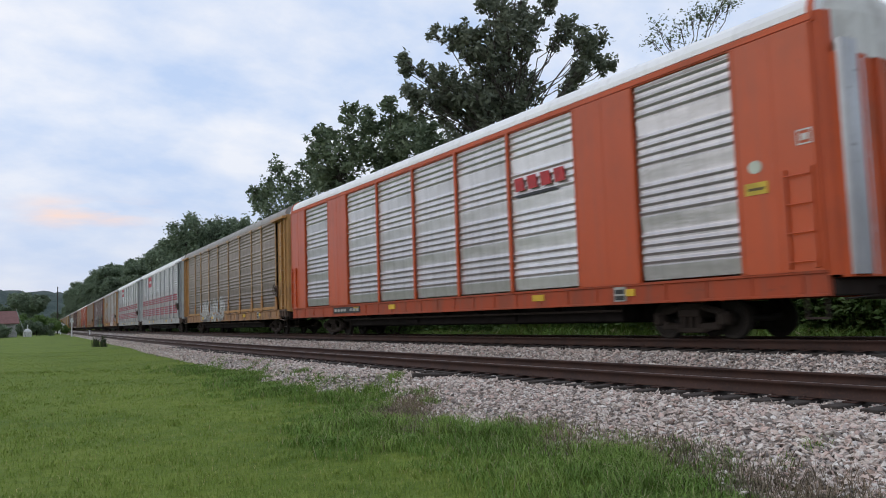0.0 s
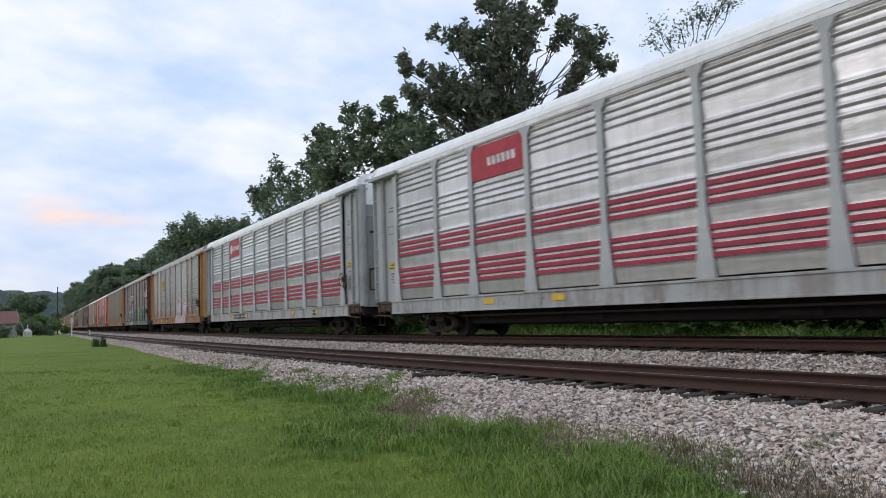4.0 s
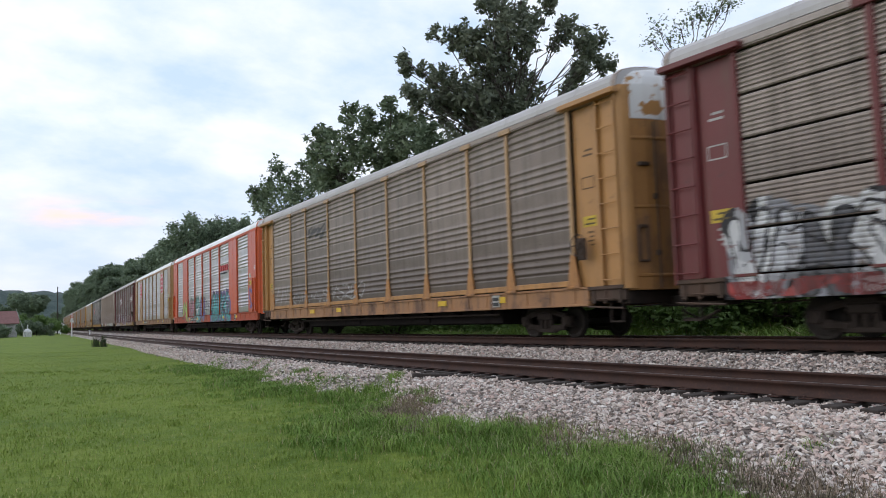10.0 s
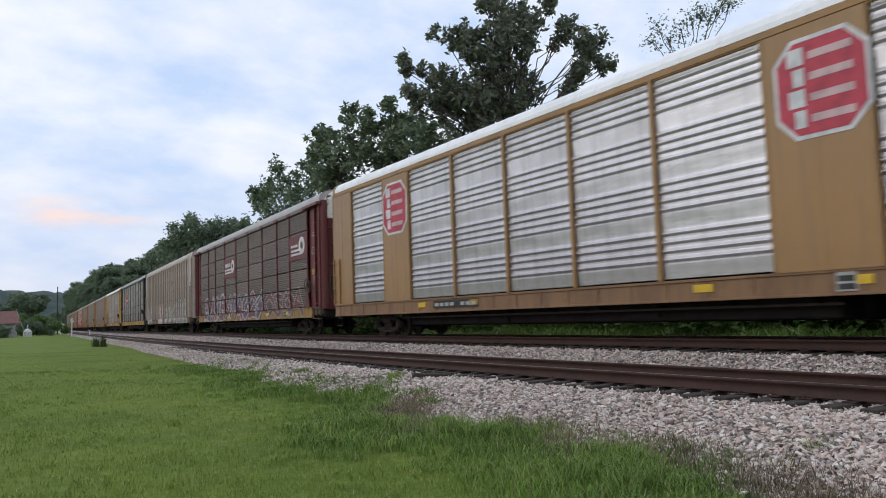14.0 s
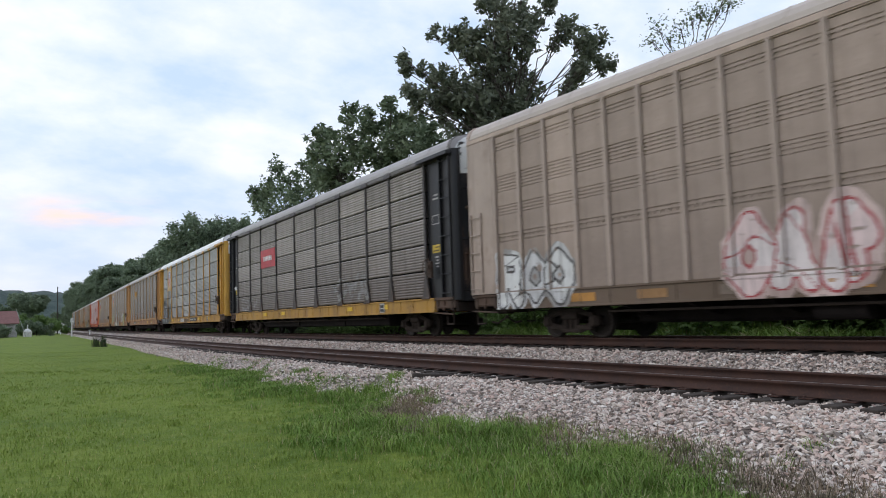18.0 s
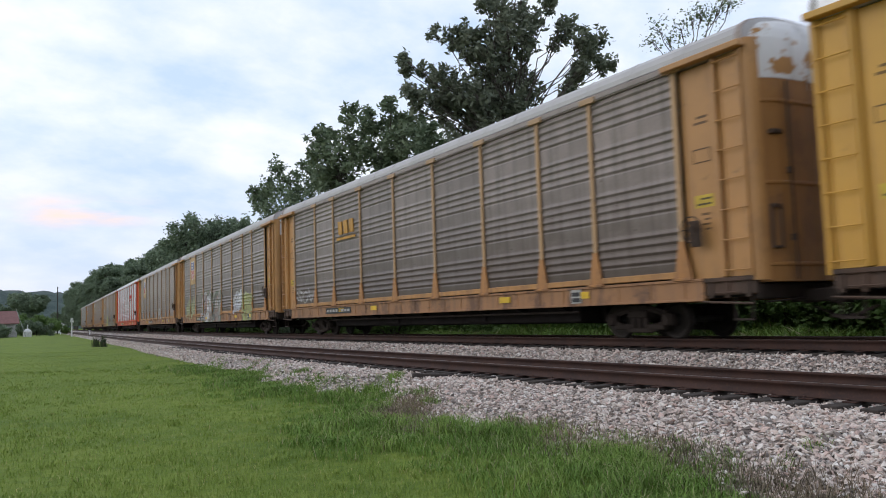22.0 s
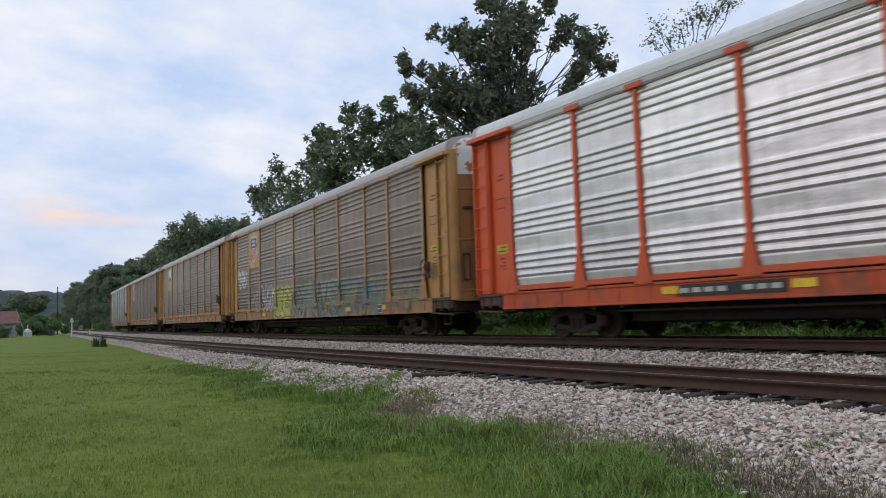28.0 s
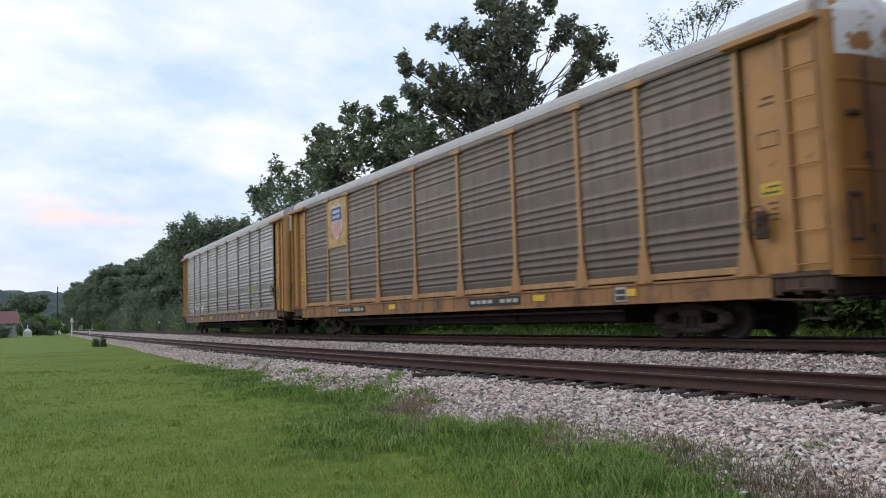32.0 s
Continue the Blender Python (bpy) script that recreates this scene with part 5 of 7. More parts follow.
TRAIN = [
    dict(style="plug", label="orange autorack car with bright ribbed silver sheets and white roof", rust=0.12, frame=ORG, sheet=SILV, roof=WHT, shift=0.45, hood=CREAM, end=ORG, dirt=0.2,
         plates=words(-6.75, -4.45, 3.98, 4.34, (0.46, 0.03, 0.035), 4, 0.05) + [("swoosh", -6.5, -4.35, 3.80, 3.88, K, 0.05, "", "lean")], marks=(6.0,)),
    dict(style="posts", label="faded yellow autorack car with grey sheets and white spray paint", frame=YELD, plates=[("emblem", 12.2, 12.75, 4.6, 5.2, (0.22, 0.24, 0.26), -0.085, "round grey and blue emblem", "disc"), ("emblem_bar", 12.44, 12.51, 4.72, 5.08, (0.12, 0.16, 0.4), -0.075)], sheet=BROWNISH, roof=(0.30, 0.28, 0.26),
         marks=()),
    dict(style="silver", label="silver autorack car with red striped ribs and grey posts", frame=(0.40, 0.41, 0.41), post=(0.45, 0.46, 0.46), sill=(0.40, 0.40, 0.39), sheet=SILV, roof=WHT, end=(0.36, 0.37, 0.37), dirt=0.15,
         plates=stripes() + [("logo_board", 4.45, 7.0, 4.6, 5.6, LOGO_RED, 0.03, "red logo board")] + words(4.8, 6.2, 4.95, 5.2, W, 6, 0.04), hood=WHT),
    dict(style="silver", label="silver autorack car with red striped ribs and red logo board", frame=(0.40, 0.41, 0.41), post=(0.45, 0.46, 0.46), sill=(0.40, 0.40, 0.39), sheet=SILV, roof=WHT, end=(0.36, 0.37, 0.37), dirt=0.15,
         plates=stripes() + [("logo_board", 4.45, 7.0, 4.65, 5.62, LOGO_RED, 0.03, "red logo board"), ("emblem", 6.2, 6.75, 4.85, 5.4, W, 0.04, "", "disc")] + words(4.7, 6.1, 5.0, 5.25, W, 7, 0.04), hood=WHT, marks=(3.4,)),
    dict(style="posts", label="yellow autorack car with light grey sheets and pink spray paint", frame=YEL, sheet=GREYL, roof=RGREY,
         plates=words(5.0, 6.8, 4.12, 4.66, (0.50, 0.25, 0.035), 3) + [("underline", 4.9, 6.9, 3.9, 4.0, (0.50, 0.25, 0.035), 0.03)], marks=()),
    dict(style="fine", label="maroon autorack car with grey sheets, bold green and black graffiti", frame=MAR, post=MAR, sheet=GREY, roof=RGREY, sill=BLK, hood=CREAM,
         plates=wheel_boards()),
    dict(style="posts", label="yellow autorack car with grimy grey sheets", frame=YEL, sheet=((0.275, 0.222, 0.188), 0.56, 0.36, 0.46), roof=RGREY,
         marks=()),
    dict(style="plug", label="orange autorack car with silver sheets and colourful graffiti", rust=0.12, shift=-0.25, frame=ORG, sheet=SILV, roof=WHT, end=ORG, hood=CREAM, dirt=0.2,
         plates=words(-6.75, -4.45, 3.98, 4.34, (0.46, 0.03, 0.035), 4, 0.05) + [("swoosh", -6.5, -4.35, 3.80, 3.88, K, 0.05, "", "lean")], marks=(3.5,)),
    dict(style="plug", label="tan autorack car with silver sheets and red octagonal emblems", rust=0.12, frame=TAN, sheet=((0.70, 0.67, 0.69), 0.22, 0.7, 0.36), roof=WHT, end=(0.60, 0.57, 0.50), flap=(0.70, 0.68, 0.63), hood=(0.55, 0.36, 0.05), dirt=0.3,
         shift=-0.15, plates=octagon(-8.25) + octagon(8.05), marks=(3.0,)),
    dict(style="fine", label="maroon autorack car with brown sheets and white looping graffiti", frame=MAR, post=MAR, sheet=((0.20, 0.155, 0.14), 0.5, 0.15, 0.6), roof=RGREY, sill=(0.34, 0.20, 0.05), hood=CREAM,
         plates=wheel_boards()),
    dict(style="punched", label="taupe autorack car of punched sheets with white graffiti", frame=(0.395, 0.310, 0.254), sheet=((0.39, 0.302, 0.246), 0.22, 0.0, 0.6), roof=(0.46, 0.40, 0.36), sill=(0.13, 0.09, 0.06), hood=CREAM, end=(0.12, 0.105, 0.095), flags=()),
    dict(style="fine", label="black autorack car with dark grey sheets and yellow sill", rust=0.04, frame=BLK, post=(0.055, 0.048, 0.045), sheet=((0.33, 0.295, 0.272), 0.45, 0.3, 0.48), roof=(0.36, 0.34, 0.34), dirt=0.03, sill=(0.40, 0.22, 0.04), end=BLK, beam=(0.12, 0.11, 0.1),
         shift=-0.45, plates=[("logo_board", 4.5, 6.98, 3.5, 4.45, (0.46, 0.05, 0.06), 0.03, "red logo board")] + words(5.0, 6.5, 3.85, 4.1, W, 6, 0.04) + [("stencil", 12.2, 12.6, 2.6, 2.8, W, 0.01)]),
    dict(style="fine", label="clean yellow autorack car with grey sheets and white roof", rust=0.1, frame=(0.56, 0.30, 0.045), sheet=((0.40, 0.392, 0.388), 0.30, 0.4, 0.45), roof=WHT, dirt=0.2, hood=WHT,
         plates=shield(8.15) + [("stencil", 1.0, 1.3, 0.9, 1.15, W, 0.04), ("stencil", 1.5, 1.8, 0.9, 1.15, W, 0.04), ("stencil", 2.0, 2.3, 0.9, 1.15, W, 0.04)],
         marks=(-4.4,)),
    dict(style="posts", label="yellow autorack car with weathered grey sheets and yellow letters", frame=YEL, sheet=((0.262, 0.220, 0.196), 0.54, 0.36, 0.45), roof=RGREY,
         plates=words(4.9, 6.6, 4.12, 4.66, (0.50, 0.25, 0.035), 3) + [("underline", 4.8, 6.7, 3.9, 4.0, (0.50, 0.25, 0.035), 0.03)], marks=(5.4,)),
    dict(style="posts", label="yellow autorack car with shield emblem and patches of graffiti", frame=YEL, sheet=GREY, roof=RGREY, plates=shield(8.15), marks=(4.2,)),
    dict(style="posts", label="yellow autorack car with shield emblem and grimy grey sheets", frame=YEL, sheet=BROWNISH, roof=RGREY, plates=shield(8.15),
         marks=(2.0,)),
    dict(style="posts", label="bright orange autorack car with shining silver sheets", rust=0.1, frame=(0.62, 0.085, 0.018), sill=(0.50, 0.075, 0.016), foot=(0.58, 0.085, 0.02), post=(0.58, 0.085, 0.022), sheet=SILV, roof=(0.62, 0.62, 0.63), dirt=0.12, hood=WHT, beam=(0.45, 0.45, 0.44),
         plates=words(-6.85, -4.65, 4.1, 4.5, (0.55, 0.03, 0.03), 4, 0.03) + [("swoosh", -6.9, -4.6, 3.85, 3.95, K, 0.03)], marks=(3.6,)),
    dict(style="posts", label="yellow autorack car with shield emblem and spray paint along its sheets", frame=YELD, sheet=BROWNISH, roof=RGREY, plates=shield(8.15)),
    dict(style="posts", label="yellow autorack car with a green and white hill emblem", frame=YEL, sheet=BROWNISH, roof=RGREY,
         plates=[("logo_board", 7.21, 9.09, 3.65, 5.64, (0.48, 0.30, 0.12), 0.03, "tan board behind the emblem"), ("emblem", 7.5, 8.8, 4.45, 5.4, (0.7, 0.7, 0.7), 0.04, "white and green emblem"), ("emblem_hill", 7.5, 8.8, 4.45, 5.05, (0.06, 0.28, 0.12), 0.046, "", "hill")], marks=(6.5,)),
    dict(style="posts", label="yellow autorack car with shield emblem and dusty sheets", frame=(0.40, 0.195, 0.055), dirt=0.5, rust=0.45, post=(0.42, 0.235, 0.095), sheet=((0.205, 0.162, 0.136), 0.58, 0.30, 0.48), roof=RGREY, plates=shield(8.15), marks=(-4.5, 5.6)),
    dict(style="posts", label="last yellow autorack car with pale rusty sheets", frame=YELD, post=(0.30, 0.26, 0.22), sill=(0.20, 0.13, 0.09), foot=(0.26, 0.2, 0.16), sheet=GREYL, roof=RGREY, marks=()),
]
# spray paint, car by car: (along from, along to, low, high, strokes, fill colours, line colour), then what sets it apart
PALE_LINE, SMOKE, INK, TEA = (0.42, 0.40, 0.38), (0.30, 0.29, 0.28), (0.012, 0.012, 0.016), (0.035, 0.40, 0.28)
LILAC, ROSE, SAND, BRICK, SKY = (0.34, 0.30, 0.46), (0.52, 0.14, 0.20), (0.46, 0.30, 0.15), (0.36, 0.04, 0.035), (0.10, 0.28, 0.50)
TAGS = {
    1: [spray(-0.2, 4.7, 0.95, 2.2, "3621471", ((0.50, 0.49, 0.48), (0.40, 0.39, 0.38), (0.56, 0.55, 0.53)), (0.10, 0.095, 0.09), back=((0.34, 0.33, 0.32), (0.46, 0.45, 0.43), (0.16, 0.15, 0.14)), fat=0.14, halo=0.20, worn=0.22),
        spray(4.8, 7.2, 1.0, 2.1, "4317", (W, (0.55, 0.54, 0.52)), (0.05, 0.047, 0.045), back=((0.07, 0.065, 0.06), (0.3, 0.29, 0.28)), fat=0.11, halo=0.16, worn=0.14)],
    4: [spray(-6.3, -1.4, 1.55, 2.55, "999U9", (W, (0.66, 0.62, 0.64)), ROSE, back=((0.62, 0.52, 0.55), W), fat=0.27, line=0.06, halo=0.10, worn=0.05),
        spray(-6.3, -1.6, 0.78, 1.6, "11U1", (W, (0.66, 0.60, 0.62)), ROSE, back=(W, (0.62, 0.55, 0.57)), fat=0.24, line=0.05, halo=0.18, worn=0.08),
        spray(-7.6, -6.4, 1.3, 2.1, "52", (PINK, (0.45, 0.10, 0.16)), (0.42, 0.12, 0.17), fat=0.06, worn=0.3, line=0.03),
        spray(-10.6, -8.7, 1.7, 2.5, "4S3", ((0.09, 0.085, 0.08),), (0.14, 0.13, 0.12), fat=0.03, line=0.0, worn=0.25), spray(1.8, 3.6, 1.4, 2.1, "19", (W,), W, fat=0.03, line=0.0, worn=0.4)],
    5: [spray(-11.8, -4.8, 0.86, 2.6, "9B53748", (INK, (0.018, 0.022, 0.022)), TEA, back=(TEA, SAND, BRICK, TEA, (0.05, 0.30, 0.24), SAND, BRICK), fat=0.17, line=0.075, halo=0.18, worn=0.05, lean=0.22, shine=(0.05, 0.07, 0.07)),
        spray(-10.6, -10.2, 2.72, 2.95, "I", (YLW,), YLW, fat=0.11, line=0.0, worn=0.12), spray(-8.0, -7.5, 2.66, 2.86, "I", (YLW,), YLW, fat=0.10, line=0.0, worn=0.12), spray(-5.6, -5.1, 2.56, 2.8, "I", (YLW,), YLW, fat=0.09, line=0.0, worn=0.12), spray(-12.1, -11.6, 2.4, 2.9, "1", (SKY,), SKY, fat=0.12, line=0.0, worn=0.1), spray(-8.9, -8.4, 2.85, 3.1, "1", (SKY,), SKY, fat=0.10, line=0.0, worn=0.15),
        spray(-4.35, -3.15, 1.1, 2.6, "I", (YLW, (0.66, 0.50, 0.04)), INK, back=((0.70, 0.52, 0.03), (0.62, 0.50, 0.05)), fat=0.52, line=0.035, halo=0.34, worn=0.05),
        spray(-2.9, 2.0, 0.82, 2.6, "UAU9U", (INK, (0.016, 0.02, 0.02)), TEA, back=((0.03, 0.05, 0.05), (0.20, 0.04, 0.05), INK), fat=0.27, line=0.09, halo=0.10, worn=0.06, lean=0.55),
        spray(2.0, 6.6, 0.82, 2.45, "73U47", ((0.06, 0.035, 0.07), (0.10, 0.09, 0.11), INK), (0.60, 0.60, 0.62), back=(W, (0.45, 0.06, 0.08), (0.35, 0.5, 0.46), W), fat=0.15, line=0.06, halo=0.24, worn=0.06, lean=0.2),
        spray(6.4, 12.3, 0.82, 2.4, "4738K27", (W, (0.5, 0.5, 0.52), (0.10, 0.10, 0.11)), INK, back=((0.26, 0.26, 0.28), W, INK, (0.4, 0.4, 0.42)), fat=0.12, line=0.06, halo=0.22, worn=0.08, lean=0.15),
        spray(9.2, 12.3, 0.80, 1.15, "999", (BRICK, (0.46, 0.07, 0.06)), BRICK, fat=0.10, line=0.0, worn=0.2)],
    6: [spray(0.6, 4.2, 1.45, 2.15, "4S2E9", (PALE_LINE,), PALE_LINE, fat=0.035, line=0.0, worn=0.35, lean=0.5), spray(4.4, 8.9, 1.4, 2.0, "97A44S", (SMOKE, PALE_LINE), PALE_LINE, fat=0.03, line=0.0, worn=0.42, lean=0.4),
        spray(9.3, 11.6, 1.4, 2.4, "A7A", (PALE_LINE,), PALE_LINE, fat=0.035, line=0.0, worn=0.4), spray(4.7, 6.8, 4.25, 4.85, "555", ((0.05, 0.045, 0.04),), INK, fat=0.13, line=0.0, worn=0.38, lean=0.3)],
    7: [spray(-7.2, -1.5, 0.82, 2.6, "537K52", (CYA, (0.06, 0.44, 0.44), (0.07, 0.40, 0.42)), INK, back=(VIO, (0.16, 0.12, 0.32), INK, VIO), fat=0.17, line=0.085, halo=0.22, worn=0.04, lean=0.35, shine=(0.50, 0.26, 0.38)),
        spray(7.0, 8.8, 0.82, 2.45, "9A", (RED, (0.42, 0.60, 0.12), (0.14, 0.16, 0.46)), INK, back=((0.55, 0.12, 0.05), RED), fat=0.20, line=0.05, halo=0.12, worn=0.05),
        spray(4.5, 7.1, 0.9, 2.6, "37", (ROSE, (0.56, 0.20, 0.26)), INK, back=((0.60, 0.30, 0.32), (0.12, 0.30, 0.24)), fat=0.20, line=0.05, halo=0.10, worn=0.06, lean=-0.2, shine=(0.66, 0.38, 0.42)),
        spray(2.4, 4.6, 0.85, 2.65, "K2", ((0.10, 0.40, 0.42), (0.16, 0.44, 0.44), (0.40, 0.32, 0.46)), INK, back=((0.4, 0.36, 0.40), (0.08, 0.30, 0.28)), fat=0.20, line=0.05, halo=0.10, worn=0.06, shine=(0.34, 0.60, 0.58)),
        spray(0.6, 2.5, 0.85, 2.5, "9U", (VIO, (0.24, 0.12, 0.36), (0.50, 0.16, 0.10)), INK, back=((0.22, 0.22, 0.22), (0.06, 0.2, 0.14)), fat=0.20, line=0.05, halo=0.12, worn=0.08),
        spray(-0.7, 0.4, 1.4, 2.4, "14", (INK,), INK, fat=0.04, line=0.0, worn=0.2), spray(9.0, 9.9, 1.0, 2.0, "8", (INK,), INK, fat=0.05, line=0.0, worn=0.2), spray(-13.0, -12.1, 1.5, 2.6, "82", (VIO, (0.2, 0.2, 0.5)), VIO, fat=0.06, line=0.03, worn=0.15)],
    9: [spray(4.6, 10.3, 0.86, 2.4, "BLACKB", ((0.20, 0.028, 0.05), (0.10, 0.05, 0.12), (0.16, 0.03, 0.06)), (0.52, 0.50, 0.50), fat=0.14, line=0.085, halo=0.12, worn=0.10, lean=0.3, back=((0.50, 0.48, 0.48), (0.20, 0.05, 0.06))),
        spray(-4.5, 4.4, 0.86, 2.35, "37A925", ((0.20, 0.028, 0.05), (0.12, 0.05, 0.12)), (0.50, 0.47, 0.46), fat=0.15, line=0.10, halo=0.0, worn=0.08, lean=0.25),
        spray(-11.2, -4.8, 0.86, 2.2, "9S9A", ((0.18, 0.04, 0.05),), (0.38, 0.34, 0.32), fat=0.12, line=0.08, halo=0.0, worn=0.16)],
    10: [spray(-11.1, -4.5, 0.9, 2.55, "C47E8R", ((0.58, 0.57, 0.54), (0.62, 0.58, 0.44), (0.50, 0.45, 0.52), (0.60, 0.47, 0.43)), (0.11, 0.105, 0.105), back=((0.22, 0.21, 0.21), (0.50, 0.49, 0.46), (0.30, 0.28, 0.29)), fat=0.17, line=0.05, halo=0.20, worn=0.12, lean=0.3, shine=(0.74, 0.72, 0.62)),
         spray(-4.2, 0.3, 0.9, 2.35, "BUTEK", ((0.76, 0.74, 0.58), (0.78, 0.75, 0.64), (0.70, 0.68, 0.70)), (0.11, 0.10, 0.10), back=((0.30, 0.24, 0.25), (0.26, 0.21, 0.19)), fat=0.15, line=0.055, halo=0.12, worn=0.07),
         spray(1.7, 4.5, 0.85, 2.45, "9A1", ((0.78, 0.62, 0.60), (0.80, 0.72, 0.70)), (0.42, 0.05, 0.06), back=((0.66, 0.50, 0.46), (0.52, 0.38, 0.34)), fat=0.20, line=0.05, halo=0.14, worn=0.06),
         spray(9.2, 12.2, 0.85, 2.3, "R99", ((0.82, 0.82, 0.80), (0.7, 0.7, 0.7)), (0.06, 0.055, 0.055), back=(W, (0.36, 0.35, 0.34)), fat=0.16, line=0.06, halo=0.12, worn=0.08)],
    11: [spray(-7.4, -3.6, 1.4, 2.4, "94A", ((0.34, 0.33, 0.32), (0.28, 0.27, 0.26)), (0.22, 0.21, 0.2), fat=0.10, line=0.04, worn=0.36), spray(8.0, 11.0, 1.4, 2.2, "2S9", (SMOKE,), SMOKE, fat=0.05, line=0.0, worn=0.4)],
    12: [spray(9.3, 12.3, 0.84, 2.4, "1411", ((0.45, 0.45, 0.46), (0.5, 0.5, 0.5)), INK, back=(INK, (0.02, 0.02, 0.022)), fat=0.05, line=0.10, halo=0.45, worn=0.10, lean=0.3), spray(7.4, 9.3, 0.9, 2.45, "99", ((0.05, 0.06, 0.05), (0.09, 0.11, 0.09)), (0.12, 0.13, 0.12), back=((0.05, 0.07, 0.055),), fat=0.2, halo=0.1, worn=0.22),
         spray(-1.4, 3.2, 0.86, 1.16, "9S8A", ((0.10, 0.05, 0.02),), (0.06, 0.035, 0.02), fat=0.05, line=0.0, worn=0.3), spray(-2.2, -0.8, 1.5, 2.0, "99", (SMOKE,), SMOKE, fat=0.04, line=0.0, worn=0.45)],
    13: [spray(9.5, 11.7, 1.5, 2.1, "S94", (PALE_LINE,), PALE_LINE, fat=0.05, line=0.0, worn=0.3)],
    14: [spray(7.9, 10.9, 1.15, 2.6, "555", ((0.42, 0.43, 0.20), (0.36, 0.38, 0.18)), (0.30, 0.31, 0.17), back=((0.36, 0.37, 0.17), (0.40, 0.40, 0.2)), fat=0.16, line=0.04, halo=0.12, worn=0.26),
         spray(1.6, 4.9, 0.82, 2.7, "K9R7", ((0.56, 0.52, 0.52), (0.50, 0.34, 0.33), W), (0.06, 0.05, 0.05), back=(W, (0.46, 0.24, 0.22), (0.14, 0.20, 0.09), (0.42, 0.20, 0.10)), fat=0.11, line=0.06, halo=0.22, worn=0.16, lean=0.2),
         spray(-1.2, 1.7, 0.82, 2.7, "7C83", ((0.36, 0.35, 0.31), (0.12, 0.12, 0.10), (0.40, 0.27, 0.23)), (0.05, 0.045, 0.04), back=((0.12, 0.17, 0.09), (0.42, 0.40, 0.36), (0.30, 0.17, 0.12)), fat=0.10, line=0.06, halo=0.22, worn=0.18),
         spray(-6.5, -4.75, 1.35, 2.5, "5E5", (W, (0.52, 0.52, 0.56)), (0.40, 0.40, 0.44), back=(W, (0.50, 0.50, 0.54)), fat=0.09, line=0.04, halo=0.14, worn=0.24),
         spray(-9.1, -7.2, 0.85, 2.2, "EE5", ((0.42, 0.44, 0.14), (0.36, 0.37, 0.12)), (0.20, 0.20, 0.09), back=((0.38, 0.39, 0.13), (0.40, 0.42, 0.2)), fat=0.13, line=0.045, halo=0.22, worn=0.14)],
    15: [spray(-4.6, -1.4, 1.3, 2.3, "1EKE", (PALE_LINE, (0.5, 0.5, 0.5)), (0.14, 0.13, 0.12), fat=0.07, line=0.0, worn=0.25)],
    17: [spray(9.9, 11.6, 2.65, 3.6, "49", (W, (0.46, 0.46, 0.46)), (0.36, 0.36, 0.36), back=(W,), fat=0.13, line=0.04, halo=0.10, worn=0.3), spray(7.2, 9.6, 1.3, 2.5, "9A9", (SMOKE,), (0.34, 0.33, 0.32), fat=0.10, line=0.05, worn=0.42),
         spray(5.0, 6.9, 1.25, 2.5, "U7", ((0.05, 0.05, 0.055), (0.20, 0.20, 0.2)), (0.50, 0.49, 0.48), back=((0.44, 0.43, 0.42),), fat=0.13, line=0.06, halo=0.10, worn=0.12), spray(3.9, 4.9, 1.7, 2.4, "8", (W,), W, fat=0.05, line=0.0, worn=0.35),
         spray(2.0, 4.4, 0.84, 2.4, "SC", ((0.44, 0.45, 0.06), (0.48, 0.46, 0.10)), (0.04, 0.045, 0.02), back=((0.42, 0.42, 0.07), (0.46, 0.46, 0.16)), fat=0.22, line=0.06, halo=0.15, worn=0.08), spray(0.9, 4.5, 2.75, 4.0, "9RIU", ((0.25, 0.235, 0.215),), (0.42, 0.41, 0.39), fat=0.16, line=0.04, worn=0.22),
         spray(-4.2, 1.6, 0.82, 2.4, "97K38", ((0.07, 0.07, 0.06), (0.10, 0.20, 0.13), (0.20, 0.18, 0.16)), (0.30, 0.29, 0.27), back=((0.09, 0.20, 0.13), (0.22, 0.14, 0.09), (0.26, 0.25, 0.23)), fat=0.12, line=0.06, halo=0.18, worn=0.18, lean=0.25),
         spray(-8.6, -4.2, 0.9, 2.2, "C3A7U", ((0.09, 0.20, 0.24), (0.20, 0.24, 0.12), (0.16, 0.12, 0.10)), (0.14, 0.13, 0.12), back=((0.10, 0.22, 0.28), (0.24, 0.23, 0.15)), fat=0.10, line=0.05, halo=0.12, worn=0.24),
         spray(-11.7, -8.7, 0.95, 1.9, "9S3", ((0.22, 0.26, 0.12), (0.24, 0.16, 0.10)), (0.22, 0.20, 0.18), fat=0.10, line=0.05, worn=0.34)],
    20: [spray(6.0, 10.8, 1.4, 2.2, "97A4", (PALE_LINE, W), (0.3, 0.3, 0.3), fat=0.08, line=0.04, worn=0.3), spray(-9.4, -6.4, 1.4, 2.8, "C9", ((0.30, 0.36, 0.16), (0.26, 0.26, 0.24)), (0.22, 0.23, 0.18), fat=0.15, line=0.05, worn=0.22)],
}
for i, spec in enumerate(TRAIN):
    autorack({**spec, "tags": TAGS.get(i, ())})


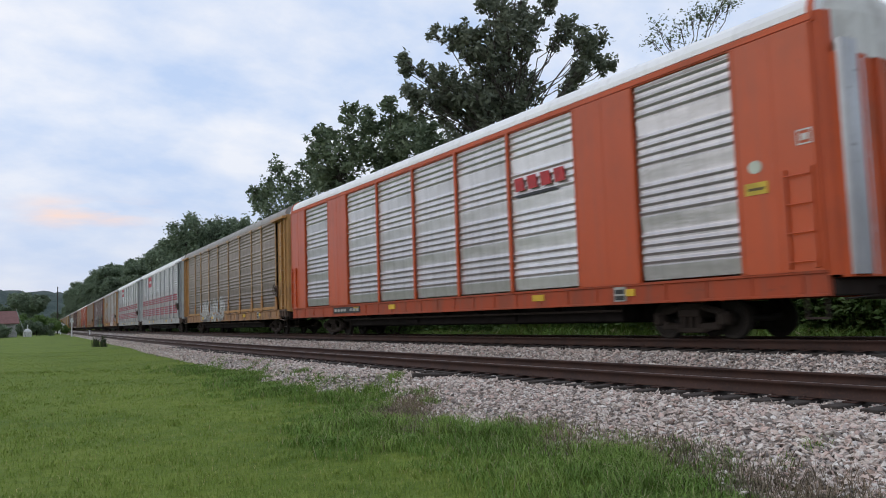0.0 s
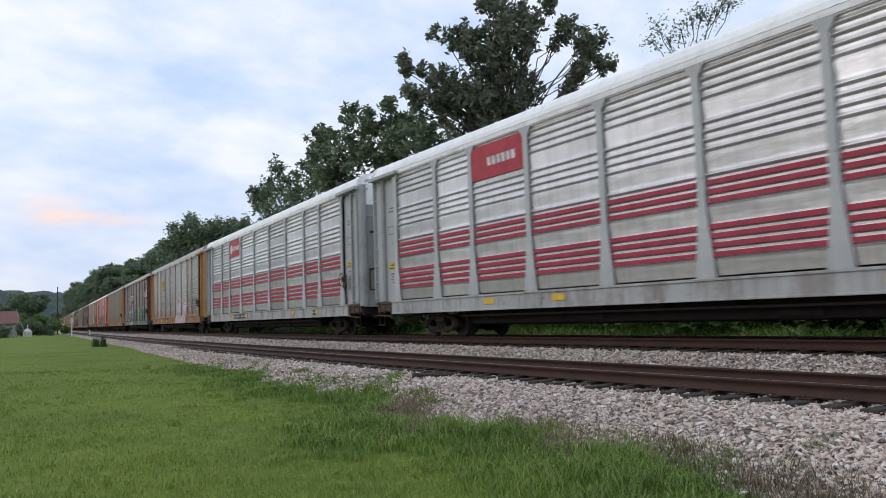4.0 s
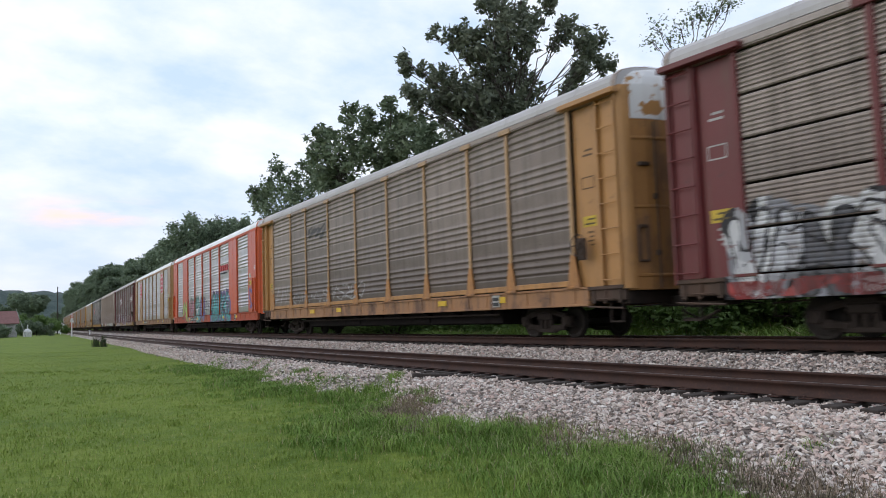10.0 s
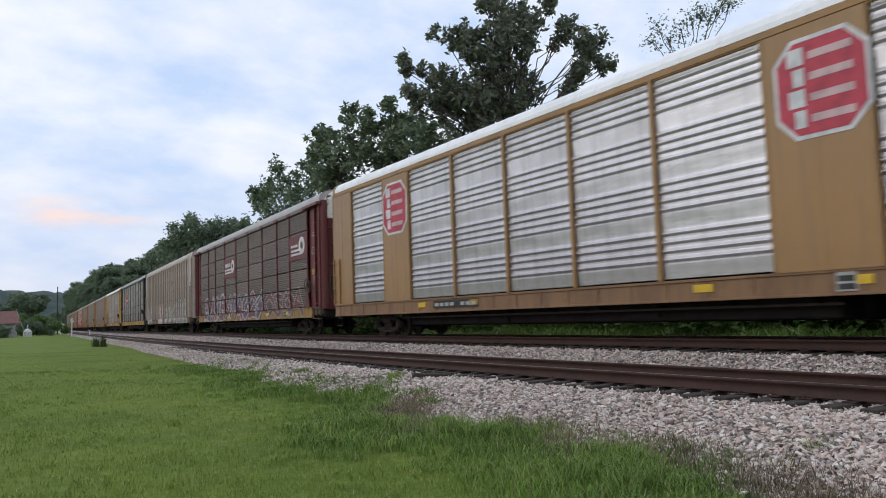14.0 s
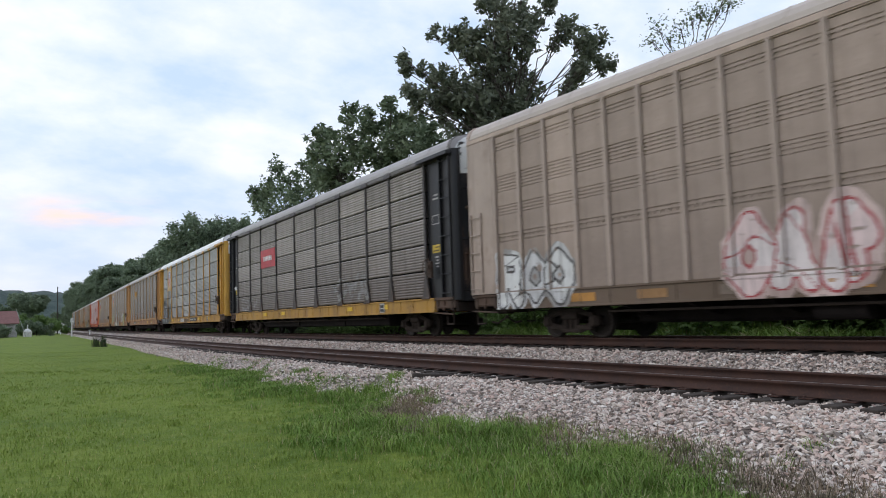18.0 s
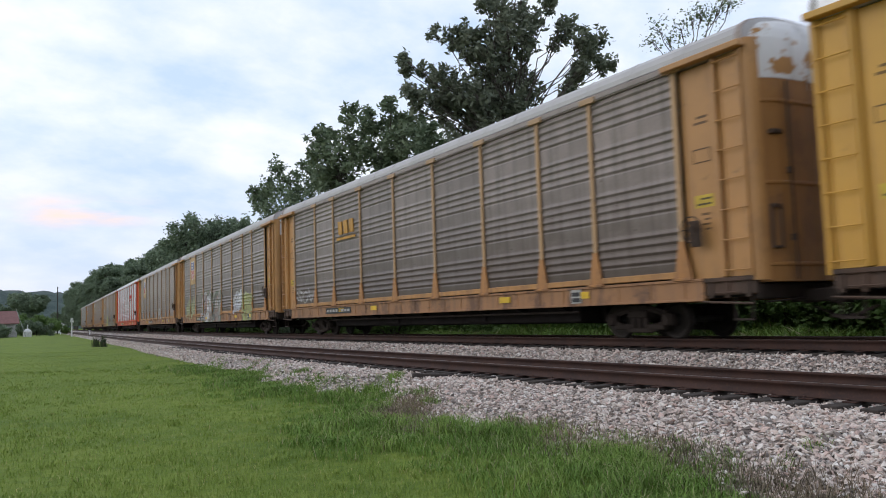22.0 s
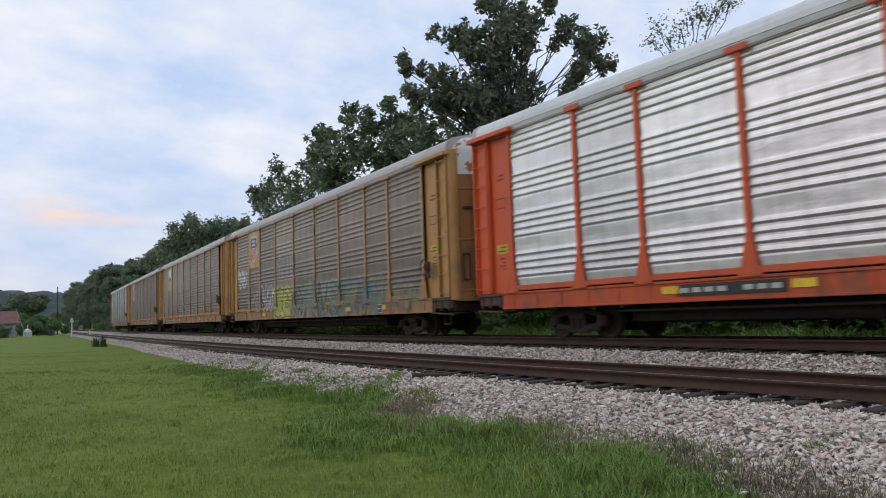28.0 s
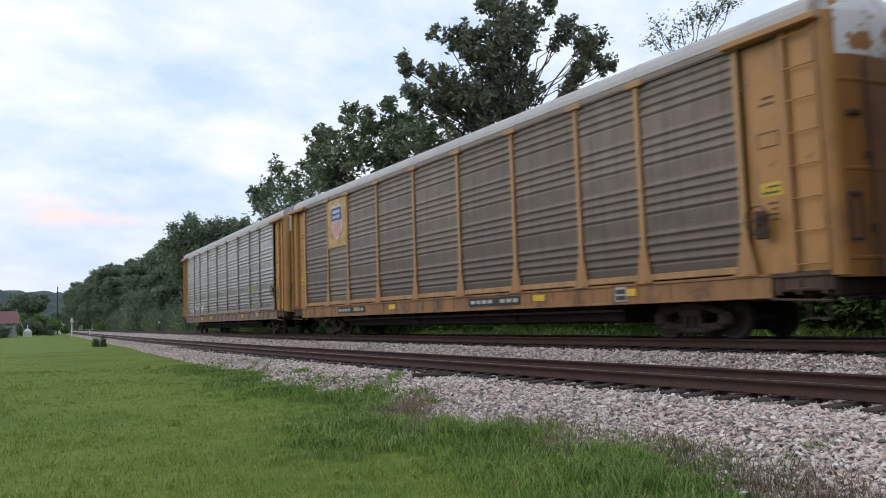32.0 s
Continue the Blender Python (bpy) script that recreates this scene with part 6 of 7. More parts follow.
# ---- plants ----
def blades(name, material, label, x, y, z, tall, wide, lean, seed, category="grass"):
    """Single blades of grass, each a thin bent triangle pair."""
    rng = np.random.default_rng(seed)
    n = len(x)
    a = rng.random(n) * math.tau
    dx, dy = np.cos(a), np.sin(a)
    b = rng.random(n) * math.tau
    lx, ly = np.cos(b) * lean * tall * rng.random(n), np.sin(b) * lean * tall * rng.random(n)
    base = np.stack([x, y, z], -1)
    side = np.stack([dx, dy, 0 * dx], -1) * (wide / 2)[:, None]
    mid = base + np.stack([lx * 0.35, ly * 0.35, tall * 0.6], -1)
    tip = base + np.stack([lx, ly, tall * (1 - 0.25 * lean)], -1)
    V = np.stack([base - side, base + side, mid + side * 0.7, tip, mid - side * 0.7], 1).reshape(-1, 3)
    F = (np.array([[0, 1, 2], [0, 2, 4], [4, 2, 3]])[None] + (np.arange(n) * 5)[:, None, None]).reshape(-1, 3)
    return soup(name, V, F, material, label, category)


def lawn():
    rng = np.random.default_rng(11)
    n = 190000
    r = 5.0 + 60 * rng.random(n) ** 1.9
    az = radians(-2) + radians(66) * rng.random(n)
    x, y = r * np.sin(az), r * np.cos(az)
    u = x - bend(y)
    keep = u < bed_edge(y) + 0.35 * rng.random(n) ** 2
    x, y, u, r = x[keep], y[keep], u[keep], r[keep]
    m = len(x)
    patch = 0.5 + 0.5 * np.sin(x * 0.9 + 2 * np.sin(y * 0.4)) * np.cos(y * 0.7 + x * 0.3)
    tall = (0.025 + 0.045 * rng.random(m) ** 2 + 0.03 * patch * rng.random(m)) * (1 - 0.6 * smooth(15, 60, r))
    wide = 0.006 * (1 + 0.07 * np.maximum(r - 6, 0))
    blades("lawn_grass", GRASS, "short mown green grass blades", x, y, lawn_height(x, u, y), tall, wide, 0.7, 12)


def tufts():
    """Coarser tufts scattered over the lawn."""
    rng = np.random.default_rng(15)
    k, each = 1500, 26
    r = 5.2 + 30 * rng.random(k) ** 1.6
    az = radians(-2) + radians(64) * rng.random(k)
    cx, cy = r * np.sin(az), r * np.cos(az)
    keep = cx - bend(cy) < bed_edge(cy)
    cx, cy, r = cx[keep], cy[keep], r[keep]
    m = len(cx) * each
    x = np.repeat(cx, each) + rng.normal(0, 0.07, m)
    y = np.repeat(cy, each) + rng.normal(0, 0.07, m)
    size = np.repeat(0.05 + 0.07 * rng.random(len(cx)) ** 2, each)
    u = x - bend(y)
    blades("lawn_tufts", GRASS, "coarser tufts of grass in the lawn", x, y, lawn_height(x, u, y), size * (0.6 + 0.6 * rng.random(m)), 0.007 * (1 + 0.05 * np.maximum(np.repeat(r, each) - 6, 0)), 1.2, 16)


def verge():
    """Taller unmown grass and seed heads along the foot of the stones."""
    rng = np.random.default_rng(21)
    # tufts: many blades springing from one root
    k = 1900
    cy = 2.6 + 60 * rng.random(k) ** 2.2
    cu = bed_edge(cy) - 0.30 + rng.normal(0, 0.50, k) - 1.3 * rng.random(k) ** 2.5
    big = 0.5 + 0.5 * np.sin(cy * 1.9 + 0.6) * np.sin(cy * 0.71 + cu * 1.3)
    # rank clumps standing out of the edge
    for y, u, spread, m in ((8.9, 5.9, 0.45, 34), (8.1, 6.1, 0.35, 22), (6.1, 6.05, 0.22, 20), (5.5, 5.75, 0.25, 14), (10.6, 5.35, 0.35, 16), (15.2, 7.6, 0.35, 16), (14.2, 6.6, 0.4, 14), (4.8, 5.5, 0.3, 14)):
        cy, cu = np.concatenate([cy, rng.normal(y, spread, m)]), np.concatenate([cu, rng.normal(u, spread * 0.6, m)])
        big = np.concatenate([big, 1.0 + 0.5 * rng.random(m)])
    near = cy < 32
    cy, cu, big, k = cy[near], cu[near], big[near], int(near.sum())
    each = 46
    y = np.repeat(cy, each) + rng.normal(0, 0.10, k * each)
    u = np.repeat(cu, each) + rng.normal(0, 0.10, k * each)
    m = len(u)
    x = u + bend(y)
    tall = (0.08 + 0.17 * np.repeat(big, each)) * (0.5 + 0.7 * rng.random(m)) * (1 - 0.4 * smooth(18, 40, y))
    foot = np.where(u > bed_edge(y), np.maximum(lawn_height(x, u, y), bed_height(u, y) - 0.03), lawn_height(x, u, y))
    blades("verge_grass", WEED, "taller unmown grass along the stones", x, y, foot, tall, 0.008 * (1 + 0.045 * np.maximum(y - 6, 0)), 1.3, 22)
    # pale dry seed heads
    n = 11000
    y = np.concatenate([2.5 + 10 * rng.random(n - 1800) ** 1.6, rng.normal(11.2, 0.55, 1800)])
    u = bed_edge(y) + rng.normal(0.2, 0.3, n)
    x = u + bend(y)
    dry = mat_blade("dry_seed_head", (0.11, 0.09, 0.060), (0.25, 0.20, 0.14), (0.36, 0.28, 0.2), 0.25)
    blades("seed_heads", dry, "pinkish dry grass seed heads", x, y, np.maximum(lawn_height(x, u, y), bed_height(u, y) - 0.02), 0.07 + 0.16 * rng.random(n), np.full(n, 0.009), 1.2, 23)


def far_weeds():
    """Rank green weeds beyond the train."""
    rng = np.random.default_rng(31)
    n = 60000
    y = -4 + 90 * rng.random(n) ** 1.4
    u = 17.4 + 9 * rng.random(n) ** 0.8
    x = u + bend(y)
    tall = 0.35 + 0.6 * rng.random(n) + 0.4 * np.sin(y * 0.6) * np.sin(u)
    blades("line_side_weeds", WEED, "rank green weeds beyond the tracks", x, y, lawn_height(x, u, y), np.maximum(0.3, tall), 0.05 + 0.04 * rng.random(n), 0.8, 32, "weeds")


def leaf_cloud(points, size, rng, flat=0.35):
    """Leaves as small folded quads round the given points."""
    n = len(points)
    a, b = rng.normal(0, 1, (n, 3)), rng.normal(0, 1, (n, 3))
    a[:, 2] *= flat + 0.3
    a /= np.linalg.norm(a, axis=1, keepdims=True)
    b -= a * (a * b).sum(1, keepdims=True)
    b /= np.linalg.norm(b, axis=1, keepdims=True)
    s = (size * (0.6 + 0.8 * rng.random(n)))[:, None]
    V = np.stack([points - a * s, points + b * s * 0.45 - a * s * 0.1, points + a * s, points - b * s * 0.45 - a * s * 0.1], 1).reshape(-1, 3)
    F = np.arange(n * 4).reshape(-1, 4)
    return V, F


def limb(bm, a, b, ra, rb, rng, wob=0.08, n=5):
    a, b = Vector(a), Vector(b)
    last, lr = a, ra
    for k in range(1, n + 1):
        t = k / n
        p = a.lerp(b, t) + Vector((rng.normal(), rng.normal(), rng.normal() * 0.5)) * ((b - a).length * wob * (1 - t))
        r = ra + (rb - ra) * t
        tube(bm, last, p, lr, r, 7 if ra > 0.06 else 5)
        last, lr = p, r


def tree(name, label, base, turn, clumps, leaf, material, seed, trunk=0.3, density=1.0, fork=0.5, deep=0.8, bunch=26, spread=0.17, rise=0.9):
    """A trunk, a limb to each clump of the crown, twigs, and leaves in bunches at the twigs' ends.
    clumps: (across, up, radius)."""
    rng = np.random.default_rng(seed)
    root = thing(name, label, "tree")
    root.matrix_world = pose(*base, 0, 0, turn)
    bm = bmesh.new()
    lowest = min(c[1] - c[2] for c in clumps)
    top = max(c[1] for c in clumps)
    hub = Vector((0, 0, max(1.5, lowest * fork + (top - lowest) * 0.15)))
    limb(bm, (0, 0, -0.4), hub, trunk, trunk * 0.75, rng, 0.02)
    spine = Vector((0.0, 0.0, hub.z + (top - hub.z) * 0.7))
    limb(bm, hub, spine, trunk * 0.72, trunk * 0.18, rng, 0.05, 7)
    pts = []
    for x, z, r in clumps:
        y = float(rng.normal(0, 1)) * deep * (0.6 + 0.5 * r)
        c = Vector((x, y, z))
        t = min(0.95, max(0.0, (z - hub.z) / max(0.1, spine.z - hub.z) * 0.62 - 0.1))
        start = hub.lerp(spine, t)
        limb(bm, start, c, trunk * 0.15, 0.02, rng, 0.07, 5)
        twigs = int(16 * r * r * density) + 7
        for k in range(twigs):
            d = Vector(rng.normal(0, 1, 3)).normalized()
            q = c + Vector((d.x * r * (1.35 - 0.39 * rise), d.y * r * 1.2, d.z * r * rise)) * float(0.30 + 0.66 * rng.random() ** 0.6)
            if k % 2 == 0:
                tube(bm, c.lerp(start, 0.15 * float(rng.random())), q, 0.022, 0.006, 4)
            m = int(bunch * (0.6 + 0.8 * rng.random()))
            pts.append(np.array(q) + rng.normal(0, spread + 0.045 * r, (m, 3)))
    part("trunk", bm, BARK, root)
    V, F = leaf_cloud(np.concatenate(pts), leaf, rng)
    crown = soup("crown", V, F, material, "", "")
    crown.parent = root
    return root


# arms of the oak's crown: (across, up) at the root and at the tip, size of the leaf clumps
OAK = (((-0.2, 12.5), (-6.5, 16.0), 0.50), ((-0.8, 12.8), (-6.2, 14.0), 0.42), ((-0.7, 15.1), (-4.2, 16.8), 0.55), ((-1.0, 16.1), (-2.7, 17.7), 0.52),
       ((-0.5, 14.5), (-0.8, 21.5), 0.95), ((0.9, 15.6), (2.5, 18.9), 0.68), ((2.2, 16.9), (3.5, 17.5), 0.50), ((3.0, 15.1), (5.3, 16.5), 0.60),
       ((3.2, 14.3), (5.9, 15.2), 0.48), ((2.5, 12.9), (3.8, 14.4), 0.58), ((-0.8, 12.5), (-3.5, 14.2), 0.95), ((-0.8, 12.2), (-5.0, 13.1), 0.62),
       ((-1.4, 11.6), (-1.6, 14.6), 1.0), ((-0.1, 12.3), (1.0, 13.5), 0.6), ((0.2, 17.5), (1.2, 22.0), 0.9), ((-0.9, 10.5), (-0.7, 19.5), 0.95), ((0.4, 11.0), (0.5, 18.0), 0.85), ((-0.6, 12.5), (-2.2, 16.6), 0.7))


def along(arms, seed):
    """Leaf clumps strung along the outer two thirds of each arm."""
    rng = np.random.default_rng(seed)
    out = []
    for (x0, z0), (x1, z1), r in arms:
        long = math.hypot(x1 - x0, z1 - z0)
        r = r * 0.86
        n = max(5, int(long * 0.9 / r))
        for k in range(n):
            t = 0.22 + 0.78 * k / (n - 1)
            j = rng.normal(0, 0.55 * r, 2)
            out.append((x0 + (x1 - x0) * t + float(j[0]), z0 + (z1 - z0) * t + float(j[1]), r * float(0.75 + 0.55 * rng.random()) * (1.2 - 0.35 * t)))
    return out + [(-1.5, 10.8, 1.5), (0.6, 10.4, 1.3), (-3.2, 11.2, 1.1), (2.8, 11.4, 0.9)]


GUM = ((0.8, 16.1, 0.9), (-0.7, 14.6, 1.0), (-1.7, 14.4, 0.8), (0.0, 13.1, 1.8), (1.7, 14.3, 1.5), (-1.6, 13.1, 0.8), (0.0, 11.4, 2.1), (-1.0, 11.8, 1.3), (0.5, 9.5, 2.2))
ELM = ((-0.3, 15.9, 0.6), (0.1, 14.6, 1.4), (1.7, 14.4, 1.3), (-1.2, 12.6, 1.7), (0.8, 12.6, 2.0), (-1.7, 15.1, 0.9), (2.5, 14.6, 1.1), (0.9, 15.1, 0.8), (3.6, 12.6, 1.8), (2.5, 10.5, 2.2), (0.0, 10.2, 2.2))
ASH = ((-0.7, 14.8, 0.9), (-1.4, 12.7, 1.3), (-2.3, 11.2, 0.9), (0.5, 13.2, 1.4), (2.0, 14.9, 0.8), (1.5, 11.7, 1.6), (-0.3, 10.4, 2.0), (-2.6, 12.4, 0.7), (2.7, 13.4, 1.0), (1.2, 9.0, 2.0))
DARK = ((-0.8, 11.7, 0.9), (-2.1, 10.6, 0.9), (0.0, 10.5, 1.5), (2.0, 11.3, 0.9), (3.4, 11.5, 0.7), (4.6, 11.1, 0.9), (-1.1, 9.4, 1.8), (1.7, 10.0, 1.8), (-2.8, 9.4, 1.0), (3.6, 9.8, 1.8), (0.5, 7.5, 2.4), (-2.0, 7.0, 1.8), (3.0, 7.2, 2.2))
TIP = ((-1.9, 14.8, 0.35), (-1.5, 15.1, 0.35), (-1.1, 14.6, 0.3), (-0.4, 14.6, 0.4), (0.1, 15.0, 0.4), (0.6, 15.3, 0.5), (1.0, 15.6, 0.45), (1.4, 15.8, 0.4), (1.7, 16.1, 0.3), (1.9, 15.6, 0.3), (0.1, 13.4, 0.9), (-0.7, 12.6, 0.9), (0.5, 11.5, 1.2))


def trees():
    tree("oak_tree", "tall spreading dark green oak with open crown", (27.9, 34.0, 0.5), -39.4, along(OAK, 40), 0.175, OAK_LEAF, 41, 0.27, 1.05, deep=0.9, bunch=11, spread=0.10, rise=1.3)
    tree("tree", "rounded leafy green tree beyond the tracks", (26.0, 51.9, 0.6), -26.6, GUM, 0.20, LEAF, 42, 0.24, 0.95, bunch=18, spread=0.12, rise=1.05)
    tree("tree", "full dark green tree beside the oak", (28.6, 48.2, 0.6), -30.7, ELM, 0.20, LEAF, 43, 0.24, 1.05, bunch=19, spread=0.12, rise=1.05)
    tree("tree", "thinly leaved tree with bare twig ends", (27.0, 64.6, 0.6), -22.7, ASH, 0.19, LEAF, 44, 0.2, 1.0, bunch=16, spread=0.12, rise=1.1)
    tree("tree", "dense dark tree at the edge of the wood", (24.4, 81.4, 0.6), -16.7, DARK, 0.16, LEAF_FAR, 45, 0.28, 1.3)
    tree("tree", "sparse tree whose tip shows over the train", (31.7, 24.5, 0.6), -52.3, TIP, 0.085, LEAF, 46, 0.12, 1.0, bunch=11, spread=0.22)


def wood():
    """The wood along the far side of the line, smaller and denser with distance."""
    rng = np.random.default_rng(51)
    protos = []
    for k in range(3):
        cl = []
        for i in range(26):
            z = 3 + 12 * rng.random()
            w = 3.4 * math.sin(math.pi * min(1, (z - 1) / 15)) + 0.5
            cl.append((float(rng.normal(0, 0.55)) * w, float(z), float(1.1 + 1.0 * rng.random())))
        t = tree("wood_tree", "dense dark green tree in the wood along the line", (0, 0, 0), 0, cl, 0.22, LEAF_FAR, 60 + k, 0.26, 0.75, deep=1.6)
        t["group"] = "trees of the wood"
        protos.append(t)
    # (distance along, offset across, height): the skyline climbs towards the near end
    rows = []
    y = 88.0
    while y < 760:
        for off in (8.5, 14.0, 22.0):
            u = FAR_MID + off + float(rng.normal(0, 1.2))
            az = math.degrees(math.atan2(u + float(bend(y)), y))
            crest = float(np.interp(az, (7.5, 8.5, 9.5, 11.2, 13.0, 14.8, 16.5, 20.0), (0.016, 0.033, 0.052, 0.072, 0.084, 0.092, 0.118, 0.130)))
            rows.append((y + float(rng.normal(0, 2)), u, (crest * y * 1.03 + 1.6) * float(0.86 + 0.14 * rng.random()) * (0.80 if off < 9 else 1.0)))
        y *= 1.085
    for k in range(8):
        rows.append((22 + k * 8.0, FAR_MID + 24 + float(rng.normal(0, 2)), 8.5 + float(rng.normal(0, 1.0))))
    used = set()
    for i, (y, u, h) in enumerate(rows):
        k = i % 3
        m = pose(u + float(bend(y)), y, 0.2, 0, 0, float(rng.random()) * 360)
        s = h / 16.0
        if k in used:
            ob = copy_thing(protos[k], m)
        else:
            ob = protos[k]
            ob.matrix_basis = m
            used.add(k)
        ob.scale = (s * 1.1, s * 1.1, s)


def bush_proto(name, label, seed, material, leaf, wide, tall):
    rng = np.random.default_rng(seed)
    root = thing(name, label, "bush", "bushes along the line")
    bm = bmesh.new()
    pts = []
    for k in range(14):
        a, r = rng.random() * math.tau, rng.random() ** 0.5
        q = Vector((math.cos(a) * r * wide, math.sin(a) * r * wide, tall * (0.25 + 0.75 * rng.random()) * (1 - 0.4 * r)))
        limb(bm, (q.x * 0.15, q.y * 0.15, 0), q, 0.05, 0.012, rng, 0.1, 4)
        pts.append(np.array(q) + rng.normal(0, wide * 0.22, (1000, 3)))
    P = np.concatenate(pts)
    P[:, 2] = np.abs(P[:, 2])
    part("stem", bm, BARK, root)
    V, F = leaf_cloud(P, leaf, rng)
    soup("foliage", V, F, material, "", "").parent = root
    return root


def bushes():
    rng = np.random.default_rng(71)
    protos = [bush_proto("bush", "tangled green bush overgrown with vines", 72, VINE, 0.062, 1.5, 2.6),
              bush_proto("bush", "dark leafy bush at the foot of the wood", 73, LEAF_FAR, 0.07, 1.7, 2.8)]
    rows = [(y, FAR_MID + 6.5 + float(rng.normal(0, 0.7)), 1.0 + 0.6 * float(rng.random())) for y in np.geomspace(40, 260, 26)]
    rows += [(y, FAR_MID + 5.8 + float(rng.normal(0, 0.5)), 1.1 + 1.1 * float(rng.random())) for y in np.linspace(76, 175, 24)]
    rows += [(y, FAR_MID + 10.5 + float(rng.normal(0, 1.0)), 1.3 + 0.5 * float(rng.random())) for y in np.geomspace(8, 240, 30)]
    used = set()
    for i, (y, u, s) in enumerate(rows):
        k = 0 if y < 60 and i % 4 else (i * 7 // 3) % 2
        m = pose(u + float(bend(y)), float(y), 0.1, 0, 0, float(rng.random()) * 360)
        if k in used:
            ob = copy_thing(protos[k], m)
        else:
            ob = protos[k]
            ob.matrix_basis = m
            used.add(k)
        ob.scale = (s * 1.15, s * 1.15, s)
    # two rank dark weeds standing in the edge of the stones
    for y, u, s in ((70.8, 6.95, 0.42), (69.6, 7.45, 0.52)):
        n = 70
        wx = u + float(bend(y)) + rng.normal(0, 0.16, n)
        wy = y + rng.normal(0, 0.16, n)
        blades("rank_weeds", STALK, "tall dark weeds at the edge of the stones", wx, wy, np.zeros(n), s * 2.6 * (0.35 + 0.65 * rng.random(n)), np.full(n, 0.045), 0.5, 74, "weeds")


lawn()
tufts()
verge()
far_weeds()
trees()
wood()
bushes()


# ---- the far end of the line ----
def hill():
    """Wooded ridge that closes the valley."""
    n = 260
    xs = np.linspace(-900, 900, n)
    rng = np.random.default_rng(81)
    top = 56 + 5 * np.sin(xs * 0.006 + 2.0) + 3 * np.sin(xs * 0.03) + 4.0 * rng.random(n)
    V, F = [], []
    deep = (0, 0.35, 0.7, 1.0, 1.3)
    for x, t in zip(xs, top):
        for d in deep:
            k = math.sin(min(1, d) * math.pi / 2) if d <= 1 else 0.7
            V.append((x, 1050 + d * 160 + 5 * float(rng.random()), t * k * (0.94 + 0.1 * float(rng.random())) - 3))
    m = len(deep)
    for i in range(n - 1):
        for j in range(m - 1):
            a = i * m + j
            F.append((a, a + m, a + m + 1, a + 1))
    s = Shade("wooded_hill")
    # the ridge's haze is put into these bluish greens
    c = s.mix(s.step(s.noise(0.06, 6, 0.65), 0.35, 0.7), (0.040, 0.062, 0.056), (0.065, 0.092, 0.080))
    s.bump(s.noise(0.12, 5), 1.0, 4.0)
    soup("hill_backdrop", V, F, s.done(c, 0.95), "hazy wooded ridge closing the valley", "hill", "structure")


hill()


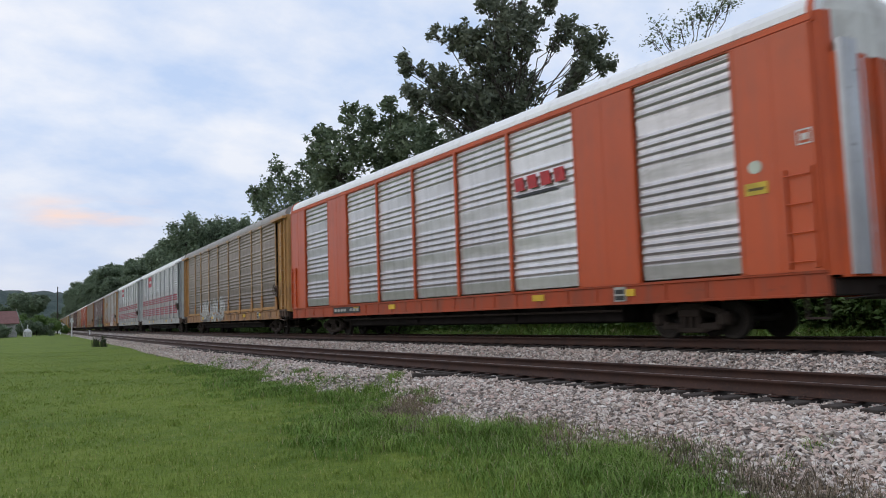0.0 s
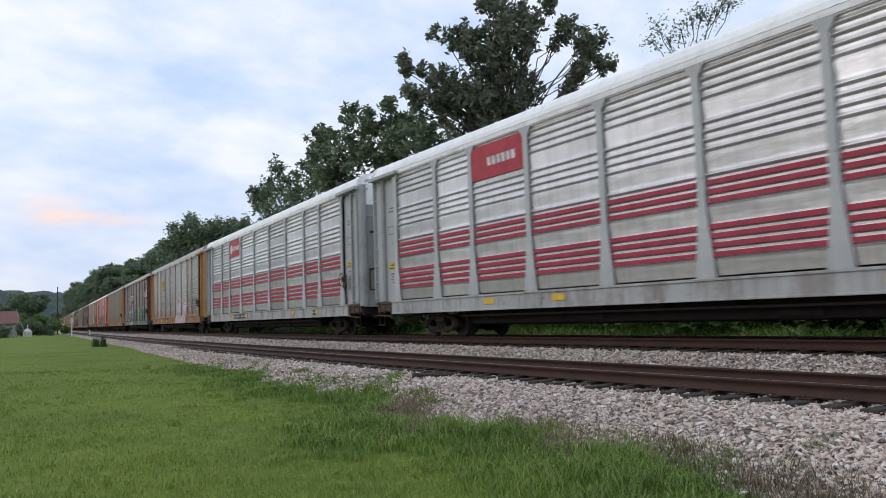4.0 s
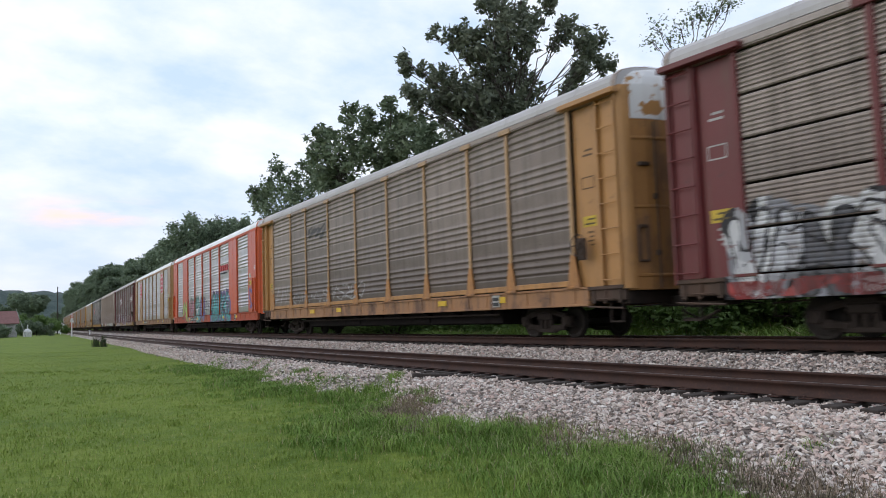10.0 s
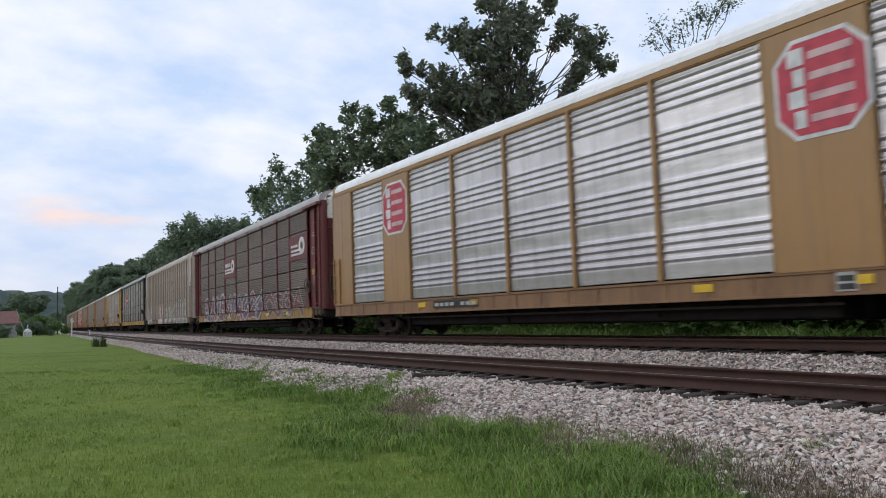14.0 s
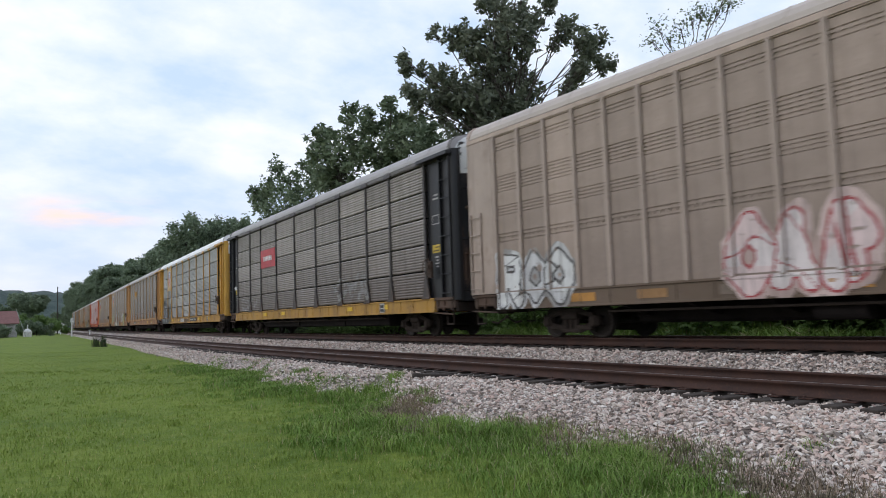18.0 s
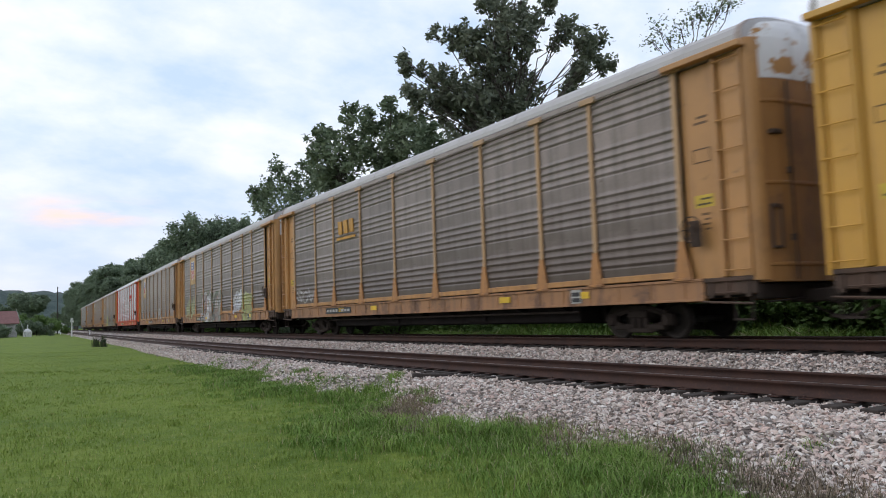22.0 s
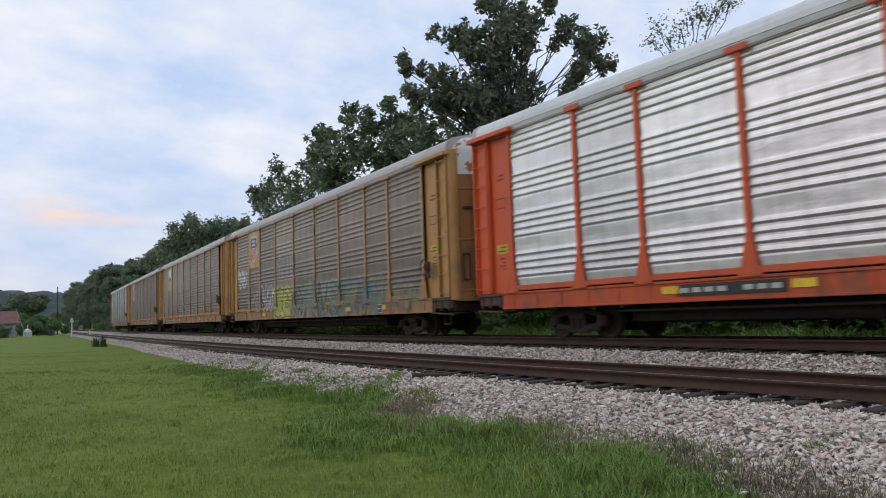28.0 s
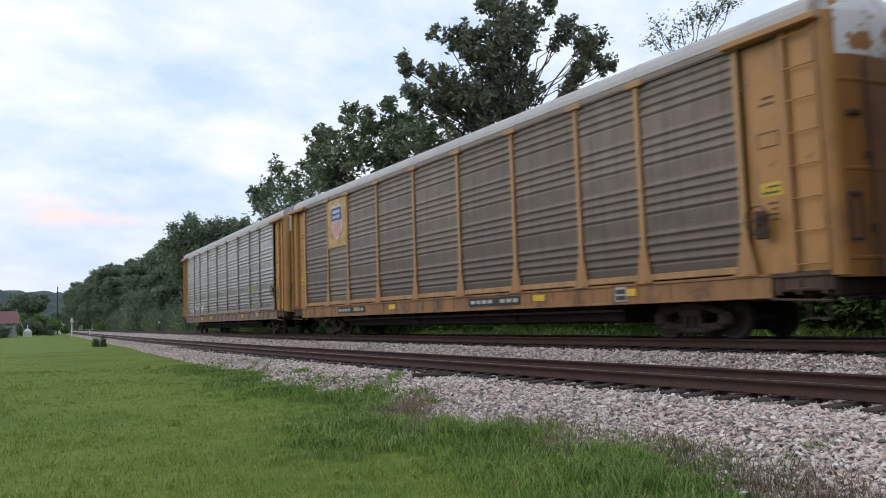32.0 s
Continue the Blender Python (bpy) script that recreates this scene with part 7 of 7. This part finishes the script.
def far_things():
    # broad tree and shrubs left of the line
    rng = np.random.default_rng(91)
    cl = [(float(rng.normal(0, 3.0)), float(3.0 + 7.5 * rng.random() ** 0.8), float(1.6 + 1.2 * rng.random())) for _ in range(34)]
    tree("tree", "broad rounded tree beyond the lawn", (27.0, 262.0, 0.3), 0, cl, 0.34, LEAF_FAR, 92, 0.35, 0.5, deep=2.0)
    cl = [(float(rng.normal(0, 2.2)), float(0.8 + 3.0 * rng.random()), float(0.9 + 0.6 * rng.random())) for _ in range(24)]
    tree("tree", "low bushy green tree at the lawn's edge", (22.8, 200.0, 0.3), 0, cl, 0.26, VINE, 93, 0.2, 0.6, deep=1.6)
    cl = [(float(rng.normal(0, 3.0)), float(1.0 + 2.0 * rng.random()), float(0.9 + 0.6 * rng.random())) for _ in range(18)]
    tree("tree", "low hedge of shrubs by the crossing", (27.5, 215.0, 0.3), 0, cl, 0.24, VINE, 94, 0.15, 0.6, deep=1.2)
    # telegraph pole
    pole = thing("utility_pole", "weathered wooden utility pole beside the line", "pole")
    pole.matrix_world = pose(32.6, 236.0, 0.2)
    bm = bmesh.new()
    tube(bm, (0, 0, -0.5), (0, 0, 12.6), 0.17, 0.11, 10)
    part("shaft", bm, WOOD, pole)
    bm = bmesh.new()
    tube(bm, (0, 0, 12.55), (0, 0, 12.75), 0.15, 0.13, 10)
    part("pole_cap", bm, TRUCK, pole)
    # white line-side sign post with a round head
    post = thing("signal_post", "white painted line-side post with crossed boards", "sign post")
    post.matrix_world = pose(24.6, 160.5, 0.2)
    white = plain("white_post_paint", (0.72, 0.72, 0.70), 0.6)
    bm = bmesh.new()
    tube(bm, (0, 0, -0.3), (0, 0, 2.6), 0.11, 0.10, 10)
    part("post", bm, white, post)
    bm = bmesh.new()
    box(bm, -0.32, 0.32, -0.05, 0.05, 2.5, 2.85, 0.03)
    box(bm, -0.22, 0.22, -0.08, 0.0, 2.6, 3.3, 0.05)
    part("sign_head", bm, white, post)
    # small white marker posts
    for x, y, h in ((26.4, 153.0, 0.95), (32.5, 230.0, 1.6)):
        mk = thing("marker_post", "short white marker post beside the ballast", "marker", "marker posts")
        mk.matrix_world = pose(x, y, 0.1)
        bm = bmesh.new()
        box(bm, -0.10, 0.10, -0.08, 0.08, -0.2, h, 0.03)
        part("post", bm, white, mk)
        bm = bmesh.new()
        box(bm, -0.15, 0.15, -0.1, 0.1, h, h + 0.1, 0.03)
        part("cap", bm, white, mk)
    mk = thing("marker_post", "small white sign on a thin post by the train", "marker", "marker posts")
    mk.matrix_world = pose(27.4, 92.0 + 17, 0.3)
    bm = bmesh.new()
    tube(bm, (0, 0, -0.3), (0, 0, 1.6), 0.035, 0.035, 8)
    part("post", bm, TRUCK, mk)
    bm = bmesh.new()
    box(bm, -0.12, 0.12, -0.02, 0.02, 1.55, 1.85, 0.01)
    part("sign_plate", bm, white, mk)
    # house with a red roof
    house(16.9, 178.0, 90, 9.0, 9.0, 2.7, 2.3, (0.34, 0.33, 0.32), (0.20, 0.095, 0.085))
    house(41.0, 305.0, 0, 7.0, 6.0, 2.8, 2.0, (0.75, 0.75, 0.74), (0.30, 0.29, 0.29))
    # white tank with a vent
    tank = thing("storage_tank", "small white domed storage tank on the grass", "tank")
    tank.matrix_world = pose(18.3, 170.0, 0.25)
    bm = bmesh.new()
    prof = [(0.0, 0), (0.75, 0.0), (0.78, 0.9), (0.6, 1.25), (0.25, 1.5), (0.08, 1.55)]
    rings = [[bm.verts.new((r * math.cos(k * math.tau / 20), r * math.sin(k * math.tau / 20), z)) for k in range(20)] for r, z in prof]
    for a, b in zip(rings, rings[1:]):
        for k in range(20):
            bm.faces.new((a[k], a[(k + 1) % 20], b[(k + 1) % 20], b[k]))
    part("shell", bm, white, tank)
    bm = bmesh.new()
    tube(bm, (0, 0, 1.45), (0, 0, 2.3), 0.07, 0.07, 8)
    part("vent_pipe", bm, white, tank)
    # shrubs that half hide the house
    for k, (x, y, w, h) in enumerate(((13.4, 168.0, 1.1, 1.3), (20.6, 176.0, 1.4, 2.2), (12.6, 164.0, 0.9, 1.0))):
        cl = [(float(rng.normal(0, w)), float(0.5 + h * rng.random()), float(0.5 + 0.4 * rng.random())) for _ in range(14)]
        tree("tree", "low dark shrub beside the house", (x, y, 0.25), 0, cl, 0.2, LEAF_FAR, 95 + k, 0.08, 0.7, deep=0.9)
    # leaning pole propped by the tank
    prop = thing("leaning_pole", "thin grey pole leaning beside the white tank", "pole")
    prop.matrix_world = pose(16.7, 165.0, 0.25)
    bm = bmesh.new()
    tube(bm, (0.9, 0, -0.2), (-0.9, 0, 5.4), 0.06, 0.05, 8)
    part("shaft", bm, plain("grey_pole", (0.4, 0.4, 0.4), 0.6), prop)


def house(x, y, turn, w, d, h, rise, wall_c, roof_c):
    hs = thing("house", "small house with low pitched roof beyond the lawn", "house")
    hs.matrix_world = pose(x, y, 0.25, 0, 0, turn)
    bm = bmesh.new()
    prism(bm, [(-w / 2, -0.3), (w / 2, -0.3), (w / 2, h), (0, h + rise * 0.93), (-w / 2, h)], 0, d)
    part("wall", bm, plain("siding_%d" % int(w), wall_c, 0.7), hs)
    bm = bmesh.new()
    for s in (-1, 1):
        a = [(0, h + rise), (s * (w / 2 + 0.4), h - 0.15), (s * (w / 2 + 0.4), h - 0.03), (0, h + rise + 0.14)]
        prism(bm, a, -0.4, d + 0.4)
    part("roof", bm, plain("roofing_%d" % int(w), roof_c, 0.8), hs)
    for k in (-0.3, 0.3):
        bm = bmesh.new()
        box(bm, k * w - 0.5, k * w + 0.5, -0.06, 0.02, 0.9, 2.0, 0.02)
        part("window", bm, plain("dark_glass", (0.03, 0.035, 0.04), 0.15), hs)
    bm = bmesh.new()
    box(bm, -0.45, 0.45, -0.06, 0.02, 0.0, 2.05, 0.02)
    part("door", bm, plain("house_door", (0.25, 0.22, 0.2), 0.6), hs)


far_things()


def old_tie():
    t = tagged(part("loose_tie", (lambda bm: (box(bm, -0.45, 0.45, -0.10, 0.10, 0.0, 0.11, 0.02), bm)[1])(bmesh.new()), WOOD), "broken piece of old dark tie on the stones", "railway tie")
    t.matrix_world = pose(8.7 + float(bend(14.0)), 14.2, 0.28, 0, 4, -25)


old_tie()


# ---- what moves ----
def gone(t):
    return SPEED * t + GAIN * t * t / 2


def motions():
    """The train rolls past, slowly gaining speed."""
    for k, (root, shift) in enumerate(CARS):
        rows = []
        for i in range(65):
            t = i * 0.5
            y = CAR_MID + shift + k * PITCH_LONG - gone(t)
            a, b = float(bend(y - TRUCK_AT)), float(bend(y + TRUCK_AT))
            turn = -math.degrees(math.atan2(b - a, 2 * TRUCK_AT))
            rows.append((t, pose(FAR_MID + (a + b) / 2, y, FAR_TOP, 0, 0, turn)))
        walk(root, rows)
    first = WHEELS[0]
    walk(first, [(f / FPS, pose(0, 0, 0, math.degrees(gone(f / FPS) / WHEEL_R), 0, 0)) for f in range(int(32 * FPS) + 1)])
    for w in WHEELS[1:]:
        w.rotation_mode = "QUATERNION"
        w.animation_data_create()
        w.animation_data.action = first.animation_data.action
        w.animation_data.action_slot = first.animation_data.action_slot


motions()
